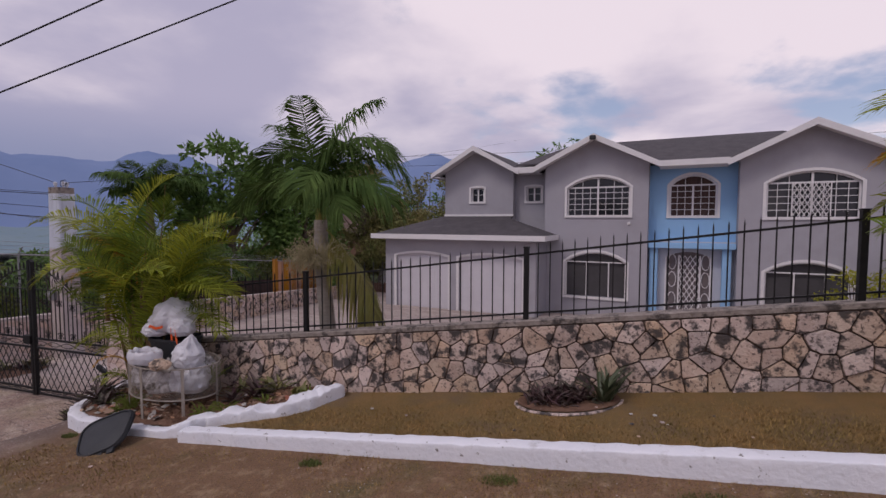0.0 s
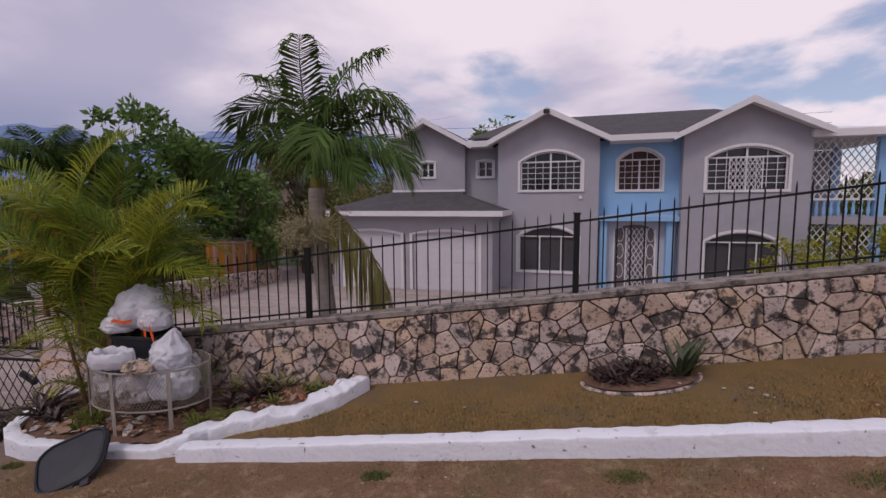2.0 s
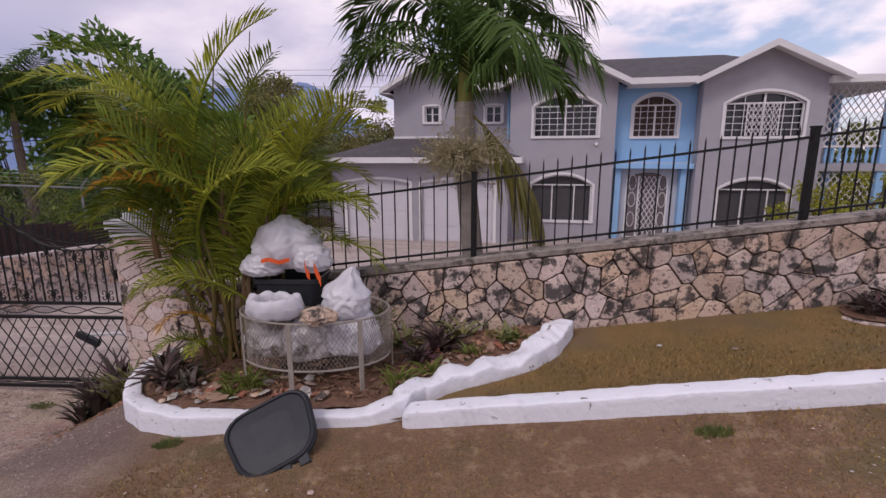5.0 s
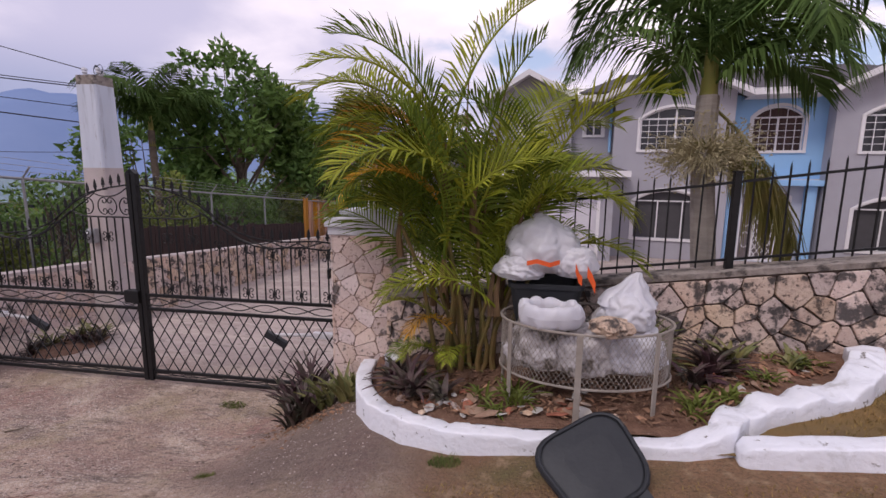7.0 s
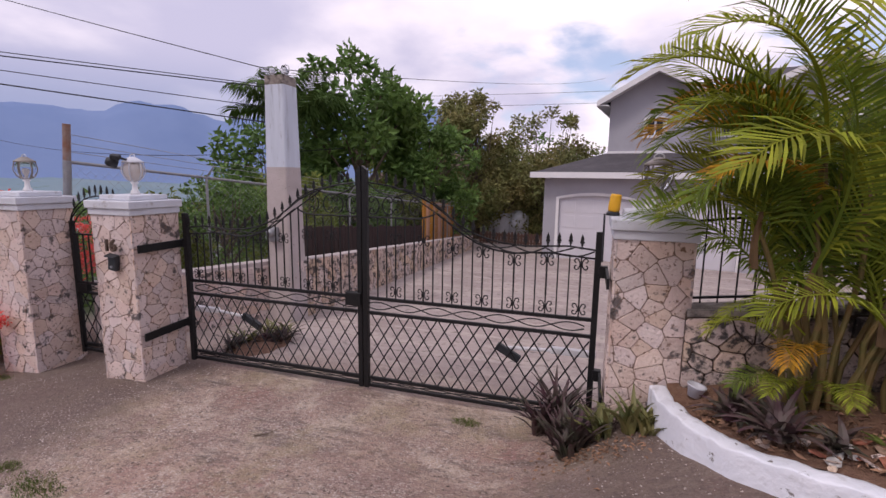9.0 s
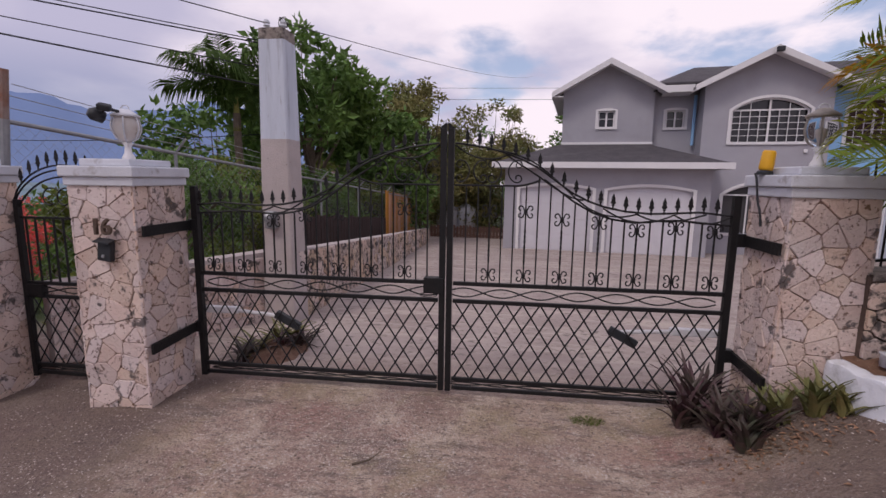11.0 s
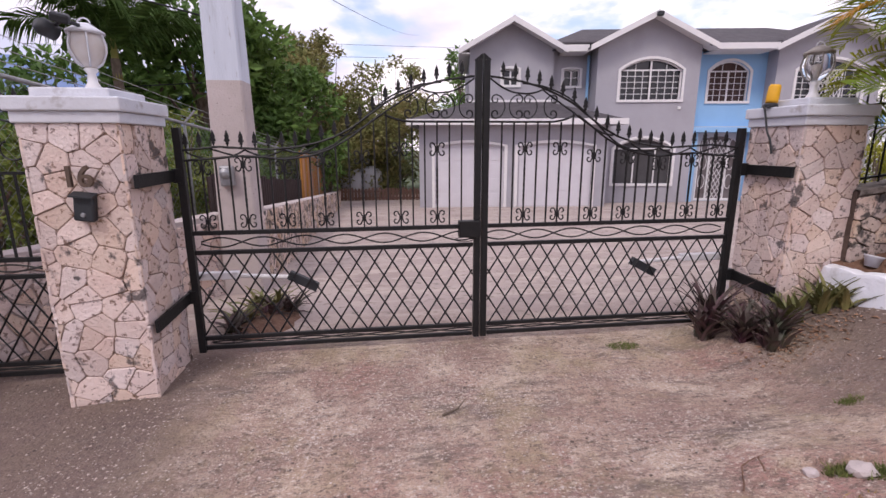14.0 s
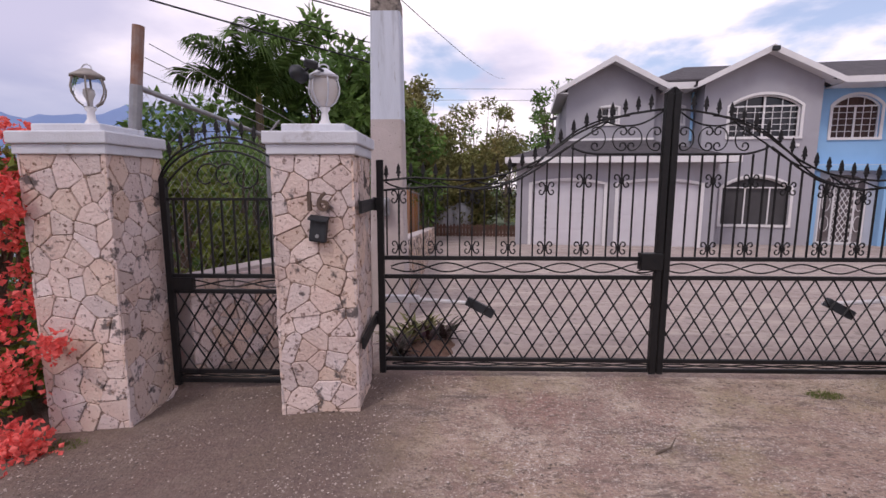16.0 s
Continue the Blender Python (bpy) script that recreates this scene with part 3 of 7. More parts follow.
solid("planter_kerb", kerb_strip(CURB, curb_top, 0, lambda f: 0.12 + 0.06 * ease(0.6, 0.75, f), 0.022, 5, lambda x, y: min(front_z(x, y), -0.3) if x < -3.5 else lawn_z(x), 0.05), M_WHITE, "curving rough planter kerb with thick white paint", "kerb", kind="structure", smooth=True)

soil = Shape()
for i in range(41):
    for j in range(17):
        x = -5.86 + 3.36 * i / 40
        ylo = curve_at([(-5.9, 4.4), (-5.62, 3.75), (-5.1, 3.46), (-4.2, 3.4), (-3.62, 3.44), (-3.3, 3.66), (-2.82, 3.82), (-2.5, 4.25)], x)
        y = ylo + (wall_y(x) + 0.06 - ylo) * j / 16
        z = curve_at([(-6, -0.66), (-5.4, -0.56), (-5.0, -0.50), (-3.9, -0.42), (-3.3, -0.34), (-2.4, -0.22)], x) + 0.04 * (j / 16) + 0.05 * noise.noise((x * 3, y * 3, 8))
        soil.v.append(Vector((x, y, z)))
for i in range(40):
    for j in range(16):
        a = i * 17 + j
        soil.f.append([a, a + 17, a + 18, a + 1])
solid("planter_soil", soil, M_SOIL, "dark soil and leaf litter in the planter bed", "soil", kind="structure", smooth=True)


# ---- pillars ----
def pillar(x0, x1, y0, y1, z0, z1, seed, label, faces):
    p = thing("gate_pillar", label, "pillar", Matrix.Translation(((x0 + x1) / 2, (y0 + y1) / 2, z0)), "gate pillars")
    w, d, h = x1 - x0, y1 - y0, z1 - z0
    hw, hd = w / 2 - 0.014, d / 2 - 0.014
    part("core", Shape().box(-hw, hw, -hd, hd, -0.15, h), M_MORTAR_P, p)
    part("lower_moulding", Shape().bevel_box(-w / 2 - 0.015, w / 2 + 0.015, -d / 2 - 0.015, d / 2 + 0.015, h, h + 0.065, 0.008), M_CAP, p, "grey painted cap moulding")
    part("cap_slab", Shape().bevel_box(-w / 2 - 0.035, w / 2 + 0.035, -d / 2 - 0.035, d / 2 + 0.035, h + 0.065, h + 0.145, 0.01), M_CAP, p, "grey painted cap slab")
    part("cap_step", Shape().bevel_box(-w / 2 + 0.06, w / 2 - 0.06, -d / 2 + 0.06, d / 2 - 0.06, h + 0.145, h + 0.20, 0.01), M_CAP, p, "stepped cap top")
    if "f" in faces:
        stones(p, w, h, 0.138, lambda s, t, o: (s - w / 2, -hd - o, t), M_STONE_P, seed, 0.003, 0.010)
    if "l" in faces:
        stones(p, d, h, 0.138, lambda s, t, o: (-hw - o, d / 2 - s, t), M_STONE_P, seed + 1, 0.003, 0.010)
    if "r" in faces:
        stones(p, d, h, 0.138, lambda s, t, o: (hw + o, s - d / 2, t), M_STONE_P, seed + 2, 0.003, 0.010)
    if "b" in faces:
        stones(p, w, h, 0.138, lambda s, t, o: (w / 2 - s, hd + o, t), M_STONE_P, seed + 3, 0.003, 0.010)
    return p


PIL_L = (-11.31, -10.77, 4.44, 5.0, -1.40, 0.435)
PIL_W = (-12.93, -12.35, 4.42, 4.98, -1.52, 0.435)
PIL_R = (-6.275, -5.745, 4.54, 5.05, -1.12, 0.435)


# broken lip of the drive slab
M_SLAB = material("worn slab", (0.46, 0.355, 0.28), (0.36, 0.27, 0.22), 0.95, 3, bump=0.8, bump_scale=50, stain=(0.25, 0.18, 0.15), stain_scale=4, stain_at=(0.52, 0.66), grime=(0.58, 0.49, 0.42), grime_scale=55, grime_at=(0.58, 0.64))
rim = [(-8.0, 2.86), (-7.73, 2.98), (-7.59, 3.05), (-7.43, 3.0), (-7.16, 2.95), (-6.98, 3.03), (-6.92, 3.13), (-6.86, 3.28)]
lip = Shape()
NU, NV = 60, 8
for i in range(NU + 1):
    q = i / NU * (len(rim) - 1)
    k = min(int(q), len(rim) - 2)
    x = rim[k][0] + (rim[k + 1][0] - rim[k][0]) * (q - k) + 0.02 * noise.noise((q * 3, 0, 1))
    y = rim[k][1] + (rim[k + 1][1] - rim[k][1]) * (q - k) + 0.035 * noise.noise((q * 4, 2, 1))
    g = ground_z(x, y)
    lip.v.append(Vector((x, y - 0.012, g - 0.05)))
    for j in range(NV):
        f = j / (NV - 1)
        xx, yy = x + (-7.45 - x) * 0.35 * f, y + 0.5 * f
        fade = min(1, i / 12, (NU - i) / 8)
        lip.v.append(Vector((xx, yy, ground_z(xx, yy) + (0.034 * fade * (1 - f) ** 0.6 - 0.012 * f - 0.012 * (1 - fade)) + 0.006 * noise.noise((xx * 6, yy * 6, 3)))))
for i in range(NU):
    for j in range(NV):
        a = i * (NV + 1) + j
        lip.f.append([a, a + NV + 1, a + NV + 2, a + 1])
solid("slab_edge", lip, M_GROUND, "broken pale concrete lip of the drive slab", "slab", kind="structure", smooth=True)
for pts in ([(-7.72, 3.0), (-7.66, 3.1), (-7.55, 3.13), (-7.45, 3.09), (-7.36, 3.12)], [(-7.45, 3.09), (-7.43, 3.0)], [(-7.9, 2.9), (-7.78, 3.05), (-7.66, 3.1)]):
    fine = []
    for p0, p1 in zip(pts, pts[1:]):
        fine += [(p0[0] + (p1[0] - p0[0]) * i / 8, p0[1] + (p1[1] - p0[1]) * i / 8) for i in range(8)]
    solid("slab_crack", Shape().tube([(x, y + 0.012 * noise.noise((x * 20, y * 20, 0)), ground_z(x, y) + 0.026) for x, y in fine], 0.004, 4, 0.002), M_SOIL, "dark earth-filled crack in the slab", "crack", kind="structure")

# ---- house ----
HM = pose(0, 0, 0, 0, 0, -9)
BAY, BLUE, WING, GAR = 17.22, 17.78, 17.74, 15.75
BASE = -1.95
house = thing("house", "two-storey grey rendered house with white trim and blue entrance bay", "house", HM)


def arch(u0, u1, zs, zt, n=12):
    """Points of a flat arch from (u0, zs) over the crown zt to (u1, zs)."""
    c, h = (u0 + u1) / 2, (u1 - u0) / 2
    rise = max(zt - zs, 1e-4)
    r = (h * h + rise * rise) / (2 * rise)
    a = math.asin(min(1, h / r))
    return [(c + r * math.sin(-a + 2 * a * i / n), zt - r + r * math.cos(-a + 2 * a * i / n)) for i in range(n + 1)]


def wall_panel(u0, u1, z0, z1, v, thick, holes=()):
    """A wall along u with holes (u0, u1, sill, spring, crown) right through it."""
    s = Shape()
    at = u0
    for a, b, zb, zs, zt in sorted(holes):
        if a > at:
            s.box(at, a, v, v + thick, z0, z1)
        if zb > z0:
            s.box(a, b, v, v + thick, z0, zb)
        pts = arch(a, b, zs, zt)
        for (p0, q0), (p1, q1) in zip(pts, pts[1:]):
            s.prism([(p0, v, q0), (p1, v, q1), (p1, v, z1), (p0, v, z1)], (0, thick, 0))
        at = b
    s.box(at, u1, v, v + thick, z0, z1)
    return s


def window(u0, u1, zb, zs, zt, v, style, cols=8, rows=4):
    w = part("window", Shape().prism([(u0, v + 0.16, zb), (u1, v + 0.16, zb)] + [(p, v + 0.16, q) for p, q in arch(u0, u1, zs, zt)][::-1], (0, 0.02, 0)), M_DIM_CURTAIN if style == "curtain" else (M_SCREEN if style == "screen" else M_GLASS), house, "dark window with white frame")
    t = 0.085
    for name, off, depth, wd in (("surround", 0.0, -0.035, t), ("window_frame", 0.0, 0.05, -0.05)):
        s = Shape()
        inner = [(u0, zb), *arch(u0, u1, zs, zt), (u1, zb)]
        outer = [(u0 - wd, zb), *arch(u0 - wd, u1 + wd, zs + 0.3 * wd, zt + wd), (u1 + wd, zb)]
        for i in range(len(inner) - 1):
            s.prism([(*[inner[i][0]], v + (0.0 if wd > 0 else 0.06), inner[i][1]), (inner[i + 1][0], v + (0.0 if wd > 0 else 0.06), inner[i + 1][1]), (outer[i + 1][0], v + (0.0 if wd > 0 else 0.06), outer[i + 1][1]), (outer[i][0], v + (0.0 if wd > 0 else 0.06), outer[i][1])], (0, depth, 0))
        part(name, s, M_TRIM, w, "white painted surround")
    part("window_sill", Shape().box(u0 - t, u1 + t, v - 0.05, v - 0.002, zb - t, zb), M_TRIM, w, "white sill")
    bars = Shape()
    vb = v + 0.07
    if style == "screen":
        k = 0.02
        for u in (u0 + (u1 - u0) * 0.36, u0 + (u1 - u0) * 0.72) if u1 - u0 > 1.5 else ((u0 + u1) / 2,):
            bars.box(u - k, u + k, vb, vb + 0.03, zb, zs)
        bars.box(u0, u1, vb, vb + 0.03, zs - k, zs + k)
    else:
        k = 0.009
        for i in range(1, cols):
            u = u0 + (u1 - u0) * i / cols
            top = max(q for p, q in [min(arch(u0, u1, zs, zt, 40), key=lambda pq: abs(pq[0] - u))])
            kk = 0.03 if i * 2 == cols else k
            bars.box(u - kk, u + kk, vb, vb + 0.02, zb, zs if (i % 2 and zt - zs > 0.1) else top)
        for j in range(1, rows):
            z = zb + (zs - zb) * j / rows
            bars.box(u0, u1, vb + 0.001, vb + 0.021, z - k, z + k)
        bars.box(u0, u1, vb - 0.004, vb + 0.025, zs - 0.025, zs + 0.025)
    part("grille", bars, M_TRIM, w, "white glazing bars")
    return w


W1, W2, W3 = (-3.68, -1.55, 1.80, 2.78, 3.14), (-0.34, 1.07, 1.78, 2.80, 3.14), (2.33, 4.58, 1.72, 2.74, 3.08)
L1, L3 = (-3.72, -1.62, -1.12, 0.12, 0.48), (2.36, 4.46, -1.20, 0.02, 0.36)
S1, S2 = (-7.70, -7.14, 2.38, 2.93, 2.931), (-5.46, -4.87, 2.37, 2.94, 2.941)
EAVE = 3.40
part("bay_wall_upper", wall_panel(-4.49, -0.97, 0.9, EAVE, BAY, 0.22, [W1]), M_HOUSE, house)
part("bay_wall_lower", wall_panel(-4.49, -0.97, BASE, 0.9, BAY, 0.22, [L1]), M_HOUSE, house)
part("bay_wall_upper", wall_panel(1.63, 5.18, 0.9, EAVE, BAY, 0.22, [W3]), M_HOUSE, house)
part("bay_wall_lower", wall_panel(1.63, 5.18, BASE, 0.9, BAY, 0.22, [L3]), M_HOUSE, house)
part("entrance_wall_upper", wall_panel(-0.97, 1.63, 0.9, 3.5, BLUE, 0.2, [W2]), M_BLUE, house, "light blue rendered wall")
DOOR = (-0.42, 0.98, -1.78, 0.35, 0.55)
part("entrance_wall_lower", wall_panel(-0.97, 1.63, BASE, 0.9, BLUE, 0.2, [DOOR]), material("pale porch paint", (0.44, 0.46, 0.52), (0.50, 0.52, 0.58), 0.85, 1.5, bump=0.12, bump_scale=90), house, "pale grey-blue porch wall")
part("wing_wall", wall_panel(-8.9, -5.9, BASE, 3.45, WING, 0.2, [S1]), M_HOUSE, house)
part("recess_wall", wall_panel(-5.9, -4.49, BASE, 3.6, WING + 0.35, 0.2, [S2]), M_HOUSE, house)
for box in ((-1.19, -0.97, BAY + 0.22, BLUE + 0.2, 3.6), (1.63, 1.85, BAY + 0.22, BLUE + 0.2, 3.6), (-4.49, -4.27, BAY + 0.22, WING + 0.6, 3.6), (-6.1, -5.9, WING + 0.2, WING + 0.6, 3.6),
            (-8.9, -8.7, WING + 0.2, 24.5, 3.45), (4.96, 5.18, BAY + 0.22, 24.5, 3.5), (-8.8, 4.96, 24.3, 24.5, 3.5)):
    part("side_wall", Shape().box(*box[:4], BASE, box[4]), M_HOUSE, house)
floors = Shape().box(-8.75, 4.9, 18.6, 24.2, 0.6, 0.8)
part("inner_floor", floors, M_HOUSE, house)
for u, half, v, zb, top, fall in ((-2.73, 1.76, BAY, EAVE, 4.47, 1.07 / 2.12), (3.405, 1.775, BAY, EAVE, 4.42, 1.06 / 2.12), (-7.4, 1.5, WING, 3.45, 4.45, 1.04 / 1.86)):
    e = top - fall * half
    part("gable_wall", Shape().prism([(u - half, v, zb), (u + half, v, zb), (u + half, v, e), (u, v, top), (u - half, v, e)], (0, 0.15, 0)), M_HOUSE, house)
window(*W1, BAY, "bars", 8, 5)
window(*W2, BLUE, "curtain", 6, 5)
w3 = window(*W3, BAY, "bars", 8, 5)
gu0, gu1, gz0, gz1 = W3[0] + 0.66, W3[1] - 0.70, W3[2] + 0.02, W3[3] - 0.03
dia = Shape().box(gu0 - 0.03, gu0, BAY + 0.02, BAY + 0.05, gz0, gz1).box(gu1, gu1 + 0.03, BAY + 0.02, BAY + 0.05, gz0, gz1)
for k in range(-10, 12):
    for sgn in (1, -1):
        a = Vector((gu0 + 0.13 * k, BAY + 0.035, gz0 if sgn > 0 else gz1))
        b = a + Vector((0.6 * (gz1 - gz0), 0, sgn * (gz1 - gz0)))
        t0, t1 = max(0, (gu0 - a.x) / (b.x - a.x)), min(1, (gu1 - a.x) / (b.x - a.x))
        if t1 > t0:
            dia.tube([a.lerp(b, t0), a.lerp(b, t1)], 0.012, 4)
part("lattice_guard", dia, M_TRIM, w3, "white diamond lattice guard")
window(*L1, BAY, "screen")
window(*L3, BAY, "screen")
window(*S1, WING, "bars", 2, 2)
window(*S2, WING + 0.35, "bars", 2, 2)


def gable_roof(u, half, v0, v1, top, low):
    """Two slopes with thickness and a white barge board along the front edge."""
    s = Shape()
    for sgn in (-1, 1):
        pts = [(u, v0 + 0.03, top), (u + sgn * half, v0 + 0.03, low), (u + sgn * half, v1, low), (u, v1, top)]
        s.prism(pts if sgn < 0 else pts[::-1], (0, 0, -0.07))
    part("roof", s, M_ROOF, house, "dark grey shingle roof")
    f = Shape()
    for sgn in (-1, 1):
        f.prism([(u, v0, top + 0.02), (u + sgn * (half + 0.02), v0, low + 0.02), (u + sgn * (half + 0.02), v0, low - 0.16), (u, v0, top - 0.18)], (0, 0.05, 0))
        f.prism([(u, v0 + 0.05, top - 0.09), (u + sgn * half, v0 + 0.05, low - 0.09), (u + sgn * half, v0 + 0.05, low - 0.12), (u, v0 + 0.05, top - 0.12)], (0, 0.62, 0))
    part("barge_board", f, M_TRIM, house, "white barge board")


gable_roof(-2.73, 2.12, 16.72, 20.4, 4.57, 3.50)
gable_roof(3.405, 2.12, 16.72, 20.4, 4.52, 3.46)
gable_roof(-7.4, 1.86, 17.16, 22.0, 4.55, 3.51)
part("fascia", Shape().box(-9.29, -9.25, 17.21, 22.0, 3.35, 3.53).box(-9.25, -8.9, 17.21, 22.0, 3.36, 3.39), M_TRIM, house, "white fascia board and soffit")
main = Shape()
main.prism([(-5.7, 17.45, 3.75), (5.15, 17.45, 3.75), (3.2, 20.7, 4.86), (-4.2, 20.7, 4.86)], (0, 0, -0.06))
main.prism([(-0.9, 16.78, 3.53), (1.6, 16.78, 3.53), (1.6, 17.46, 3.756), (-0.9, 17.46, 3.756)], (0, 0, -0.06))
main.prism([(5.45, 24.8, 3.5), (-9.2, 24.8, 3.5), (-4.2, 20.7, 4.86), (3.2, 20.7, 4.86)], (0, 0, -0.06))
main.prism([(5.45, 17.45, 3.6), (5.45, 24.8, 3.5), (3.2, 20.7, 4.86)], (0, 0, -0.06))
main.prism([(-5.9, 17.6, 3.56), (-4.2, 20.7, 4.86), (-9.2, 24.8, 3.5)], (0, 0, -0.06))
part("roof", main, M_ROOF, house, "dark grey shingle roof")
fas = Shape()
fas.box(-0.65, 1.33, 16.74, 16.79, 3.36, 3.55)
part("fascia", Shape().box(-5.68, -4.8, 17.2, 17.25, 3.40, 3.62).box(-5.68, -4.8, 17.25, WING + 0.35, 3.40, 3.43), M_TRIM, house, "white fascia board and soffit")
fas.box(-0.65, 1.33, 16.79, BLUE, 3.36, 3.39)
part("fascia", fas, M_TRIM, house, "white fascia board and soffit")
# entrance: ledge, pilasters, steps and iron grille door
ent = Shape().bevel_box(-0.95, 1.61, BAY + 0.1, BLUE - 0.001, 0.68, 0.86, 0.015)
part("entrance_ledge", ent, M_BLUE, house, "blue projecting ledge over the entrance")
for u in (-0.78, 1.38):
    part("pilaster", Shape().bevel_box(u - 0.13, u + 0.13, BAY + 0.25, BLUE - 0.001, BASE, 0.68, 0.02), M_BLUE, house, "blue entrance pilaster")
door = part("entrance_door", Shape().prism([(DOOR[0], BLUE + 0.1, DOOR[2]), (DOOR[1], BLUE + 0.1, DOOR[2])] + [(p, BLUE + 0.1, q) for p, q in arch(*DOOR[:2], *DOOR[3:])][::-1], (0, 0.04, 0)), material("shaded door", (0.20, 0.18, 0.19), (0.13, 0.10, 0.10), 0.7, 3), house, "dark door behind a white grille")
lat = Shape()
for u0, u1, z0, z1, step in ((0.02, 0.62, -1.72, 0.42, 0.16),):
    w, h = u1 - u0, z1 - z0
    k = -int(h / step / 1.5) - 2
    while u0 + k * step < u1 + h:
        for sgn in (1, -1):
            a = Vector((u0 + k * step, 0, z0 if sgn > 0 else z1))
            b = a + Vector((h * 0.6, 0, sgn * h))
            t0, t1 = max(0, (u0 - a.x) / (b.x - a.x)), min(1, (u1 - a.x) / (b.x - a.x))
            if t1 > t0:
                lat.tube([a.lerp(b, t0) + Vector((0, BLUE + 0.03, 0)), a.lerp(b, t1) + Vector((0, BLUE + 0.03, 0))], 0.013, 4)
        k += 1
part("grille", lat, M_TRIM, door, "white diamond grille")
gf = Shape()
for u in (-0.40, 0.0, 0.64, 0.95):
    gf.box(u - 0.025, u + 0.025, BLUE + 0.01, BLUE + 0.05, -1.75, 0.42)
for u in (-0.2, 0.8):
    for z in (-1.1, -0.4, 0.2):
        gf.tube([(u + 0.12 * math.cos(a / 8 * math.pi), BLUE + 0.03, z + 0.26 * math.sin(a / 8 * math.pi)) for a in range(17)], 0.014, 4)
gf.box(-0.42, 0.98, BLUE + 0.012, BLUE + 0.048, -1.78, -1.72)
part("door_frame", gf, M_TRIM, door, "white iron scroll panels")

# garage
garage = Shape()
G1, G2 = (-10.08, -7.78, -1.80, 0.22, 0.34), (-7.33, -4.88, -1.80, 0.22, 0.34)
part("garage_wall", wall_panel(-10.6, -4.4, BASE - 0.1, 0.97, GAR, 0.2, [G1, G2]), M_HOUSE, house)
part("garage_side_wall", Shape().box(-4.6, -4.4, GAR + 0.2, BAY, BASE - 0.1, 0.97), M_HOUSE, house)
part("garage_side_wall", Shape().box(-10.6, -10.4, GAR + 0.2, 22.0, BASE - 0.1, 0.97), M_HOUSE, house)
for gd in (G1, G2):
    d = part("garage_door", Shape().prism([(gd[0], GAR + 0.1, gd[2]), (gd[1], GAR + 0.1, gd[2])] + [(p, GAR + 0.1, q) for p, q in arch(*gd[:2], *gd[3:])][::-1], (0, 0.05, 0)), M_DOOR, house, "white panelled garage door")
    tr = Shape()
    inner = [(gd[0], gd[2]), *arch(gd[0], gd[1], gd[3], gd[4]), (gd[1], gd[2])]
    outer = [(gd[0] - 0.1, gd[2]), *arch(gd[0] - 0.1, gd[1] + 0.1, gd[3] + 0.05, gd[4] + 0.09), (gd[1] + 0.1, gd[2])]
    for i in range(len(inner) - 1):
        tr.prism([(inner[i][0], GAR, inner[i][1]), (inner[i + 1][0], GAR, inner[i + 1][1]), (outer[i + 1][0], GAR, outer[i + 1][1]), (outer[i][0], GAR, outer[i][1])], (0, -0.03, 0))
    part("surround", tr, M_TRIM, d, "white door surround")
    for i in range(4):
        for j in range(4):
            w, h = (gd[1] - gd[0]) / 4, (gd[3] - gd[2]) / 4
            part("door_panel", Shape().bevel_box(gd[0] + i * w + 0.05, gd[0] + (i + 1) * w - 0.05, GAR + 0.088, GAR + 0.101, gd[2] + j * h + 0.05, gd[2] + (j + 1) * h - 0.05, 0.005), M_DOOR, d)
gr = Shape()
lo, gl, grt = 1.06, (-10.95, 15.28), (-3.98, 15.28)
gr.prism([(*gl, lo), (*grt, lo), (-5.83, BAY + 0.02, 1.68), (-5.9, WING + 0.02, 1.80), (-8.9, WING + 0.02, 1.80)], (0, 0, -0.06))
gr.prism([(*grt, lo), (-3.98, BAY - 0.002, lo), (-5.83, BAY - 0.002, 1.68)], (0, 0, -0.06))
gr.prism([(*gl, lo), (-8.9, WING + 0.02, 1.80), (-8.9, 20.0, 1.80), (-10.95, 22.4, lo)][::-1], (0, 0, -0.06))
part("garage_roof", gr, M_ROOF, house, "dark grey shingle garage roof")
gf2 = Shape().box(-10.97, -3.96, 15.24, 15.28, 0.90, 1.085).box(-4.0, -3.96, 15.28, BAY - 0.003, 0.90, 1.085).box(-10.97, -10.93, 15.28, 22.4, 0.90, 1.085)
gf2.box(-10.93, -4.0, 15.28, GAR, 0.92, 0.95)
gf2.box(-8.92, -5.88, WING - 0.05, WING - 0.002, 1.78, 1.86)
part("garage_fascia", gf2, M_TRIM, house, "white fascia round the garage roof")
# balcony side of the house
bal = Shape().box(5.18, 7.6, BAY + 0.3, 21.5, 0.62, 0.86).box(5.18, 7.6, 21.3, 21.5, 0.86, 3.2)
part("balcony_floor", bal, M_HOUSE, house)
part("balcony_roof", Shape().box(5.1, 7.9, BAY - 0.2, 21.8, 3.26, 3.44).prism([(5.1, BAY - 0.2, 3.441), (7.9, BAY - 0.2, 3.441), (5.3, 20, 3.9)], (0, 0, 0.03)), M_TRIM, house, "white balcony eave")
for v in (BAY + 0.45, 20.5):
    part("column", Shape().bevel_box(6.98, 7.2, v - 0.11, v + 0.11, BASE, 3.26, 0.015), M_BLUE, house, "blue balcony column")
rail = Shape().box(5.18, 6.98, BAY + 0.38, BAY + 0.5, 1.36, 1.42)
part("balcony_rail", rail, M_TRIM, house, "white balcony rail")
baluster = Shape().lathe([(0.05, 0.86), (0.035, 0.92), (0.06, 1.05), (0.03, 1.2), (0.045, 1.3), (0.05, 1.36)], steps=8).mesh("baluster", M_BLUE, True)
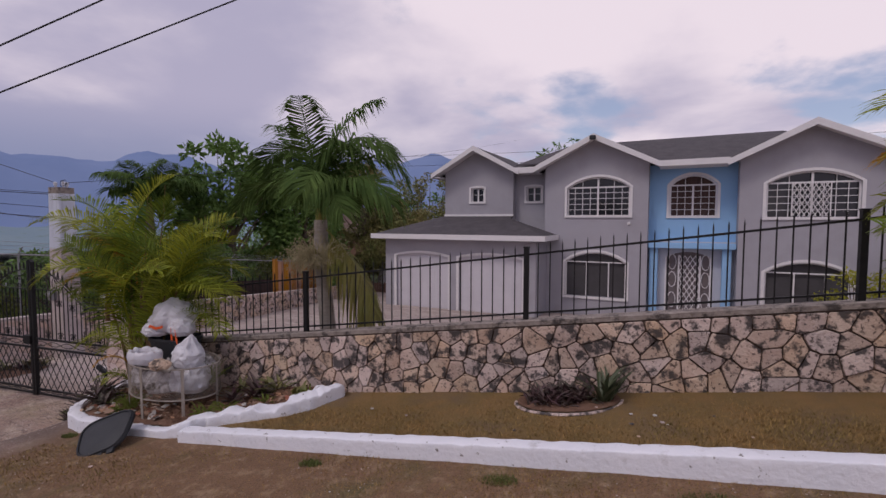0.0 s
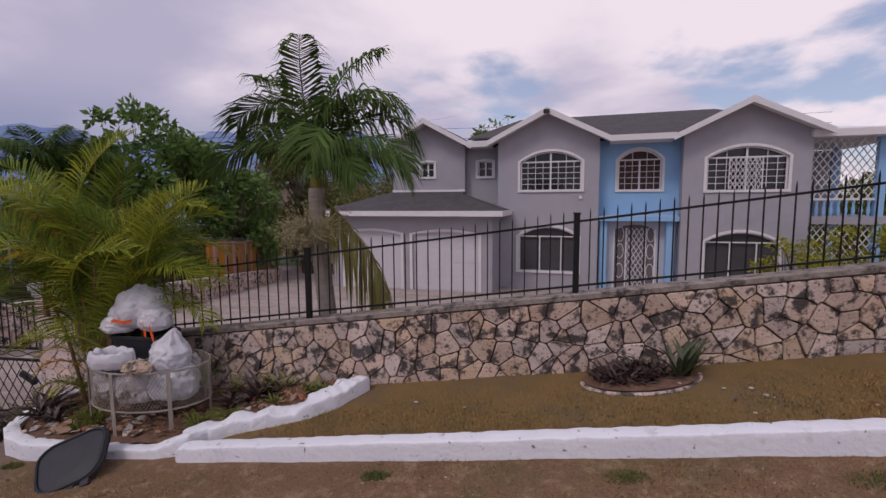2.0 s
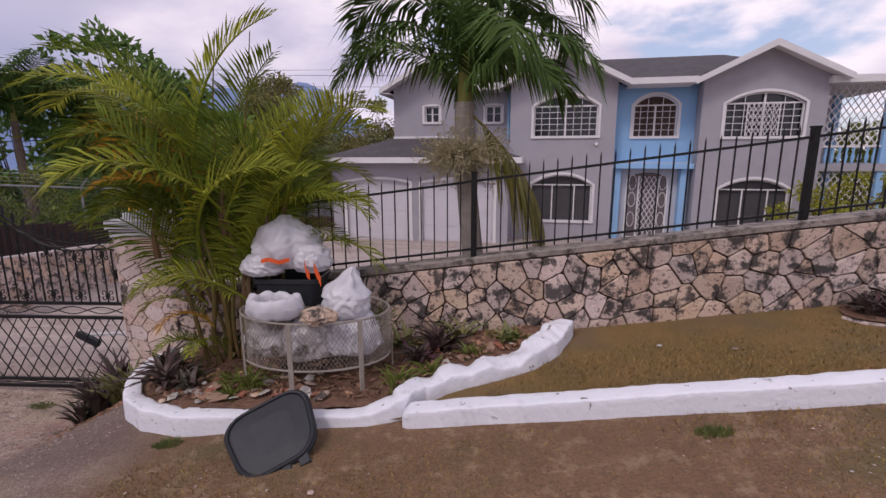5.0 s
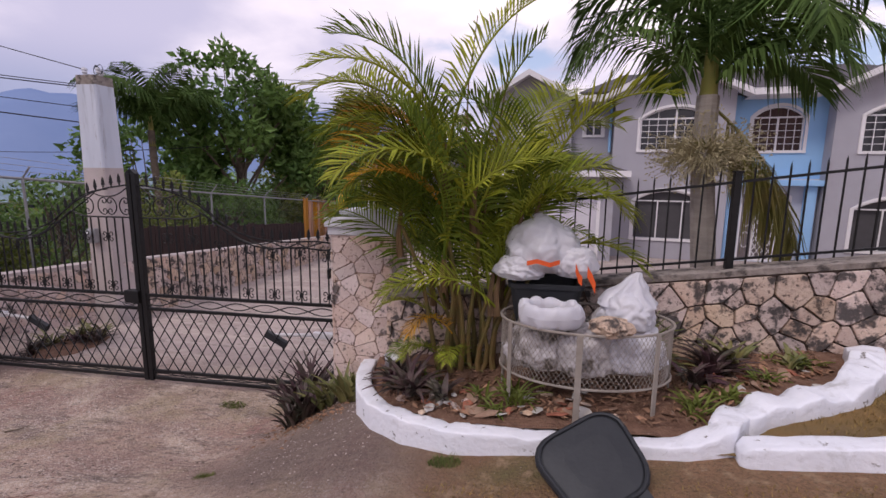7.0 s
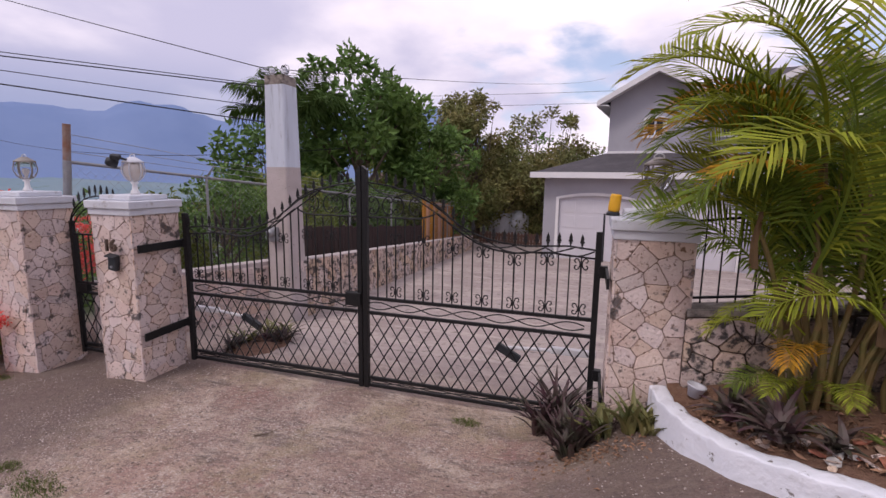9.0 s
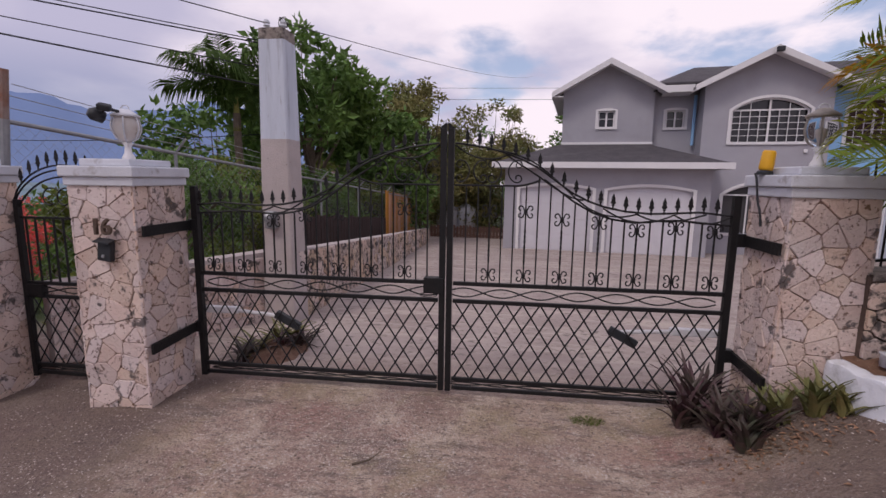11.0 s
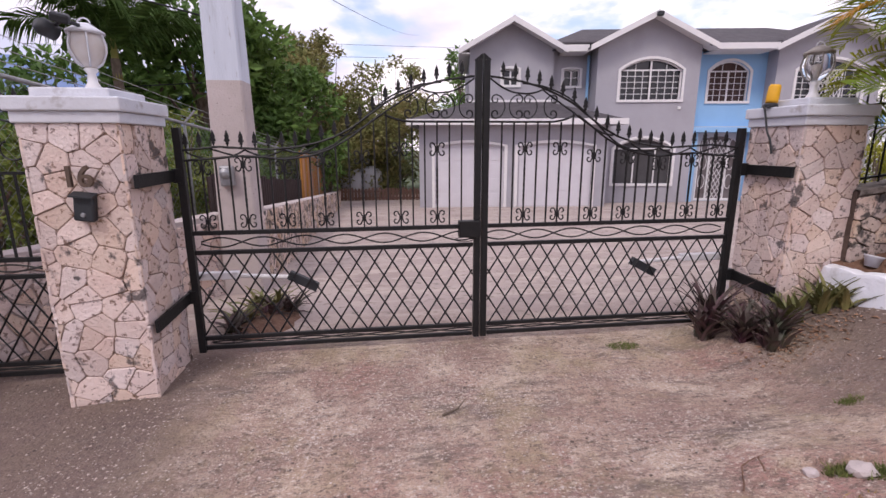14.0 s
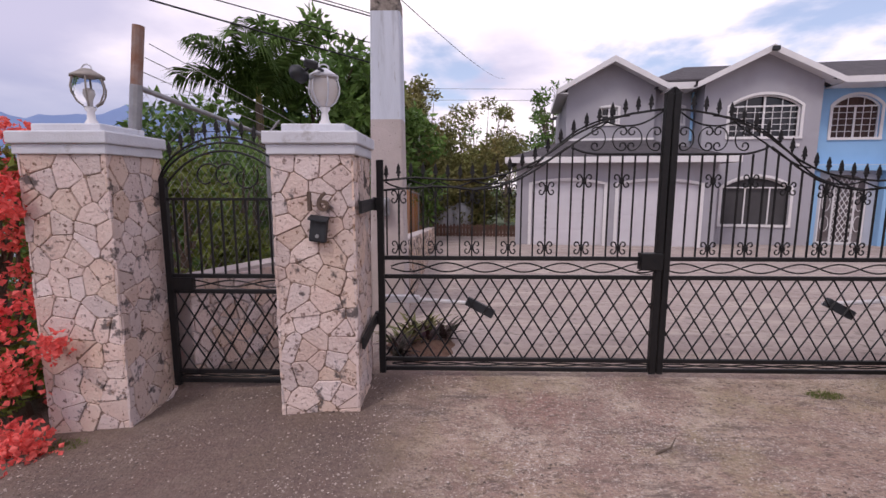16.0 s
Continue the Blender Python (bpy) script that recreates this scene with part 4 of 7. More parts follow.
for i in range(9):
    part("baluster", baluster, None, house, m=Matrix.Translation((5.34 + 0.19 * i, BAY + 0.44, 0)))
lt = Shape()
for z0, z1 in ((1.42, 3.26), (BASE, 0.62)):
    for k in range(-9, 10):
        for sgn in (1, -1):
            a = Vector((5.18 + k * 0.2, BAY + 0.44, z0 if sgn > 0 else z1))
            h = z1 - z0
            b = a + Vector((h * 0.7, 0, sgn * h))
            t0, t1 = max(0, (5.18 - a.x) / (b.x - a.x)), min(1, (6.98 - a.x) / (b.x - a.x))
            if t1 > t0:
                lt.tube([a.lerp(b, t0), a.lerp(b, t1)], 0.016, 4)
part("balcony_lattice", lt, M_TRIM, house, "white iron lattice")
# drainpipe and lamps
part("drainpipe", Shape().tube([(-4.60, WING + 0.25, 3.4), (-4.60, WING + 0.25, 1.75)], 0.05, 10), M_BLUE, house, "light blue drainpipe")
fl = part("floodlight", Shape().bevel_box(-2.83, -2.63, 16.55, 16.68, 4.36, 4.50, 0.02).tube([(-2.73, 16.66, 4.43), (-2.73, 16.74, 4.43)], 0.03), M_BLACK, house, "black floodlight under the gable peak")
part("wall_socket", Shape().bevel_box(-1.62, -1.52, BAY - 0.06, BAY - 0.001, 1.46, 1.56, 0.015), M_TRIM, house, "white junction box")

# ---- iron fence on the wall ----
def fence_y(x):
    return wall_y(x) + 0.29


def fence_z(x):
    return wall_top(x) - 0.038


SLOPE = 0.133
picket = Shape().box(-0.005, 0.005, -0.005, 0.005, 0.02, 0.70)
n0 = len(picket.v)
picket.v += [Vector(p) for p in ((-0.005, -0.005, 0.70), (0.005, -0.005, 0.70), (0.005, 0.005, 0.70), (-0.005, 0.005, 0.70), (0, 0, 0.745))]
picket.f += [[n0, n0 + 1, n0 + 4], [n0 + 1, n0 + 2, n0 + 4], [n0 + 2, n0 + 3, n0 + 4], [n0 + 3, n0, n0 + 4]]
picket_mesh = picket.mesh("picket", M_IRON)
post_mesh = Shape().bevel_box(-0.025, 0.025, -0.025, 0.025, -0.03, 0.70, 0.003).bevel_box(-0.03, 0.03, -0.03, 0.03, 0.70, 0.715, 0.003).bevel_box(-0.05, 0.05, -0.05, 0.05, -0.032, -0.02, 0.003).mesh("post", M_IRON)
for x0, x1 in ((-5.76, -3.19), (-3.19, -0.62), (-0.62, 1.96), (1.96, 4.55), (4.55, 6.4)):
    fp = thing("fence_panel", "black iron picket fence panel stepping down a sloping stone wall", "fence", Matrix.Translation((x0, fence_y(x0), fence_z(x0))), "fence panels on the wall")
    w = x1 - x0
    dy = fence_y(x1) - fence_y(x0)
    for name, z, t in (("bottom_rail", 0.065, 0.009), ("top_rail", 0.635, 0.010)):
        part(name, Shape().prism([(0, -t, z - t), (w, dy - t, z - t + SLOPE * w), (w, dy - t, z + t + SLOPE * w), (0, -t, z + t)], (0, 2 * t, 0)), M_IRON, fp)
    part("post", post_mesh, None, fp, m=Matrix.Translation((w - 0.0, dy, SLOPE * w)))
    n = int(w / 0.113)
    for i in range(1, n + 1):
        x = w * i / (n + 1)
        part("picket", picket_mesh, None, fp, m=Matrix.Translation((x, dy * x / w, SLOPE * x + rnd(-0.004, 0.004))))

# ---- driveway gate ----
GY, GC = 5.02, -8.53
TOP = [(0.0, 0.80), (0.10, 0.795), (0.30, 0.765), (0.45, 0.725), (0.60, 0.665), (0.70, 0.615), (0.83, 0.522), (0.96, 0.430), (1.09, 0.365), (1.21, 0.325), (1.36, 0.295), (1.55, 0.28), (1.75, 0.29), (1.9, 0.30), (2.05, 0.285), (2.18, 0.27)]
LOW = [(0.0, 0.475), (0.62, 0.475), (0.66, 0.52), (0.72, 0.545), (0.80, 0.49), (0.97, 0.365), (1.12, 0.28), (1.27, 0.232), (1.44, 0.208), (1.57, 0.225), (1.75, 0.235), (2.18, 0.20)]


def scroll(cx, cz, r, turn, sign, y=0.0, n=14, rad=0.005):
    """A C-scroll: an arc that curls in on itself."""
    out = []
    for i in range(n + 1):
        a = turn + sign * i / n * 1.5 * math.pi
        rr = r * (1 - 0.62 * i / n)
        out.append((cx + rr * math.cos(a), y, cz + rr * math.sin(a)))
    return out


def butterfly():
    """Four small scrolls round a bar, with a collar."""
    s = Shape()
    for sx in (-1, 1):
        for sz in (-1, 1):
            pts = [(0.0, 0, 0.0)]
            for i in range(9):
                a = i / 8 * 1.55 * math.pi
                rr = 0.019 * (1 - 0.5 * i / 8)
                pts.append((sx * (0.030 - rr * math.cos(a) * 0.9 + 0.0), 0, sz * (0.020 + rr * math.sin(a))))
            s.tube(pts, 0.0042, 4)
    s.box(-0.011, 0.011, -0.011, 0.011, -0.012, 0.012)
    return s.mesh("scroll_ornament", M_IRON)


def spear():
    s = Shape()
    s.lathe([(0.006, 0.0), (0.006, 0.03), (0.012, 0.035), (0.012, 0.042), (0.006, 0.046)], steps=8)
    n = len(s.v)
    prof = ((0.006, 0.045), (0.021, 0.055), (0.012, 0.075), (0.015, 0.088), (0.0, 0.13))
    s.prism([(w, -0.005, z) for w, z in prof] + [(-w, -0.005, z) for w, z in prof[-2::-1]], (0, 0.010, 0))
    return s.mesh("spearhead", M_IRON)


BUTTERFLY, SPEAR = butterfly(), spear()
TWIST = Shape()
for k in range(7):
    TWIST.lathe([(0.006, 0.04 * k), (0.0095, 0.04 * k + 0.02), (0.006, 0.04 * k + 0.04)], steps=6)
TWIST = TWIST.mesh("twist", M_IRON)


def lattice(w, z0, z1, step, run, r):
    """Two sets of slanting bars, each bar a list of two ends."""
    h = z1 - z0
    bars = []
    k = -int(run / step) - 1
    while k * step < w:
        for sgn, y in ((1, -0.006), (-1, 0.006)):
            x0 = k * step + 0.02
            a, b = Vector((x0, y, z0 if sgn > 0 else z1)), Vector((x0 + run, y, z1 if sgn > 0 else z0))
            t0, t1 = max(0, -x0 / run), min(1, (w - x0) / run)
            if t1 - t0 > 0.04:
                bars.append((a.lerp(b, t0), a.lerp(b, t1)))
        k += 1
    return bars


def wave(w, z0, z1, step, parent, s, name):
    """Two flat bars that weave through one another between a pair of rails."""
    mid, amp = (z0 + z1) / 2, ((z1 - z0) / 2 - 0.008) * 0.72
    n = int(w / step * 12)
    for ph in (1, -1):
        pts = [(s * w * i / n, 0.004 * ph, mid + ph * amp * math.sin(math.pi * w * i / n / step)) for i in range(n + 1)]
        part(name, Shape().tube(pts, 0.0058, 4), M_IRON, parent)


def gate_leaf(x_meet, s, L):
    """A leaf that meets the other at x_meet and reaches L metres in the direction s."""
    lf = thing("driveway_gate_leaf", "closed black wrought-iron gate leaf with diamond lattice, scrolls and spearheads", "gate", Matrix.Translation((x_meet, GY, -1.23)), "driveway gate leaves")
    zo = 1.23

    def bar(name, d0, d1, z0, z1, hy=0.014):
        a, b = sorted((s * d0, s * d1))
        part(name, Shape().bevel_box(a, b, -hy, hy, z0 + zo, z1 + zo, 0.003), M_IRON, lf)

    bar("meeting_stile", 0.0, 0.047, -1.24, 0.91, 0.028)
    part("stile_cap", Shape().prism([(s * 0.0, -0.028, 0.91 + zo), (s * 0.055, -0.028, 0.91 + zo), (s * 0.0, -0.028, 0.955 + zo)], (0, 0.056, 0)), M_IRON, lf)
    bar("hinge_stile", L - 0.05, L, -1.25, 0.43, 0.025)
    for z in (-1.215, -1.138, -0.465, -0.318):
        bar("rail", 0.055, L - 0.05, z - 0.016, z + 0.016)
    for a, b in lattice(L - 0.11, -1.122, -0.481, 0.1385, 0.40, 0.006):
        part("lattice_bar", Shape().tube([(s * (0.055 + a.x), a.y, a.z + zo), (s * (0.055 + b.x), b.y, b.z + zo)], 0.0066, 4), M_IRON, lf)
    wave(L - 0.10, -0.449 + zo, -0.334 + zo, 0.30, lf, s, "wavy_rail")
    wave(L - 0.10, -1.199 + zo, -1.154 + zo, 0.30, lf, s, "wavy_rail")
    step = 0.0935
    n = int((L - 0.12) / step)
    for i in range(n):
        d = 0.055 + step * (i + 1)
        top = curve_at(LOW, d)
        part("upright_bar", Shape().box(s * d - 0.0055, s * d + 0.0055, -0.0055, 0.0055, -0.302 + zo, top + zo), M_IRON, lf)
        if i % 3 == 2:
            part("scroll_ornament", BUTTERFLY, None, lf, m=Matrix.Translation((s * d, 0, -0.235 + zo)) @ Matrix.Scale(1.3, 4))
            part("scroll_ornament", BUTTERFLY, None, lf, m=Matrix.Translation((s * d, 0, top - 0.06 + zo - (0.14 if top > 0.4 else 0.0))) @ Matrix.Scale(1.3, 4))
            part("twist", TWIST, None, lf, m=Matrix.Translation((s * d, 0, -0.14 + zo)))
        zt = curve_at(TOP, d)
        part("spearhead", SPEAR, None, lf, m=Matrix.Translation((s * d, 0, zt + zo - 0.01)))
    ds = [0.055 + (L - 0.105) * i / 60 for i in range(61)]

    def sag(pts, off=0.0):
        return [(s * d, 0.0, z + zo + off) for d, z in pts]

    part("arched_rail", Shape().tube(sag([(d, curve_at(TOP, d)) for d in ds]), 0.0085, 5), M_IRON, lf)
    part("lower_arched_rail", Shape().tube(sag([(d, curve_at(LOW, d)) for d in ds if d > 0.72]), 0.0085, 5), M_IRON, lf)
    # interlaced arcs between the two arched rails
    for a, b, dip in ((0.055, 0.46, -0.075), (0.30, 0.95, 0.035), (0.46, 1.05, -0.05), (0.95, 1.45, -0.05), (1.2, 1.72, -0.06), (1.45, 1.95, -0.05), (1.72, 2.12, -0.07)):
        pts = []
        for i in range(15):
            d = a + (min(b, L - 0.05) - a) * i / 14
            e = 4 * (i / 14) * (1 - i / 14)
            pts.append((s * d, 0.006, curve_at(TOP, d) - 0.012 + dip * e + zo))
        part("interlaced_arc", Shape().tube(pts, 0.0065, 4), M_IRON, lf)
    for a, b, z in ((0.055, 0.72, 0.475),):
        part("scroll_rail", Shape().tube([(s * (a + (b - a) * i / 16), 0, z + 0.09 * max(0, i / 16 - 0.7) ** 2 * 6 + zo) for i in range(17)], 0.008, 4), M_IRON, lf)
    # C-scrolls back to back, each with a curl at both ends
    for c, bulge in ((0.095, 1), (0.275, -1), (0.345, 1), (0.545, -1)):
        r, q, z = 0.085, 0.034, 0.585 + zo
        half = []
        for i in range(11):
            a = i / 10 * math.pi / 2
            half.append((c + bulge * r * 0.85 * math.cos(a), z + r * math.sin(a)))
        for i in range(1, 13):
            a, k = math.pi / 2 + i / 12 * 1.7 * math.pi, q * (1 - 0.6 * i / 12)
            half.append((c + bulge * k * math.cos(a), z + r - q + k * math.sin(a)))
        pts = [(s * x, 0.0, 2 * z - y) for x, y in half[::-1]] + [(s * x, 0.0, y) for x, y in half[1:]]
        part("band_scroll", Shape().tube(pts, 0.006, 4), M_IRON, lf)
    return lf


right_leaf = gate_leaf(GC + 0.006, 1, 2.175)
left_leaf = gate_leaf(GC - 0.006, -1, 2.185)
part("lock_box", Shape().bevel_box(-0.17, -0.003, -0.055, 0.03, 0.83, 0.96, 0.006), M_IRON, left_leaf, "black lock box")
part("chain_loop", Shape().tube([(-0.13 + 0.07 * math.cos(a / 6 * math.pi), -0.04, 0.815 + 0.018 * math.sin(a / 6 * math.pi)) for a in range(13)], 0.004, 4), M_IRON, left_leaf, "thin chain")


def strap(x, sx, z, drop, y0=4.47):
    """A hinge strap bolted along a pillar's inner face."""
    s = Shape()
    s.prism([(x, y0, z - 0.04 - drop), (x, 5.0, z - 0.04), (x, 5.0, z + 0.04), (x, y0, z + 0.04 - drop)], (sx * 0.02, 0, 0))
    s.bevel_box(min(x, x + sx * 0.07), max(x, x + sx * 0.07), 4.99, 5.05, z - 0.05, z + 0.05, 0.006)
    solid("hinge_strap", s, M_IRON, "flat black iron hinge strap fixed across a stone pillar", "hinge", "gate hinges")


for z in (0.10, -0.80):
    strap(-10.752, 1, z, 0.0 if z > 0 else 0.02)
    strap(-6.293, -1, z, 0.0 if z > 0 else 0.02, 4.55)


def opener(x0, x1, z):
    """A white ram arm from the pillar with a black box clamped on the gate."""
    o = thing("gate_opener", "white swing-gate ram arm with a tilted black bracket", "gate opener", Matrix.Translation((x0, 5.12, z)), "gate openers")
    d = x1 - x0
    part("arm", Shape().tube([(0, 0, 0.01), (d * 0.45, 0.0, 0.005), (d * 0.45, 0, 0.005), (d, -0.01, -0.02)], 0.017, 8), M_TRIM, o, "white ram rod")
    part("housing", Shape().bevel_box(min(0, d * 0.45), max(0, d * 0.45), -0.03, 0.03, -0.02, 0.04, 0.01), M_TRIM, o, "off-white ram housing")
    part("bracket", Shape().bevel_box(-0.12, 0.12, -0.025, 0.025, -0.035, 0.035, 0.006, Matrix.Translation((d + 0.1 * (1 if d > 0 else -1) * (1 if d > 0 else -1), -0.05, -0.045)) @ Matrix.Rotation(radians(28), 4, "Y")), M_BLACK, o, "tilted black bracket")


opener(-10.72, -10.02, -0.68)
opener(-6.34, -7.20, -0.67)

# ---- pedestrian gate ----
pg = thing("pedestrian_gate", "narrow black wrought-iron pedestrian gate with arched top, partly ajar", "gate", Matrix.Translation((-12.33, 4.92, -1.33)))
PW = 1.0
part("stile", Shape().bevel_box(0.0, 0.045, -0.022, 0.022, 0.0, 1.62, 0.003), M_IRON, pg)
part("stile", Shape().bevel_box(PW - 0.045, PW, -0.022, 0.022, 0.0, 1.62, 0.003), M_IRON, pg)
for z in (0.04, 0.115, 0.76, 0.88):
    part("rail", Shape().bevel_box(0.045, PW - 0.045, -0.014, 0.014, z - 0.016, z + 0.016, 0.003), M_IRON, pg)
for a, b in lattice(PW - 0.09, 0.131, 0.744, 0.1385, 0.38, 0.006):
    part("lattice_bar", Shape().tube([a + Vector((0.045, 0, 0)), b + Vector((0.045, 0, 0))], 0.0075, 4), M_IRON, pg)
wave(PW, 0.776, 0.864, 0.33, pg, 1, "wavy_rail")
wave(PW, 0.056, 0.099, 0.33, pg, 1, "wavy_rail")
for i in range(10):
    x = 0.045 + (PW - 0.09) * (i + 0.5) / 10
    e = 4 * (x / PW) * (1 - x / PW)
    part("upright_bar", Shape().box(x - 0.0065, x + 0.0065, -0.0065, 0.0065, 0.896, 1.46), M_IRON, pg)
    part("spearhead", SPEAR, None, pg, m=Matrix.Translation((x, 0, 1.62 + 0.30 * e ** 0.7)))
for dz, up in ((1.62, 0.30), (1.58, 0.30), (1.46, 0.36)):
    part("arched_rail", Shape().tube([(PW * i / 24, 0, dz + up * (max(0, 4 * (i / 24) * (1 - i / 24))) ** 0.7) for i in range(25)], 0.008, 5), M_IRON, pg)
part("scroll_rail", Shape().box(0.045, PW - 0.045, -0.008, 0.008, 1.455, 1.475), M_IRON, pg)
for c, sg in ((0.36, 1), (0.64, -1), (0.5, 1)):
    part("band_scroll", Shape().tube(scroll(c, 1.63, 0.11, 0.5, sg, n=20), 0.0065, 4), M_IRON, pg)
part("latch_box", Shape().bevel_box(0.045, 0.20, -0.03, 0.03, 0.77, 0.87, 0.005), M_IRON, pg, "black latch box")
part("latch_bolt", Shape().tube([(PW - 0.04, -0.02, 0.80), (PW + 0.03, -0.03, 0.81)], 0.012, 8), M_RUST, pg, "rusty latch bolt")

# ---- utility pole ----
pole = thing("utility_pole", "square concrete pole, painted pale blue-white above bare pinkish concrete", "pole", pose(-10.9, 7.06, yard_z(-10.9, 7.06) - 0.05))
PH = 3.70
for name, z0, z1, mat in (("lower_shaft", 0.0, 2.40, M_CONC), ("upper_shaft", 2.40, PH - 0.13, M_POLE), ("worn_top", PH - 0.13, PH, M_COPING)):
    s = Shape()
    for z in (z0, z1):
        w = 0.215 - 0.014 * z
        s.v += [Vector(p) for p in ((-w + 0.02, -w, z), (w - 0.02, -w, z), (w, -w + 0.02, z), (w, w - 0.02, z), (w - 0.02, w, z), (-w + 0.02, w, z), (-w, w - 0.02, z), (-w, -w + 0.02, z))]
    s.f = [[0, 1, 2, 3, 4, 5, 6, 7][::-1], list(range(8, 16))] + [[i, (i + 1) % 8, 8 + (i + 1) % 8, 8 + i] for i in range(8)]
    part(name, s, mat, pole)
for x, y in ((-0.10, -0.05), (0.10, -0.02), (0.02, 0.1)):
    part("insulator", Shape().lathe([(0.02, PH), (0.02, PH + 0.04), (0.042, PH + 0.05), (0.03, PH + 0.075), (0.042, PH + 0.09), (0.028, PH + 0.12), (0.0, PH + 0.13)], Matrix.Translation((x, y, 0)), 10), M_CAP, pole, "grey porcelain insulator")
part("meter", Shape().bevel_box(-0.11, 0.03, -0.30, -0.20, 1.30, 1.52, 0.02).lathe([(0.06, 0.0), (0.055, 0.05), (0.02, 0.07)], Matrix.Translation((-0.04, -0.30, 1.44)) @ Matrix.Rotation(radians(90), 4, "X"), 14), M_GALV, pole, "small grey electricity meter")
for k in range(4):
    part("wire_loop", Shape().tube([(0.1 + 0.05 * math.cos(a / 6 * math.pi + k), 0.02 * k - 0.05, PH + 0.08 + 0.06 * math.sin(a / 6 * math.pi) + 0.01 * k) for a in range(11)], 0.005, 4), M_WIRE, pole, "looped black service wire")

# overhead wires
def wire(a, b, dip, r=0.006):
    a, b = Vector(a), Vector(b)
    pts = []
    for i in range(25):
        f = i / 24
        p = a.lerp(b, f)
        pts.append((p.x, p.y, p.z - dip * 4 * f * (1 - f)))
    solid("overhead_wire", Shape().tube(pts, r, 5), M_WIRE, "thin black overhead wire sagging from a pole", "wire", "overhead wires")


PT = Vector((-10.9, 7.06, 2.32))
wire(PT + Vector((-0.15, 0, 0.06)), (-32.0, 6.65, 8.35), 0.12, 0.007)
for drop, far, r in ((-0.16, (-28.6, -5.6, 3.55), 0.006), (-0.19, (-28.6, -5.4, 3.42), 0.008), (-0.48, (-28.4, -4.6, 3.9), 0.006), (-0.70, (-26.8, -5.0, 3.75), 0.009)):
    wire(PT + Vector((-0.15, 0, drop)), far, 0.05, r)
wire((-13.0, 12.5, 1.6), (-41.3, 20.4, 2.8), 0.5, 0.012)
wire(PT + Vector((0.1, 0, 0.05)), (-6.0, 40, 8.5), 0.3, 0.006)
wire((-30, 34, 7.0), (20, 36, 7.2), 0.4, 0.012)
wire((-30, 34, 6.2), (20, 36, 6.5), 0.4, 0.012)
# two heavier cables over the verge
wire((-11.53, 4.34, 3.30), (-3.61, 11.84, 11.1), 0.0, 0.016)
wire((-12.0, 4.26, 2.56), (-2.14, 12.63, 10.18), 0.0, 0.016)

# ---- low wall along the drive ----
def low_wall(line, tops, thick, label, seed):
    w = thing("garden_wall", label, "wall", kind="structure")
    core = Shape()
    for (a, b), (za, zb) in zip(zip(line, line[1:]), zip(tops, tops[1:])):
        a3, b3 = Vector((*a, 0)), Vector((*b, 0))
        side = Vector((-(b3 - a3).y, (b3 - a3).x, 0)).normalized() * thick
        base = -2.3
        n = len(core.v)
        for p, z in ((a3, za), (b3, zb)):
            core.v += [p + Vector((0, 0, base)), p + Vector((0, 0, z)), p + side + Vector((0, 0, z)), p + side + Vector((0, 0, base))]
        core.f += [[n, n + 1, n + 5, n + 4], [n + 1, n + 2, n + 6, n + 5], [n + 2, n + 3, n + 7, n + 6], [n, n + 3, n + 2, n + 1], [n + 4, n + 5, n + 6, n + 7]]
    part("core", core, M_CONC, w)
    return w


lw1 = low_wall([(-10.72, 6.9), (-10.74, 12.0), (-10.75, 18.4)], [-0.42, -0.83, -1.33], 0.22, "low pinkish rubble wall along the concrete drive", 3)
lw2 = low_wall([(-12.25, 5.05), (-11.05, 7.05)], [-0.50, -0.45], 0.22, "low rubble wall behind the pedestrian gate", 4)
a, b = Vector((-12.25, 5.05, 0)), Vector((-11.05, 7.05, 0))
ln = (b - a).length
dr = (b - a).normalized()
nrm = Vector((dr.y, -dr.x, 0))
stones(lw2, ln, 0.9, 0.15, lambda s, t, o: tuple(a + dr * s + nrm * o + Vector((0, 0, -1.42 + t))), M_STONE_P, 51, 0.006, 0.02)
stones(lw1, 11.4, 0.85, 0.24, lambda s, t, o: (-10.72 - 0.003 * s + o, 6.92 + s, -1.42 - 0.042 * s + t * (0.98 - 0.035 * s) / 0.85), M_STONE, 52, 0.008, 0.02)
# board screens behind the chain-link; the dark one stands in for shrubs and mesh
def board_screen(y0, y1, mat, label, seed, extra=0.0):
    rg = random.Random(seed)
    b = thing("board_screen", label, "fence", pose(-11.75 + 0.055 * (y0 - 9), y0, -1.9), "board screens")
    me = Shape().bevel_box(-0.012, 0.012, 0.0, 0.145, 0.0, 1.0, 0.003).mesh("board", mat)
    n = int((y1 - y0) / 0.15)
    for i in range(n):
        y = 0.15 * i
        h = 1.75 + extra - 0.085 * (y0 + y - 9) + rg.uniform(-0.03, 0.03)
        part("board", me, None, b, m=Matrix.Translation((0.055 * y, y, 0)) @ Matrix.Diagonal((1, 1, h, 1)))
    part("rail", Shape().box(-0.05, -0.015, 0, 0.15 * n, 0.5, 0.58, Matrix.Rotation(-0.055, 4, "Z")), mat, b)


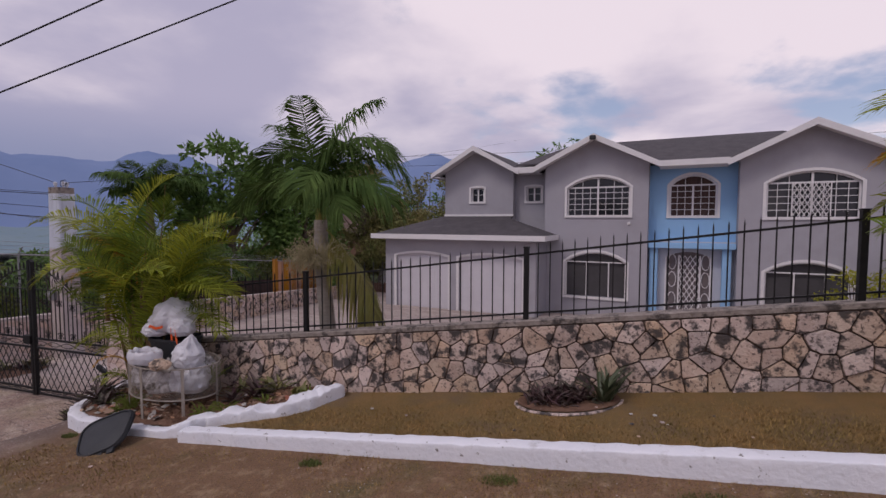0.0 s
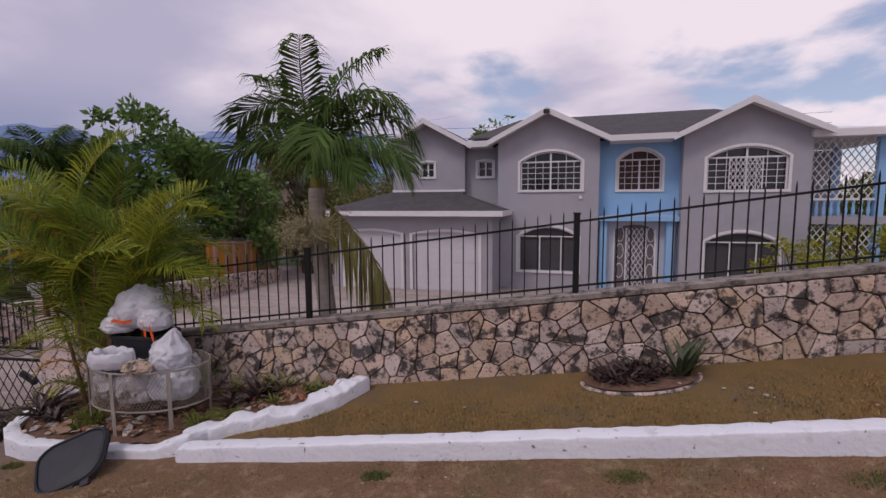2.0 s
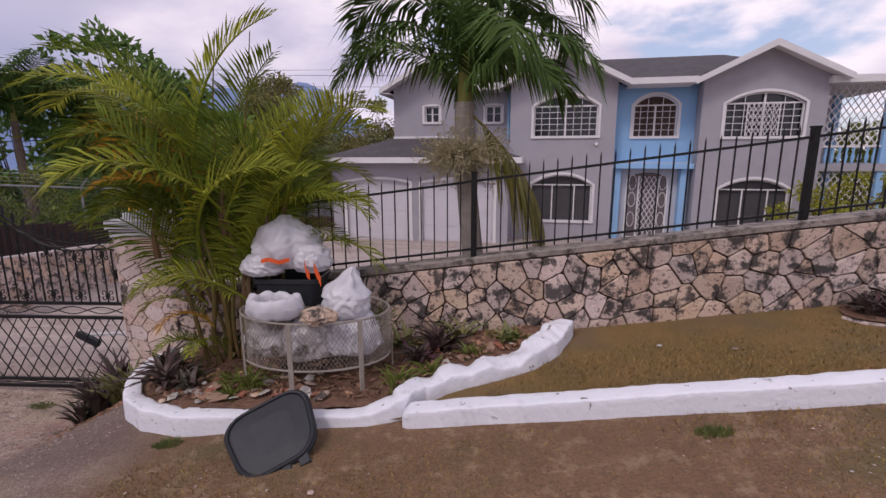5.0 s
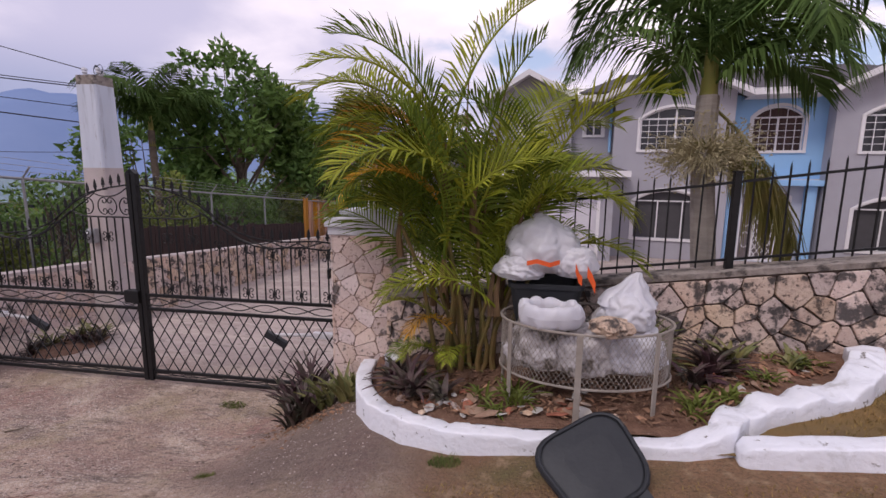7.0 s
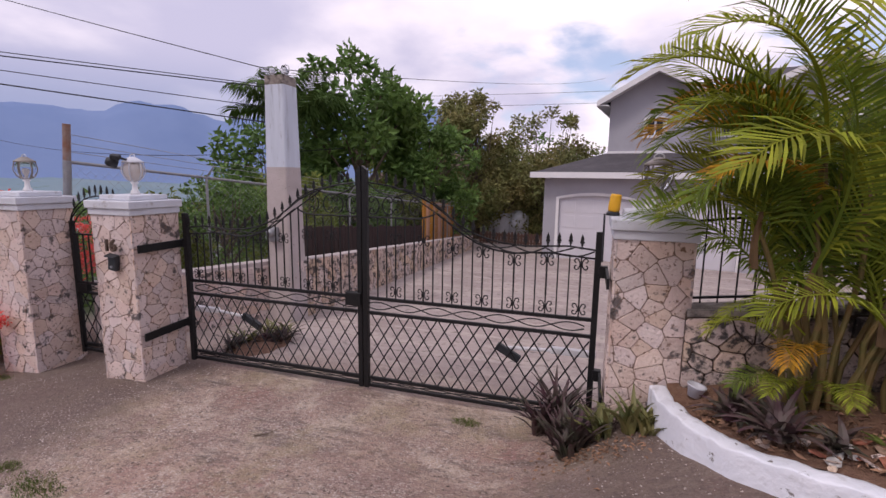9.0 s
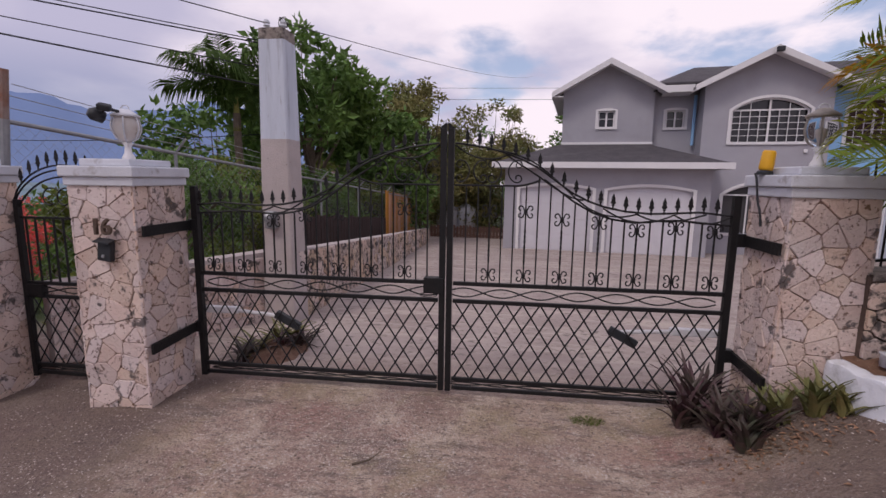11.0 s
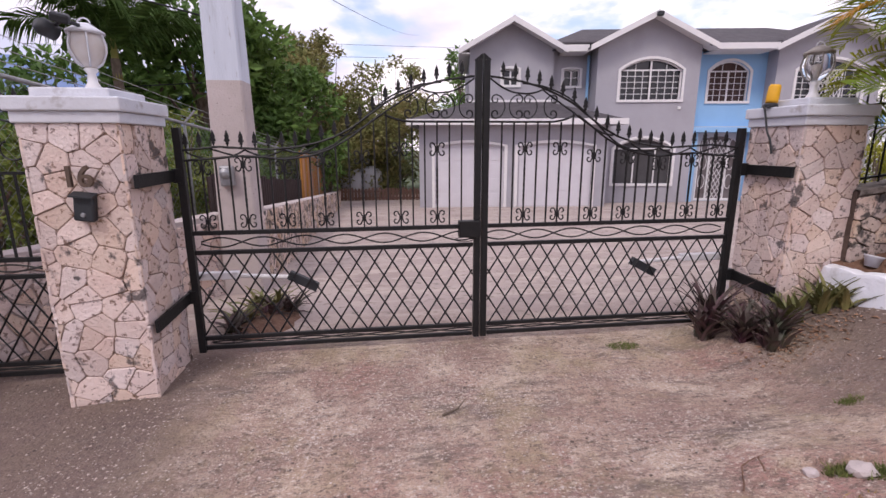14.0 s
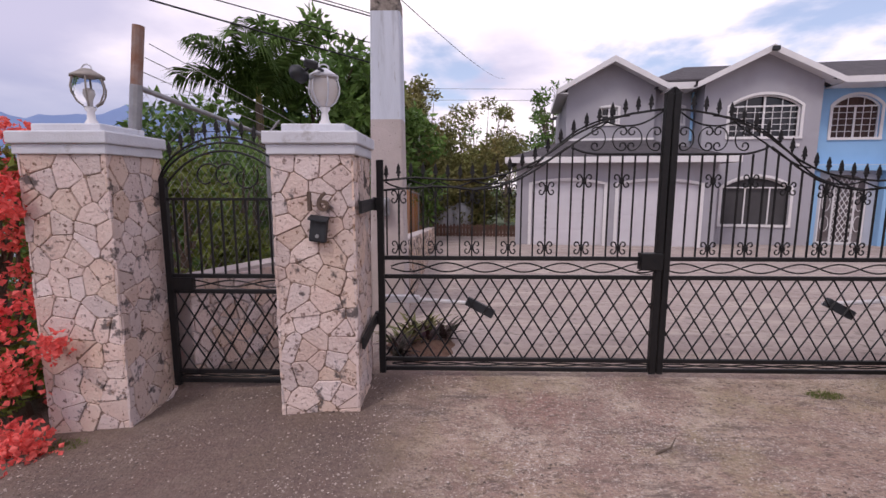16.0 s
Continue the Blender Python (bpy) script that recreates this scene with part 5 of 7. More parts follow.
M_DARK_SCREEN = material("dark shrub and mesh stand-in", (0.055, 0.032, 0.028), (0.035, 0.022, 0.020), 0.9, 5, bump=0.3, stretch=(3, 3, 0.5))
M_ORB = material("orange stained boards", (0.50, 0.22, 0.05), (0.36, 0.14, 0.04), 0.85, 4, bump=0.3, stretch=(3, 3, 0.5), vary=0.2)
board_screen(8.6, 14.6, M_DARK_SCREEN, "dark brown screen standing in for shrubs and black mesh behind the chain-link fence", 1)
board_screen(14.6, 18.4, M_ORB, "orange-stained board screen at the end of the drive wall", 2, 0.75)

# ---- chain-link fence ----
FA, FB = Vector((-12.56, 5.12, 0.98)), Vector((-11.02, 18.5, -0.28))
cl = thing("chain_link_fence", "galvanised chain-link fence with a tall rusty corner post", "fence")
part("top_rail", Shape().tube([FA, FB], 0.022, 8), M_GALV, cl)
part("corner_post", Shape().tube([(-12.90, 5.12, -1.6), (-12.575, 5.12, 1.0)], 0.045, 10), M_GALV, cl, "grey steel corner post")
part("post_extension", Shape().tube([(-12.575, 5.12, 1.0), (-12.52, 5.12, 1.43)], 0.042, 10), M_RUST, cl, "rusty brown post extension")
for k in range(1, 8):
    p = FA.lerp(FB, k / 7)
    part("post", Shape().tube([(p.x, p.y, -2.2), p], 0.022, 8), M_GALV, cl)
    part("arm", Shape().tube([p, p + Vector((0.16, 0.0, 0.18))], 0.014, 6), M_GALV, cl, "short angled barbed-wire arm")
for k in range(3):
    o = Vector((0.03 + 0.04 * k, 0, 0.12 + 0.1 * k))
    part("barbed_wire", Shape().tube([FA + o, FA.lerp(FB, 0.5) + o * 0.6, FB + o * 0.4], 0.004, 4), M_GALV, cl)
net = Shape()
length = (FB - FA).length
dirv = (FB - FA).normalized()
k = 0
while k * 0.11 < length + 1.6:
    for sgn in (1, -1):
        x0 = k * 0.11 - (1.5 if sgn > 0 else 0)
        pts = []
        for zz, xx in ((0.0, x0 if sgn > 0 else x0), (-1.5, x0 + 1.5 * sgn)):
            pts.append((xx, zz))
        (xa, za), (xb, zb) = pts
        t0, t1 = 0.0, 1.0
        if xb != xa:
            lo, hi = sorted(((0 - xa) / (xb - xa), (length - xa) / (xb - xa)))
            t0, t1 = max(0, lo), min(1, hi)
        if t1 > t0:
            net.tube([FA + dirv * (xa + (xb - xa) * t) + Vector((0, 0, za + (zb - za) * t)) for t in (t0, t1)], 0.0014, 3)
    k += 1
tagged(part("mesh", net, M_GALV, cl), "diamond wire mesh", kind="stuff")

# ---- far end of the yard: board fence, tanks, shed, neighbour's house ----
bf = thing("board_fence", "dark weathered picket fence at the end of the yard", "fence", pose(-11.1, 21.0, -2.05, 0, 0, -4))
board = Shape().prism([(0, 0, 0), (0.12, 0, 0), (0.12, 0, 0.55), (0.06, 0, 0.62), (0, 0, 0.55)], (0, 0.02, 0)).mesh("board", M_WOOD)
for i in range(27):
    part("board", board, None, bf, m=Matrix.Translation((0.14 * i, 0.0, rnd(-0.03, 0.03))))
part("rail", Shape().box(0, 3.8, 0.021, 0.06, 0.15, 0.22).box(0, 3.8, 0.021, 0.06, 0.42, 0.49), M_WOOD, bf)
for k, (x, y) in enumerate(((-10.6, 23.0), (-9.75, 23.2))):
    t = solid("water_tank", Shape().lathe([(0.5, -2.2), (0.52, -1.1), (0.50, -0.95), (0.42, -0.80), (0.18, -0.72), (0.18, -0.66), (0.0, -0.65)], pose(x, y, 0), 20), M_CAP, "pale round plastic water tank behind the board fence", "water tank", "water tanks", smooth=True)
nb = thing("neighbour_house", "single-storey brown house with a tiled hip roof among trees", "house", pose(-17.0, 31.0, -3.0, 0, 0, -9))
part("wall", Shape().box(-4.5, 4.5, 0, 7, 0, 3.6), material("brown render", (0.20, 0.11, 0.07), (0.15, 0.09, 0.06), 0.9, 2), nb)
nr = Shape().prism([(-5.0, -0.6, 3.6), (5.0, -0.6, 3.6), (2.0, 3.5, 5.6), (-2.0, 3.5, 5.6)], (0, 0, 0.08)).prism([(5.0, -0.6, 3.6), (5.0, 7.6, 3.6), (2.0, 3.5, 5.6)], (0, 0, 0.08)).prism([(5.0, 7.6, 3.6), (-5.0, 7.6, 3.6), (-2.0, 3.5, 5.6), (2.0, 3.5, 5.6)], (0, 0, 0.08)).prism([(-5.0, 7.6, 3.6), (-5.0, -0.6, 3.6), (-2.0, 3.5, 5.6)], (0, 0, 0.08))
part("roof", nr, material("brown roof tiles", (0.09, 0.06, 0.05), (0.13, 0.085, 0.07), 0.95, 3, bump=0.5, bump_scale=20), nb)
part("window", Shape().bevel_box(1.2, 2.6, -0.05, -0.002, 1.0, 2.2, 0.02), M_GLASS, nb)

# ---- hills and town across the valley ----
def hills(name, dist, a0, a1, height, base, seed, mat, label):
    s = Shape()
    n, rows = 120, 10
    for i in range(n + 1):
        a = radians(a0 + (a1 - a0) * i / n)
        edge = min(1, i / 12, (n - i) / 12)
        h = height * edge * (0.55 + 0.45 * noise.fractal((i / 22.0, seed, 0.3), 1.0, 2.0, 5) + 0.25)
        for j in range(rows + 1):
            f = j / rows
            d = dist * (1 + 0.35 * f)
            z = base + max(0, h) * math.sin(f * math.pi / 2) ** 1.2 + 0.05 * height * noise.noise((i * 0.5, j * 0.9, seed)) * edge * f
            s.v.append(Vector((-math.sin(a) * d, math.cos(a) * d, z)))
    for i in range(n):
        for j in range(rows):
            q = i * (rows + 1) + j
            s.f.append([q, q + rows + 1, q + rows + 2, q + 1])
    solid(name, s, mat, label, "hills", kind="structure", smooth=True)


# distance haze is painted into the hills' base colour as blue
M_HILL = material("far wooded hills, haze in colour", (0.17, 0.235, 0.40), (0.20, 0.265, 0.43), 1.0, 0.002, spec=0.0)
M_HILL2 = material("nearer wooded hills, haze in colour", (0.17, 0.24, 0.29), (0.22, 0.28, 0.31), 1.0, 0.01, spec=0.0, stain=(0.14, 0.20, 0.20), stain_scale=0.02)
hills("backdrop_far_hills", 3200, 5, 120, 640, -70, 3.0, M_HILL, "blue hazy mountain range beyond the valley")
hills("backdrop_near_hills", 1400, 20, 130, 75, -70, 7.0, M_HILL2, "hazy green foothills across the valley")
town = Shape()
rng = random.Random(5)
for i in range(260):
    a, d = radians(rng.uniform(25, 110)), rng.uniform(500, 1500)
    x, y = -math.sin(a) * d, math.cos(a) * d
    w, h = rng.uniform(4, 10), rng.uniform(3, 8)
    z = ground_z(x, y) + (d - 1400) * 0.25 * (d > 1400)
    town.box(x - w, x + w, y - w, y + w, z - 3, z + h)
tagged(part("distant_houses", town, material("distant pale houses", (0.50, 0.50, 0.54), (0.36, 0.38, 0.42), 0.9, 0.02, island=0.35)), "scatter of pale houses far down in the valley", "houses", kind="stuff")

# ---- plants ----
def frond(length, leaflets, leaf_len, droop, width, up=1.0, rng=random, vee=0.55, twist=0.0, dens_start=0.15, late=1.2):
    """A pinnate palm leaf that starts at the origin along +x and bows under its weight."""
    s = Shape()
    n = 14
    spine = []
    x = z = 0.0
    ang = up
    for i in range(n + 1):
        spine.append(Vector((x, 0.0, z)))
        x += math.cos(ang) * length / n
        z += math.sin(ang) * length / n
        ang -= droop / n * (1 - late / 2 + late * i / n)
    s.tube(spine, 0.012 * length ** 0.5, 4, 0.003)

    def at(f):
        q = f * n
        i = min(int(q), n - 1)
        return spine[i].lerp(spine[i + 1], q - i), (spine[i + 1] - spine[i]).normalized()

    for k in range(leaflets):
        f = dens_start + (1 - dens_start) * (k + rng.uniform(-0.2, 0.2)) / leaflets
        f = min(max(f, 0.02), 0.995)
        p, t = at(f)
        upv = Vector((-t.z, 0, t.x))
        ll = leaf_len * (0.45 + 0.9 * math.sin(math.pi * min(1, f * 0.85 + 0.12)) ** 0.7) * rng.uniform(0.85, 1.1)
        if f > 0.9:
            ll *= 0.75
        for sg in (-1, 1):
            d = (t * (0.55 + 0.5 * f) + Vector((0, sg, 0)) * 1.0 + upv * (vee + rng.uniform(-0.15, 0.15))).normalized()
            mid = p + d * ll * 0.55
            sag = Vector((0, 0, -1)) * ll * (0.18 + twist) * rng.uniform(0.6, 1.4)
            tip = p + d * ll + sag
            mid += sag * 0.25
            wv = t.cross(d).cross(d).normalized() * width
            m0 = len(s.v)
            s.v += [p - wv * 0.35, p + wv * 0.35, mid + wv, mid - wv, tip]
            s.f += [[m0, m0 + 1, m0 + 2, m0 + 3], [m0 + 3, m0 + 2, m0 + 4]]
    return s


def areca(x, y, z, size, label):
    rng = random.Random(12)
    p = thing("areca_palm", label, "palm", pose(x, y, z) @ Matrix.Scale(size, 4))
    green = [frond(1.22, 44, 0.29, d, 0.0080, u, rng, 0.5, 0.06).mesh("frond", mt) for d, u, mt in ((1.2, 1.46, M_ARECA), (1.6, 1.42, M_ARECA_SHADED), (2.0, 1.40, M_ARECA), (0.9, 1.48, M_ARECA_SHADED), (1.8, 1.36, M_ARECA_SHADED))]
    arch = [frond(1.1, 40, 0.27, d, 0.0080, u, rng, 0.4, 0.15).mesh("frond", mt) for d, u, mt in ((2.2, 1.20, M_ARECA), (2.0, 1.10, M_ARECA), (2.4, 1.28, M_ARECA_SHADED))]
    dry = [frond(1.05, 38, 0.27, d, 0.009, u, rng, 0.4, 0.2).mesh("frond", M_ARECA_DRY) for d, u in ((2.4, 1.15), (2.0, 1.2))]
    fibre = material("dead frond sheath", (0.20, 0.12, 0.055), (0.11, 0.07, 0.04), 0.9, 9, stretch=(1, 1, 0.3))
    for k in range(15):
        a, r = 2 * math.pi * k / 15 + rng.uniform(-0.3, 0.3), rng.uniform(0.05, 0.27)
        bx, by = r * math.cos(a), r * math.sin(a) * 0.55
        h = rng.uniform(0.6, 1.5)
        lean = rng.uniform(0.04, 0.30)
        wig = rng.uniform(-0.05, 0.05)
        pts = [(bx + math.cos(a) * lean * h * (i / 6) ** 1.5 + wig * math.sin(i * 1.1), by + math.sin(a) * lean * h * (i / 6) ** 1.5 * 0.5, h * i / 6 - 0.03) for i in range(7)]
        part("cane", Shape().tube(pts, rng.uniform(0.014, 0.024), 7, 0.012), M_STEM, p, "ringed brownish cane")
        top = Vector(pts[-1])
        part("sheath", Shape().tube([top - Vector((0, 0, 0.22)), top - Vector((0.01, 0, 0.08)), top + Vector((0.01, 0, 0.08))], 0.026, 6, 0.012), fibre, p, "brown fibrous dead sheath")
        for j in range(3):
            az = a + 0.4 + rng.uniform(-1.0, 1.0) + j * 2.1
            if math.sin(az) < -0.6:
                az = -az
            low = j == 2
            me = rng.choice(arch if low and k % 2 else green)
            sc = rng.uniform(0.72, 1.05)
            tilt = rng.uniform(-0.12, 0.10) + (0.15 if low else 0)
            m = Matrix.Translation(top - Vector((0, 0, rng.uniform(0, 0.2)))) @ Matrix.Rotation(az, 4, "Z") @ Matrix.Rotation(tilt, 4, "Y") @ Matrix.Rotation(rng.uniform(-0.6, 0.6), 4, "X") @ Matrix.Diagonal((sc, sc, sc, 1))
            part("frond", me, None, p, m=m)
    # outer skirt: azimuth, height, tilt, size, yellowed
    for k, (az, z, tilt, sc, old) in enumerate(((0.35, 0.95, 0.3, 0.9, 0), (3.0, 1.05, 0.25, 0.9, 0), (3.25, 1.15, 0.2, 0.95, 0), (0.1, 1.0, 0.35, 0.85, 0), (2.7, 0.95, 0.3, 0.85, 0), (3.5, 1.1, 0.25, 0.7, 1), (-1.7, 0.12, 0.1, 0.38, 0), (-2.3, 0.1, 0.15, 0.4, 0), (3.5, 0.05, 0.2, 0.42, 0), (3.1, 1.35, 0.1, 0.85, 1), (0.5, 1.1, 0.2, 0.9, 0), (3.6, 0.95, 0.2, 0.85, 0), (2.2, 0.9, 0.25, 0.9, 0), (-2.6, 0.45, 0.2, 0.5, 0), (-2.2, 0.3, 0.15, 0.42, 1), (-2.9, 0.3, 0.2, 0.5, 0), (3.3, 0.9, 0.25, 0.8, 0), (-2.6, 0.9, 0.1, 0.75, 0), (-2.9, 1.2, 0.0, 0.9, 0), (3.05, 1.4, 0.0, 1.1, 0), (3.35, 1.25, 0.1, 1.0, 0), (2.95, 1.2, 0.15, 1.0, 1), (-2.75, 1.45, -0.1, 1.0, 0), (0.2, 0.75, 0.3, 0.7, 0))):
        m = Matrix.Translation((0.2 * math.cos(az), 0.14 * math.sin(az), z)) @ Matrix.Rotation(az, 4, "Z") @ Matrix.Rotation(tilt, 4, "Y") @ Matrix.Rotation(rng.uniform(-0.4, 0.4), 4, "X") @ Matrix.Diagonal((sc, sc, sc, 1))
        part("frond", dry[k % 2] if old else arch[k % 3], None, p, m=m, label="yellowing feathery frond" if old else "")
    for x in (0.04, -0.08):
        part("spear_leaf", Shape().tube([(x, 0, 0.9), (x + 0.10 + x, 0.05, 1.9), (x + 0.15 + x, 0.05, 2.3)], 0.008, 5, 0.003), M_STEM, p, "thin unopened spear leaf")


def coconut(x, y, z0, h, crown, name, label, fronds, wide, trunk):
    """fronds: azimuth in degrees, first rise, bow and size of each leaf."""
    rng = random.Random(name + label)
    p = thing(name, label, "palm", pose(x, y, z0))
    pts = [(0.06 * math.sin(i * 0.5), 0, h * i / 10 - 0.05) for i in range(11)]
    part("trunk", Shape().tube(pts, 0.115, 12, 0.085), trunk, p, "grey ringed trunk")
    top = Vector(pts[-1])
    part("crownshaft", Shape().tube([top - Vector((0, 0, 0.42)), top, top + Vector((0, 0, 0.4))], 0.092, 10, 0.045), M_COCO_OLD, p, "green crown of clasping leaf bases", smooth=True)
    for az, up, bow, size in fronds:
        dead = up < 0.2
        me = frond(crown, 62, 0.42 * wide, bow, (0.022 if dead else 0.0158) * wide, up, rng, -0.1 if dead else 0.3, 0.9 if dead else 0.55, late=1.2 if dead else 1.5).mesh("frond", M_COCO_OLD if dead else M_COCO)
        m = Matrix.Translation(top + Vector((0, 0, -0.05 if dead else rng.uniform(0.0, 0.2)))) @ Matrix.Rotation(radians(az), 4, "Z") @ Matrix.Rotation(rng.uniform(-0.35, 0.35), 4, "X") @ Matrix.Scale(size, 4)
        part("frond", me, None, p, m=m, label="old yellowed hanging frond" if dead else "")
    return p


def leaves(points, size, rng, wide=0.45, spread=0.8, per=1):
    """Bent leaves, four triangles each, round the given points."""
    s = Shape()
    for c in points:
        for _ in range(per):
            d = Vector((rng.gauss(0, 1), rng.gauss(0, 1), rng.gauss(0.15, spread))).normalized()
            sd = d.cross(Vector((rng.gauss(0, 1), rng.gauss(0, 1), rng.gauss(0, 1)))).normalized()
            nr = d.cross(sd)
            L = size * rng.uniform(0.6, 1.25)
            w = L * wide * 0.5
            b = Vector(c) + d * rng.uniform(0, size * 0.4)
            n = len(s.v)
            s.v += [b, b + d * L * 0.45 + sd * w + nr * w * 0.35, b + d * L * 0.5 - nr * L * 0.05, b + d * L * 0.45 - sd * w + nr * w * 0.35, b + d * L - nr * L * 0.18]
            s.f += [[n, n + 2, n + 1], [n, n + 3, n + 2], [n + 1, n + 2, n + 4], [n + 2, n + 3, n + 4]]
    return s


def tree(x, y, z0, h, radius, count, size, mat, seed, label, low=0.25, name="tree", spikes=6, wide=0.45, squash=1.0):
    rng = random.Random(seed)
    t = thing(name, label, "tree", pose(x, y, z0))
    part("trunk", Shape().tube([(0.05 * math.sin(i), 0.04 * math.cos(i * 1.3), (h * 0.62) * i / 6 - 0.1) for i in range(7)], 0.05 * h ** 0.8, 10, 0.025 * h ** 0.8), M_BARK, t)
    pts = []
    lumps = []
    for k in range(22):
        a = rng.uniform(0, 2 * math.pi)
        f = rng.uniform(low, 0.93)
        r = radius * math.sin(math.pi * min(1, (f - low * 0.7) / (1.08 - low * 0.7))) ** 0.6 * rng.uniform(0.55, 0.95)
        c = Vector((r * math.cos(a), r * math.sin(a) * squash, h * f))
        lumps.append((c, radius * rng.uniform(0.26, 0.42)))
        st = Vector((0, 0, h * max(0.15, f - 0.3)))
        part("limb", Shape().tube([st, st.lerp(c, 0.5) + Vector((0, 0, 0.1)), c], 0.012 * h ** 0.8, 6, 0.006 * h ** 0.5), M_BARK, t)
    for k in range(spikes):
        a = rng.uniform(0, 2 * math.pi)
        r = radius * rng.uniform(0.1, 0.7)
        c = Vector((r * math.cos(a), r * math.sin(a) * squash, h * rng.uniform(0.93, 1.0)))
        lumps.append((c, radius * 0.13))
        part("limb", Shape().tube([(c.x * 0.7, c.y * 0.7, h * 0.6), c], 0.008 * h ** 0.8, 5, 0.004), M_BARK, t)
    tot = sum(q * q for _, q in lumps)
    for c, q in lumps:
        for _ in range(int(count * q * q / tot)):
            d = Vector((rng.gauss(0, 1), rng.gauss(0, 1), rng.gauss(0, 0.8))).normalized() * q * rng.uniform(0.45, 1.0) ** 0.6
            pts.append(c + d)
    tagged(part("foliage", leaves(pts, size, rng, wide), mat, t), "dense leaves in uneven clumps", kind="stuff")
    return t


def strap_plant(x, y, z, n, length, mat, seed, name, label, width=0.022, spread=1.0, cat="plant", group=""):
    rng = random.Random(seed)
    p = thing(name, label, cat, pose(x, y, z), group)
    for k in range(n):
        az, el = rng.uniform(0, 2 * math.pi), rng.uniform(0.5, 1.45) if spread > 0.8 else rng.uniform(0.9, 1.5)
        L = length * rng.uniform(0.65, 1.1)
        s = Shape()
        pts = []
        xx = zz = 0
        e = el
        for i in range(6):
            pts.append((xx, zz))
            xx += math.cos(e) * L / 5
            zz += math.sin(e) * L / 5
            e -= 0.22 * spread
        ws = (0.7, 1.0, 1.0, 0.8, 0.5, 0.05)
        for (px, pz), w in zip(pts, ws):
            s.v += [Vector((px, -w * width, pz + 0.006 * w)), Vector((px, 0, pz - 0.004)), Vector((px, w * width, pz + 0.006 * w))]
        for i in range(5):
            q = i * 3
            s.f += [[q, q + 1, q + 4, q + 3], [q + 1, q + 2, q + 5, q + 4]]
        part("leaf", s, mat, p, m=Matrix.Translation((rng.uniform(-0.05, 0.05), rng.uniform(-0.05, 0.05), 0)) @ Matrix.Rotation(az, 4, "Z"))
    return p


areca(-5.05, 4.19, -0.50, 1.08, "clump of areca palm with yellow-green feathery fronds in the planter")
areca(2.85, 3.75, lawn_z(2.85) - 0.01, 1.0, "areca palm clump with arching yellow-green fronds on the lawn")
NEAR_FRONDS = ((176, 1.38, 3.0, 0.95), (190, 0.75, 2.4, 0.80), (150, 1.3, 3.0, 0.95), (2, 1.4, 3.0, 0.95), (-14, 0.75, 2.4, 0.82), (30, 1.3, 3.0, 0.95),  (-42, 0.8, 2.5, 0.66),
               (20, 0.6, 2.3, 0.72), (90, 0.9, 2.6, 0.85), (285, 1.2, 3.0, 0.78), (120, 1.5, 2.2, 0.95), (60, 1.5, 2.4, 0.95), (300, 1.52, 1.6, 0.92), (40, 1.5, 1.3, 0.95), (160, 1.54, 1.6, 0.92), (-5, -0.72, 0.8, 0.84))
FAR_FRONDS = tuple((k * 137.5, 1.3 - 0.14 * (k % 5), 1.1 + 0.25 * (k % 3), 0.85 + 0.07 * (k % 3)) for k in range(13))
coconut(-3.22, 5.13, -1.32, 2.95, 1.7, "coconut_palm", "young coconut palm with drooping fronds behind the iron fence", NEAR_FRONDS, 1.0, M_TRUNK)
coconut(-14.45, 12.2, -2.4, 4.45, 2.1, "coconut_palm", "coconut palm beyond the chain-link fence", FAR_FRONDS, 1.5, M_BARK)
bird = random.Random(4)
# bromeliad-like tangle on the palm trunk
tang = Shape()
for k in range(520):
    d = Vector((bird.gauss(0, 1), bird.gauss(0, 1), bird.gauss(0, 0.7))).normalized()
    d = Vector((d.x, d.y * 0.8, d.z * 0.72))
    e = d * bird.uniform(0.2, 0.46) + Vector((0, 0, bird.uniform(-0.06, 0.06)))
    tang.tube([d * 0.08, d * 0.2 + Vector((bird.uniform(-0.04, 0.04), 0, bird.uniform(-0.04, 0.04))), e], 0.004, 3, 0.002)
    for _ in range(3):
        b = e + Vector((bird.gauss(0, 0.02), bird.gauss(0, 0.02), bird.gauss(0, 0.02)))
        tang.tube([b, b + Vector((bird.gauss(0, 0.012), bird.gauss(0, 0.012), bird.gauss(0, 0.012)))], 0.007, 3, 0.003)
tg = solid("dry_flower_stalks", tang, material("dry stalk", (0.42, 0.36, 0.22), (0.32, 0.28, 0.16), 0.9, 8), "tangle of dry flower stalks on the palm trunk", "plant", kind="stuff")
tg.location = (-3.3, 5.03, 1.12)

tree(-14.0, 15.4, -2.8, 7.4, 2.2, 9000, 0.31, M_LEAF, 21, "tall breadfruit-like tree with large glossy leaves", 0.2, spikes=5, wide=0.5)
tree(-16.6, 14.6, -3.2, 5.4, 2.2, 5500, 0.28, M_LEAF, 22, "broadleaf tree with dense dark green crown", 0.2, wide=0.5)
tree(-12.3, 17.6, -2.4, 5.0, 1.7, 3400, 0.26, M_LEAF, 23, "broadleaf tree overhanging the drive wall", 0.25, wide=0.5)
tree(-11.7, 22.6, -2.6, 7.2, 2.0, 10000, 0.21, M_LEAF_R, 24, "slender tree with sparse olive and russet leaves", 0.15, spikes=8)
tree(-8.9, 24.4, -2.8, 6.7, 2.5, 12000, 0.21, M_LEAF_R, 25, "slender tree with sparse olive leaves behind the garage", 0.15, spikes=8)
tree(-10.5, 23.6, -2.8, 5.0, 2.2, 7500, 0.20, M_LEAF_R, 29, "dense dark tree behind the yard end", 0.12)
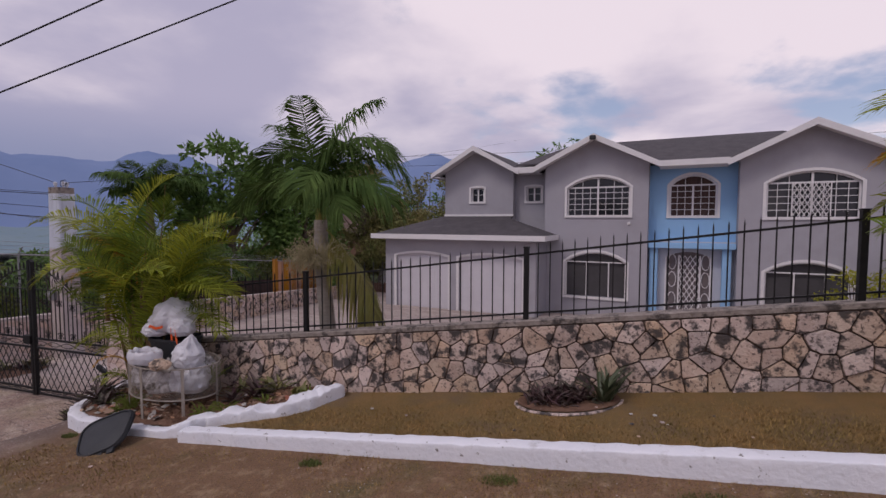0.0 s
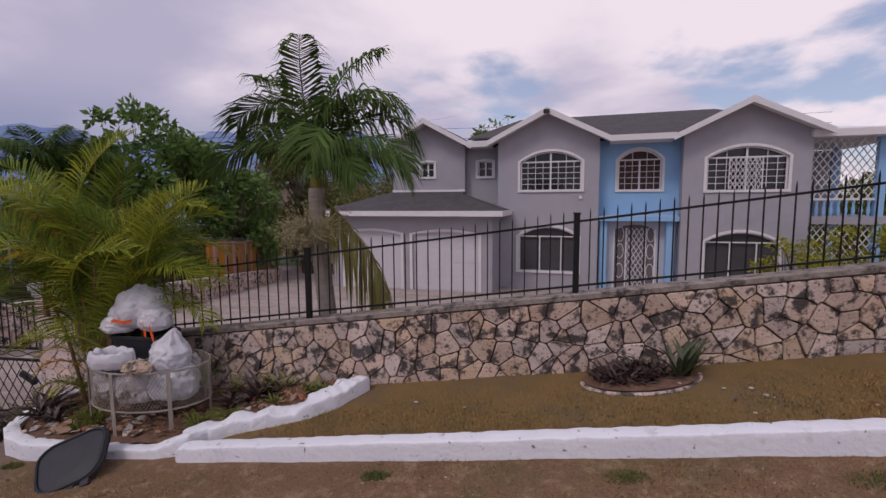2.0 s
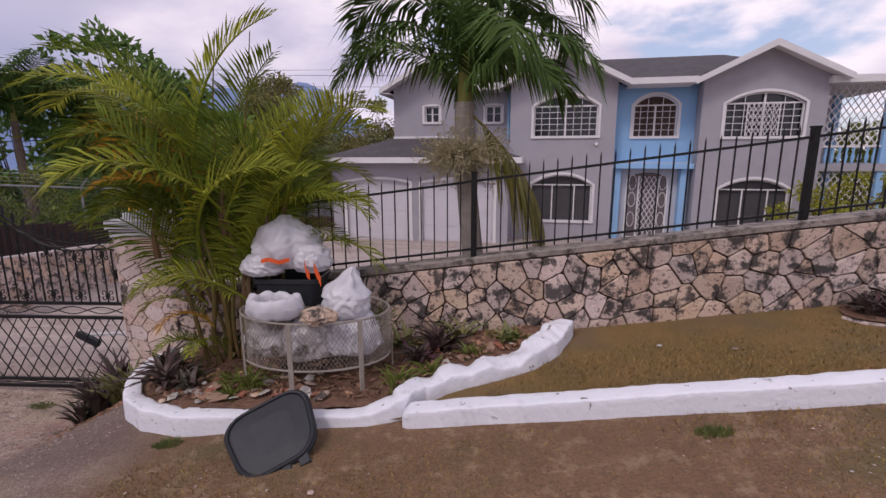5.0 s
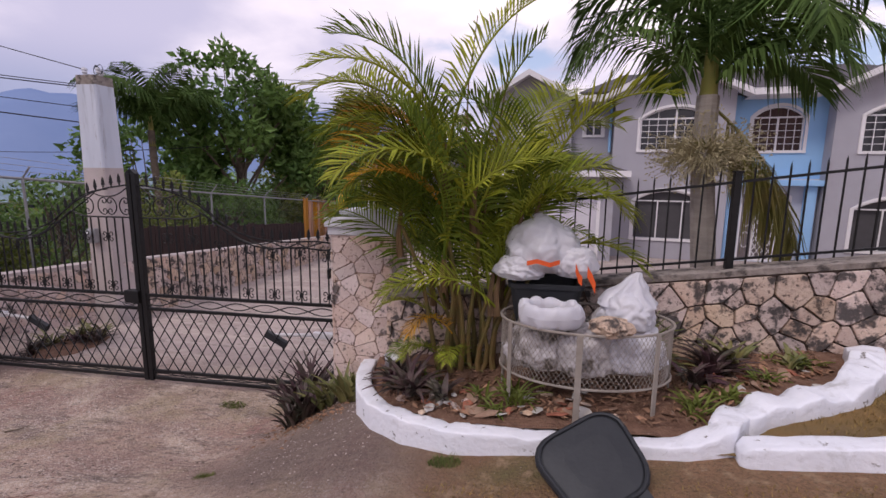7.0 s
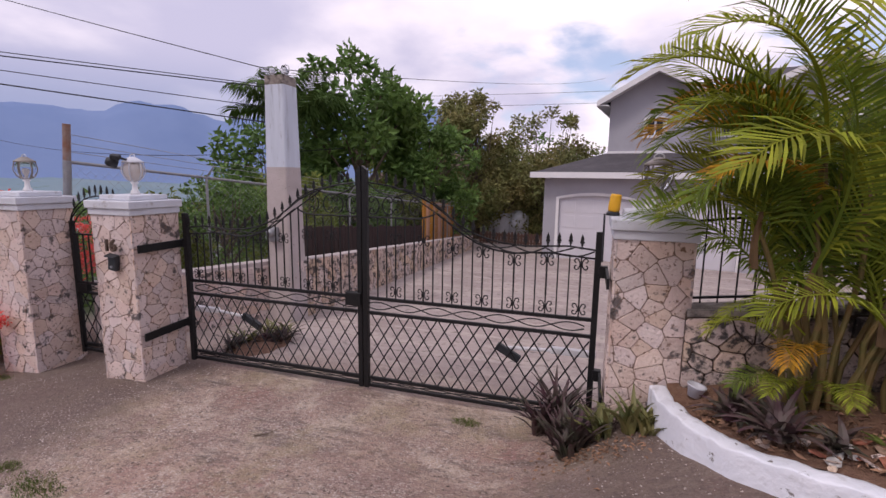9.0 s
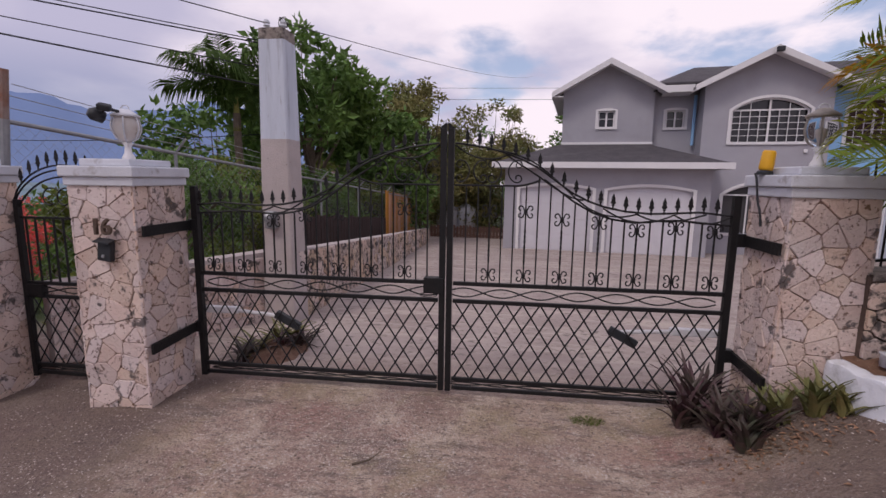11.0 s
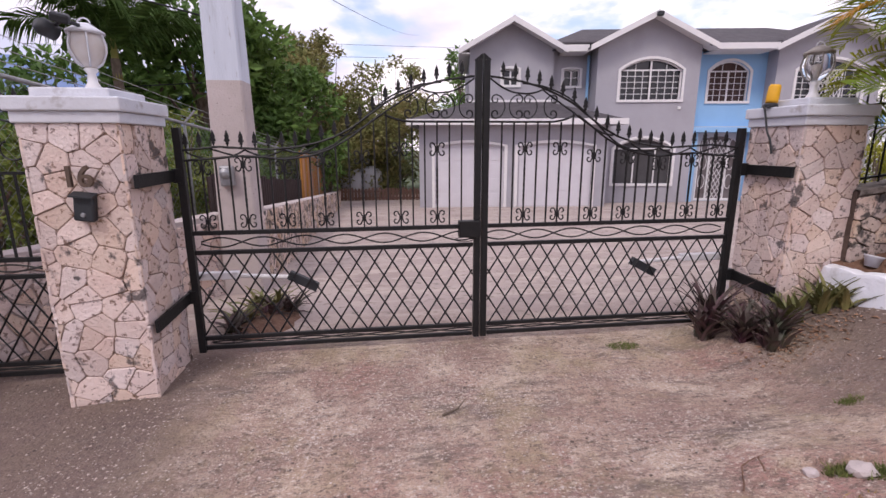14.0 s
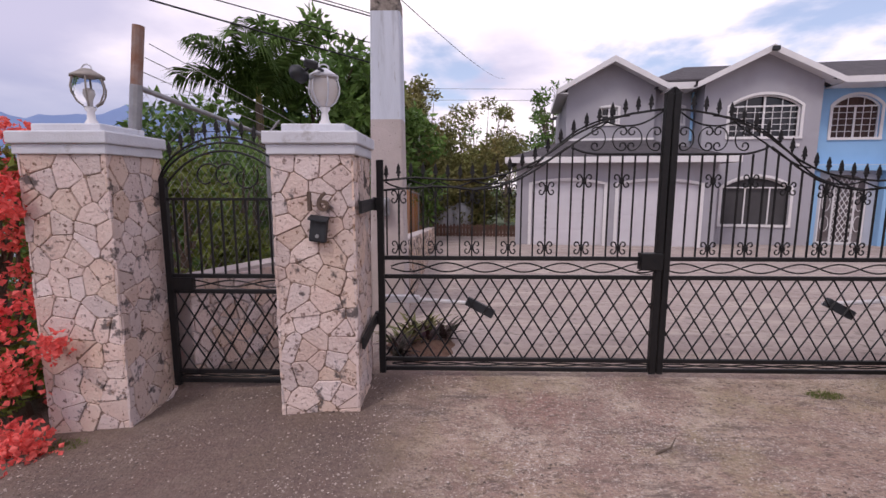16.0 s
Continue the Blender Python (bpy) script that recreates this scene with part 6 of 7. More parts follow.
tree(-12.9, 18.8, -2.7, 5.4, 1.8, 3800, 0.22, M_LEAF, 30, "leafy tree beside the yard end", 0.12)
tree(-10.2, 27.0, -3.0, 6.2, 2.2, 4200, 0.22, M_LEAF, 26, "dark green tree behind the yard", 0.15)
tree(-2.8, 37.2, -4.0, 11.9, 1.8, 2400, 0.34, M_LEAF, 27, "tall tree rising behind the roof", 0.3, spikes=3)
tree(-14.0, 20.5, -3.0, 5.6, 2.2, 5200, 0.24, M_LEAF_B, 28, "bushy tree beyond the chain-link fence", 0.12)
for k, (x, y, h, r) in enumerate(((-13.15, 6.6, 2.6, 0.75), (-13.3, 8.4, 2.9, 1.0), (-13.2, 10.6, 2.9, 1.1), (-12.9, 13.2, 2.7, 1.1), (-12.4, 15.9, 2.5, 1.0), (-15.0, 7.6, 2.8, 1.3), (-16.5, 10.5, 3.0, 1.7))):
    tree(x, y, -2.1 if k < 5 else -3.0, h, r, 4200, 0.13, M_LEAF_B if k % 2 == 0 else M_LEAF, 40 + k, "overgrown hedge bush against the chain-link fence", 0.08, "bush", 5, squash=1.2)
for k, (x, y, h, r) in enumerate(((-20, 19, 4.4, 3), (-24, 28, 5, 3.5), (-20, 36, 7, 4), (-13, 42, 7, 4), (-5, 46, 8, 4), (-26, 17, 3.4, 3.0), (12.5, 22, 4.2, 2.2), (14.5, 17.5, 3.6, 2.0))):
    tree(x, y, -4.2 if x < 0 else -2.2, h, r, 3000, 0.32, M_LEAF if k % 2 else M_LEAF_B, 60 + k, "leafy tree on the slope beyond the garden", 0.1, "tree", 4)
tree(8.6, 15.0, -2.0, 2.6, 1.1, 2600, 0.13, material("yellow-green shrub", (0.34, 0.32, 0.03), (0.24, 0.27, 0.03), 0.6, 2, island=0.3, trans=0.3), 71, "yellow-green croton shrub beside the house", 0.1, "bush", 4)
tree(6.6, 14.7, -2.0, 2.3, 0.9, 2200, 0.13, bpy.data.materials["yellow-green shrub"], 72, "yellow-green croton shrub beside the house", 0.1, "bush", 4)
# bougainvillea beside the far pillar
bg = tree(-13.5, 4.75, -1.75, 2.3, 0.55, 2200, 0.09, M_LEAF_B, 81, "bougainvillea covered with red-orange bracts", 0.1, "bougainvillea", 4)
rng = random.Random(8)
bl = []
for k in range(62):
    c = Vector((rng.uniform(-0.5, 0.52), rng.uniform(-0.55, 0.6), rng.uniform(0.15, 2.45)))
    if c.z < 1.0 and rng.random() < 0.4:
        c.x, c.y = rng.uniform(0.45, 0.72), rng.uniform(-0.62, -0.42)
    for _ in range(46):
        bl.append(c + Vector((rng.gauss(0, 0.06), rng.gauss(0, 0.06), rng.gauss(0, 0.05))))
for k in range(9):
    c = Vector((rng.uniform(0.1, 0.6), rng.uniform(0.55, 1.1), rng.uniform(1.1, 1.9)))
    for _ in range(40):
        bl.append(c + Vector((rng.gauss(0, 0.08), rng.gauss(0, 0.08), rng.gauss(0, 0.08))))
tagged(part("blossom", leaves(bl, 0.042, rng, 0.95, per=3), M_RED, bg), "clusters of red-orange papery bracts", kind="stuff")

# purple strap-leaf plants and agaves
for k, (x, y, n, ln, mat) in enumerate(((-6.74, 4.68, 40, 0.40, M_PURPLE), (-6.58, 4.48, 40, 0.38, M_PURPLE), (-6.62, 4.80, 32, 0.48, M_PURPLE), (-6.44, 4.34, 38, 0.34, M_PURPLE), (-6.28, 4.38, 24, 0.34, M_GREENSTRAP), (-6.10, 4.34, 24, 0.34, M_GREENSTRAP), (-5.99, 4.26, 16, 0.26, M_GREENSTRAP), (-6.53, 4.26, 30, 0.26, M_PURPLE))):
    strap_plant(x, y, front_z(x, y) - 0.01, n, ln, mat, 100 + k, "strap_leaf_plant", "spiky purple-green strap-leaf plant at the foot of the pillar", 0.022, 0.7, group="plants at the pillar")
for k, (x, y, z, n, ln, mat) in enumerate(((-5.42, 3.80, -0.52, 30, 0.34, M_PURPLE), (-5.58, 4.02, -0.55, 26, 0.30, M_PURPLE), (-5.2, 3.72, -0.5, 16, 0.2, M_PURPLE), (-5.15, 4.25, -0.5, 16, 0.34, M_GREENSTRAP), (-3.45, 4.1, -0.36, 34, 0.36, M_PURPLE), (-3.6, 3.95, -0.38, 20, 0.24, M_PURPLE), (-3.3, 4.22, -0.34, 20, 0.30, M_GREENSTRAP), (-2.95, 4.15, -0.28, 14, 0.16, M_GREENSTRAP), (-3.75, 4.2, -0.38, 16, 0.26, M_GREENSTRAP))):
    strap_plant(x, y, z, n, ln, mat, 120 + k, "strap_leaf_plant", "dark strap-leaf plant growing in the planter bed", group="plants in the planter")
for k in range(15):
    a = k * 2.4
    r = 0.055 * k ** 0.5
    x, y = -0.26 + 1.2 * r * math.cos(a), 4.0 + r * 0.75 * math.sin(a)
    strap_plant(x, y, lawn_z(x) - 0.01, 14, 0.19, M_PURPLE, 140 + k, "strap_leaf_plant", "low dark purple plant in a small lawn bed", 0.014, group="plants in the lawn bed")
strap_plant(0.12, 3.98, lawn_z(0.12) - 0.01, 26, 0.36, M_AGAVE, 170, "agave", "spiky green agave in a small lawn bed", 0.02, 0.6)
for k, (x, y) in enumerate(((-10.6, 5.75), (-10.4, 5.85), (-10.55, 6.1), (-10.25, 6.0), (-10.4, 6.2), (-10.62, 5.5))):
    strap_plant(x, y, yard_z(x, y) - 0.01, 26, 0.34, M_PURPLE if k % 2 else M_GREENSTRAP, 180 + k, "strap_leaf_plant", "dry purple-green plant in the bed inside the gate", group="plants inside the gate")

# turf blades on the lawn and the verge
def turf(name, n, area, z_of, mat, seed, label, lo, hi):
    rng = random.Random(seed)
    s = Shape()
    for _ in range(n):
        x, y = rng.uniform(*area[:2]), rng.uniform(*area[2:])
        if y < kerb_y(x) + 0.16 and area[3] > 3.1 or noise.noise((x * 0.9, y * 1.3, seed)) < rng.uniform(-0.6, 0.25):
            continue
        z = z_of(x, y)
        a = rng.uniform(0, math.pi)
        h, w = rng.uniform(lo, hi), rng.uniform(0.002, 0.005)
        dx, dy = math.cos(a) * w, math.sin(a) * w
        k = len(s.v)
        s.v += [Vector((x - dx, y - dy, z - 0.004)), Vector((x + dx, y + dy, z - 0.004)), Vector((x + rng.uniform(-1, 1) * h, y + rng.uniform(-1, 1) * h, z + h))]
        s.f.append([k, k + 1, k + 2])
    tagged(solid(name, s, mat, label, "grass"), kind="stuff")


M_TURF = material("dry grass blade", (0.33, 0.195, 0.072), (0.20, 0.155, 0.052), 0.9, 1.6, island=0.45)
M_TURF_G = material("green grass blade", (0.085, 0.12, 0.028), (0.14, 0.145, 0.04), 0.8, 3, island=0.35)
turf("lawn_grass", 52000, (-3.4, 3.4, 3.05, 4.45), lambda x, y: lawn_z(x) - 0.015, M_TURF, 3, "short dry yellow-brown turf on the lawn strip", 0.008, 0.026)
turf("shoulder_grass", 16000, (-7.9, -5.2, 1.2, 2.8), lambda x, y: front_z(x, y), M_TURF, 6, "short sparse dry turf on the drive shoulder", 0.006, 0.022)
turf("verge_grass", 52000, (-5.2, 2.5, 0.9, 3.1), lambda x, y: front_z(x, y), M_TURF, 5, "short dry sparse turf on the road verge", 0.006, 0.020)
for k, (x, y, r) in enumerate(((-2.0, 2.95, 0.07), (-0.55, 2.85, 0.09), (-7.42, 2.93, 0.06), (-7.31, 2.88, 0.07), (-6.76, 3.48, 0.055), (-6.55, 2.8, 0.12), (-6.9, 2.7, 0.15), (-10.07, 2.97, 0.17), (-9.85, 2.9, 0.15), (-10.45, 3.05, 0.10), (-8.6, 1.75, 0.2), (-9.15, 1.9, 0.25), (-3.68, 3.42, 0.1), (-5.1, 3.28, 0.07), (-7.4, 4.75, 0.10), (0.6, 2.75, 0.12), (-9.4, 1.6, 0.2), (-12.7, 4.25, 0.12))):
    rg = random.Random(300 + k)
    s = Shape()
    for _ in range(420):
        q, a = r * rg.random() ** 0.7, rg.uniform(0, 2 * math.pi)
        px, py = x + q * math.cos(a) * 1.4, y + q * math.sin(a) * 0.7
        b, h, w = rg.uniform(0, math.pi), rg.uniform(0.008, 0.032), rg.uniform(0.002, 0.005)
        z = ground_z(px, py) if not (px > -3.7 and py > 3.2) else lawn_z(px)
        n = len(s.v)
        s.v += [Vector((px - math.cos(b) * w, py - math.sin(b) * w, z - 0.005)), Vector((px + math.cos(b) * w, py + math.sin(b) * w, z - 0.005)), Vector((px + rg.uniform(-1, 1) * h, py + rg.uniform(-1, 1) * h, z + h))]
        s.f.append([n, n + 1, n + 2])
    tagged(solid("weed_tuft", s, M_TURF_G, "small green tuft of weeds on bare ground", "weed", "weed tufts"), kind="stuff")

# ---- rubbish basket, bags, tub, lid ----
def rounded(hx, hy, r, taper=0.0, n=5):
    out = []
    for cx, cy, a0 in ((hx - r, hy - r, 0), (-hx + r, hy - r, 90), (-hx + r, -hy + r, 180), (hx - r, -hy + r, 270)):
        for i in range(n + 1):
            a = radians(a0 + 90 * i / n)
            x, y = cx + r * math.cos(a), cy + r * math.sin(a)
            out.append((x * (1 - taper * y / hy), y))
    return out


BX, BY, BR = -4.31, 3.87, 0.52
basket = thing("rubbish_basket", "round wire-mesh rubbish basket on flat metal legs", "basket", pose(BX, 3.86, -0.46) @ Matrix.Diagonal((1, 0.66, 1, 1)))
for z in (0.52, 0.20):
    part("hoop", Shape().tube([(BR * math.cos(a / 18 * math.pi), BR * math.sin(a / 18 * math.pi), z) for a in range(37)], 0.008, 6), M_MESHW, basket)
for k in range(7):
    a = -2.6 + k * 0.9
    part("leg", Shape().bevel_box(-0.018, 0.018, -0.005, 0.005, -0.06, 0.52, 0.003, Matrix.Rotation(a + math.pi / 2, 4, "Z") @ Matrix.Translation((0, -BR - 0.012, 0))), M_MESHW, basket)
net = Shape()
rows, colsn = 15, 110
for i in range(colsn):
    for sg in (1, -1):
        pts = []
        for j in range(rows + 1):
            a = 2 * math.pi * (i + sg * 0.5 * (j % 2)) / colsn
            rr = BR * (1 + 0.02 * math.sin(5 * a)) - 0.008
            pts.append((rr * math.cos(a), rr * math.sin(a), 0.20 + 0.32 * j / rows))
        net.tube(pts, 0.0018, 3)
tagged(part("mesh", net, M_MESHW, basket), "expanded wire mesh", kind="stuff")


def sack(name, x, y, z, rx, ry, rz, mat, seed, label, crumple=0.16, tie=None, category="bag"):
    bm = bmesh.new()
    bmesh.ops.create_icosphere(bm, subdivisions=5, radius=1)
    for v in bm.verts:
        n = noise.fractal(v.co * 1.6 + Vector((seed, 0, 0)), 1.0, 2.0, 3)
        fold = abs(noise.noise(v.co * 3.4 + Vector((0, seed, 0)))) * 0.8
        crease = abs(noise.noise(v.co * 7.5 + Vector((seed, seed, 0)))) + 0.5 * abs(noise.noise(v.co * 15 + Vector((0, 0, seed))))
        k = 1 + crumple * (n + 0.9 * fold + 0.42 * crease - 0.35)
        v.co *= k
        if v.co.z < -0.55:
            v.co.z = -0.55 + (v.co.z + 0.55) * 0.25
        v.co = Vector((v.co.x * rx, v.co.y * ry, v.co.z * rz))
    s = Shape().add_bm(bm)
    t = thing(name, label, category, pose(x, y, z))
    part("film", s, mat, t, smooth=True)
    return t


big = sack("rubbish_bag", -4.58, 4.10, 0.44, 0.25, 0.22, 0.22, M_BAG, 1.0, "large stuffed white plastic rubbish bag with orange ties")
side_bag = sack("rubbish_bag", -4.37, 4.02, 0.37, 0.14, 0.13, 0.13, M_BAG, 2.0, "small white plastic rubbish bag on a black crate")
sack("rubbish_bag", -4.73, 4.0, 0.33, 0.16, 0.14, 0.10, M_BAG, 2.6, "small white plastic rubbish bag on a black crate")
neck_bag = sack("rubbish_bag", -4.08, 3.82, 0.12, 0.17, 0.16, 0.15, M_BAG, 3.0, "half-clear knotted rubbish bag resting on the basket")
neck = Shape()
for i in range(11):
    for q in range(24):
        f, a = i / 10, 2 * math.pi * q / 24
        r = (0.16 * (1 - f) + 0.010) * (1 + 0.30 * f ** 0.3 * math.cos(7 * a + 3 * f) + 0.1 * noise.noise((a * 2, f * 3, 0)))
        neck.v.append(Vector((r * math.cos(a) + 0.06 * f ** 2 + 0.02 * noise.noise((f * 4, a, 5)), r * math.sin(a) * 0.8, 0.05 + 0.20 * f)))
for i in range(10):
    for q in range(24):
        neck.f.append([i * 24 + q, i * 24 + (q + 1) % 24, (i + 1) * 24 + (q + 1) % 24, (i + 1) * 24 + q])
part("neck", neck, M_BAG, neck_bag, "gathered twisted neck", smooth=True)
for k, (x, y, z, r, mt) in enumerate(((-4.60, 3.82, -0.13, 0.19, M_BAG2), (-4.33, 3.76, -0.13, 0.19, M_BAG2), (-4.05, 3.82, -0.11, 0.2, M_BAG), (-4.12, 4.02, -0.08, 0.17, M_BAG2), (-4.45, 4.02, -0.10, 0.17, M_BAG2))):
    sack("rubbish_bag", x, y, z, r, r * 0.95, r * 0.95, mt, 5.0 + k, "crumpled pale rubbish bag packed inside the wire basket", 0.2)
strap_plant(-3.95, 3.98, -0.2, 46, 0.30, M_LEAF_B, 190, "weed_clump", "green weeds growing up through the wire basket", 0.008, 0.7, "weed")
strap_plant(-4.72, 3.66, -0.45, 30, 0.22, M_LEAF_B, 191, "weed_clump", "green weeds growing beside the wire basket", 0.008, 0.9, "weed")
tub = thing("black_tub", "black plastic crate heaped with rubbish bags", "tub", pose(-4.55, 4.10, -0.03) @ Matrix.Diagonal((0.87, 0.87, 0.95, 1)))
shell = Shape()
TUB = ((0.80, 0.0), (0.82, 0.02), (0.98, 0.25), (1.04, 0.255), (1.05, 0.285), (1.0, 0.29), (0.95, 0.27), (0.80, 0.05))
for f, z in TUB:
    shell.v += [Vector((x * f, y * f, z)) for x, y in rounded(0.27, 0.20, 0.06)]
n = len(shell.v) // len(TUB)
for r in range(len(TUB) - 1):
    shell.f += [[r * n + i, r * n + (i + 1) % n, (r + 1) * n + (i + 1) % n, (r + 1) * n + i] for i in range(n)]
shell.f += [list(range(n))[::-1], [(len(TUB) - 1) * n + i for i in range(n)]]
part("shell", shell, M_BLACK, tub)
ring = thing("open_bag", "open white carrier bag with a rolled rim", "bag", pose(-4.53, 3.69, 0.055) @ Matrix.Scale(0.9, 4))
s = Shape()
for i in range(65):
    a = 2 * math.pi * i / 64
    ca, sa = math.cos(a), math.sin(a)
    for j in range(17):
        b = 2 * math.pi * j / 16
        fold = 0.016 * noise.noise((ca * 3, sa * 3, math.sin(b) * 1.2)) + 0.007 * noise.noise((ca * 9, sa * 9, b * 1.5))
        w = 0.042 + fold
        rr = 0.15 + w * math.cos(b) * 0.85
        s.v.append(Vector((rr * ca * 1.15, rr * sa * 0.85, 0.075 + (0.075 + fold) * math.sin(b) + 0.022 * noise.noise((ca * 2.5, sa * 2.5, 1)))))
for i in range(64):
    for j in range(16):
        q = i * 17 + j
        s.f.append([q, q + 17, q + 18, q + 1])
part("rim", s, M_BAG, ring, smooth=True)
part("contents", Shape().lathe([(0.13, 0.02), (0.09, 0.06), (0.0, 0.07)], steps=12), M_BAG2, ring)
part("orange_wrapper", Shape().bevel_box(0.02, 0.10, -0.03, 0.03, 0.075, 0.11, 0.01, Matrix.Rotation(0.5, 4, "Y")), M_ORANGE, ring, "orange wrapper")


def ribbon(bag, x, y, z, pts, w):
    s = Shape()
    for a, b in zip(pts, pts[1:]):
        a, b = Vector(a), Vector(b)
        s.prism([a + Vector((0, 0, -w)), b + Vector((0, 0, -w)), b + Vector((0, 0, w)), a + Vector((0, 0, w))], (0, 0.006, 0))
    part("tie", s, M_ORANGE, bag, "flat orange plastic tie", m=Matrix.Translation(Vector((x, y, z)) - bag.location))


ribbon(big, -4.68, 3.865, 0.39, [(0, 0, 0), (0.06, -0.03, 0.02), (0.14, -0.03, 0.0), (0.2, 0, 0.015)], 0.014)
ribbon(side_bag, -4.34, 3.88, 0.31, [(-0.04, 0, 0.06), (-0.02, -0.02, 0.0), (0.0, -0.02, -0.02)], 0.03)
ribbon(side_bag, -4.28, 3.87, 0.27, [(-0.03, 0, 0.08), (0.0, -0.02, 0.03), (0.02, -0.02, -0.02)], 0.035)
bm = bmesh.new()
bmesh.ops.create_icosphere(bm, subdivisions=3, radius=1)
for v in bm.verts:
    v.co *= 1 + 0.25 * noise.noise(v.co * 2.5)
    v.co = Vector((v.co.x * 0.12, v.co.y * 0.085, v.co.z * 0.06))
rock = solid("rock", Shape().add_bm(bm), M_STONE, "rough tan limestone block on the basket rim", "rock")
rock.location = (-4.2, 3.58, 0.095)
# fallen bin lid leaning on the kerb
lid = thing("bin_lid", "black plastic wheelie-bin lid leaning against the white kerb", "lid", Matrix.Translation((-4.335, 3.105, -0.452)) @ Matrix.Rotation(radians(-4), 4, "Z") @ Matrix.Rotation(radians(36), 4, "X") @ Matrix.Rotation(radians(36), 4, "Z"))


outline = rounded(0.24, 0.215, 0.135, -0.12)
bm = bmesh.new()
rings = []
for k, z in ((1.0, 0.0), (1.0, 0.025), (0.97, 0.034), (0.91, 0.030), (0.86, 0.036), (0.5, 0.046)):
    rings.append([bm.verts.new((x * k, y * k, z)) for x, y in outline])
for r0, r1 in zip(rings, rings[1:]):
    for i in range(len(outline)):
        bm.faces.new((r0[i], r0[(i + 1) % len(outline)], r1[(i + 1) % len(outline)], r1[i]))
bm.faces.new(rings[-1])
bm.faces.new(rings[0][::-1])
part("panel", Shape().add_bm(bm), M_BLACK, lid, smooth=False)
rim_pts = [(x * 0.93, y * 0.93, 0.038) for x, y in outline + outline[:1]]
part("rim_bead", Shape().tube(rim_pts, 0.009, 6), M_BLACK, lid)
for x in (-0.05, 0.05):
    part("hinge_lug", Shape().bevel_box(x - 0.03 + 0.06, x + 0.03 + 0.06, -0.255, -0.19, 0.0, 0.03, 0.006), M_BLACK, lid)

# litter, flat stones and dead leaves in the planter
rng = random.Random(31)
M_LITTER = [material("brick red", (0.36, 0.13, 0.08), (0.28, 0.11, 0.07), 0.9, 14), material("pale litter", (0.55, 0.53, 0.50), (0.42, 0.38, 0.34), 0.8, 20), material("brown slate", (0.26, 0.15, 0.10), (0.36, 0.25, 0.18), 0.9, 14), M_STONE]
for k in range(80):
    x = rng.uniform(-5.5, -4.15) if k < 66 else rng.uniform(-3.6, -2.9)
    y = rng.uniform(3.52, 3.85) if k < 66 else rng.uniform(3.8, 4.2)
    if k < 66 and x < -5.3:
        y += 0.25
    w, d, h = rng.uniform(0.02, 0.09), rng.uniform(0.015, 0.05), rng.uniform(0.004, 0.015)
    bm = bmesh.new()
    bmesh.ops.create_icosphere(bm, subdivisions=1, radius=1)
    for v in bm.verts:
        v.co = Vector((v.co.x * w * rng.uniform(0.7, 1.2), v.co.y * d * rng.uniform(0.7, 1.2), v.co.z * h))
    o = solid("litter_fragment", Shape().add_bm(bm, pose(0, 0, 0, rng.uniform(-25, 25), rng.uniform(-25, 25), rng.uniform(0, 180))), rng.choice(M_LITTER), "flat broken fragment lying in the planter soil", "litter", "litter in the planter")
    o.location = (x, y, curve_at([(-6, -0.66), (-5.4, -0.56), (-5.0, -0.50), (-3.9, -0.42), (-3.3, -0.34), (-2.4, -0.22)], x) + 0.025 + 0.05 * noise.noise((x * 3, y * 3, 8)))
for k in range(40):
    x, y = rng.uniform(-4.5, 2.0), rng.uniform(1.6, 2.85)
    if k > 26:
        x, y = rng.uniform(-2.3, 1.2), rng.uniform(3.25, 3.9)
    w = rng.uniform(0.008, 0.022)
    bm = bmesh.new()
    bmesh.ops.create_icosphere(bm, subdivisions=1, radius=1)
    for v in bm.verts:
        v.co = Vector((v.co.x * w, v.co.y * w * rng.uniform(0.5, 1), v.co.z * w * 0.4))
    o = solid("pebble", Shape().add_bm(bm), rng.choice(M_LITTER[1::2]), "small pale pebble lying in dry grass", "pebble", "pebbles on the verge")
    o.location = (x, y, (lawn_z(x) if y > 3.1 else front_z(x, y)) + 0.008)
cup = solid("plastic_tub", Shape().lathe([(0.04, 0), (0.055, 0.07), (0.062, 0.075), (0.062, 0.085), (0.05, 0.08), (0.035, 0.01), (0.0, 0.01)], pose(0, 0, 0, 0, 12, 0), 16), M_BAG, "small white plastic food tub standing on the planter kerb", "tub", smooth=True)
cup.location = (-5.72, 4.36, -0.585)

def planter_z(x, y):
    return curve_at([(-6, -0.66), (-5.4, -0.56), (-5.0, -0.50), (-3.9, -0.42), (-3.3, -0.34), (-2.4, -0.22)], x) + 0.05 * noise.noise((x * 3, y * 3, 8)) + 0.02


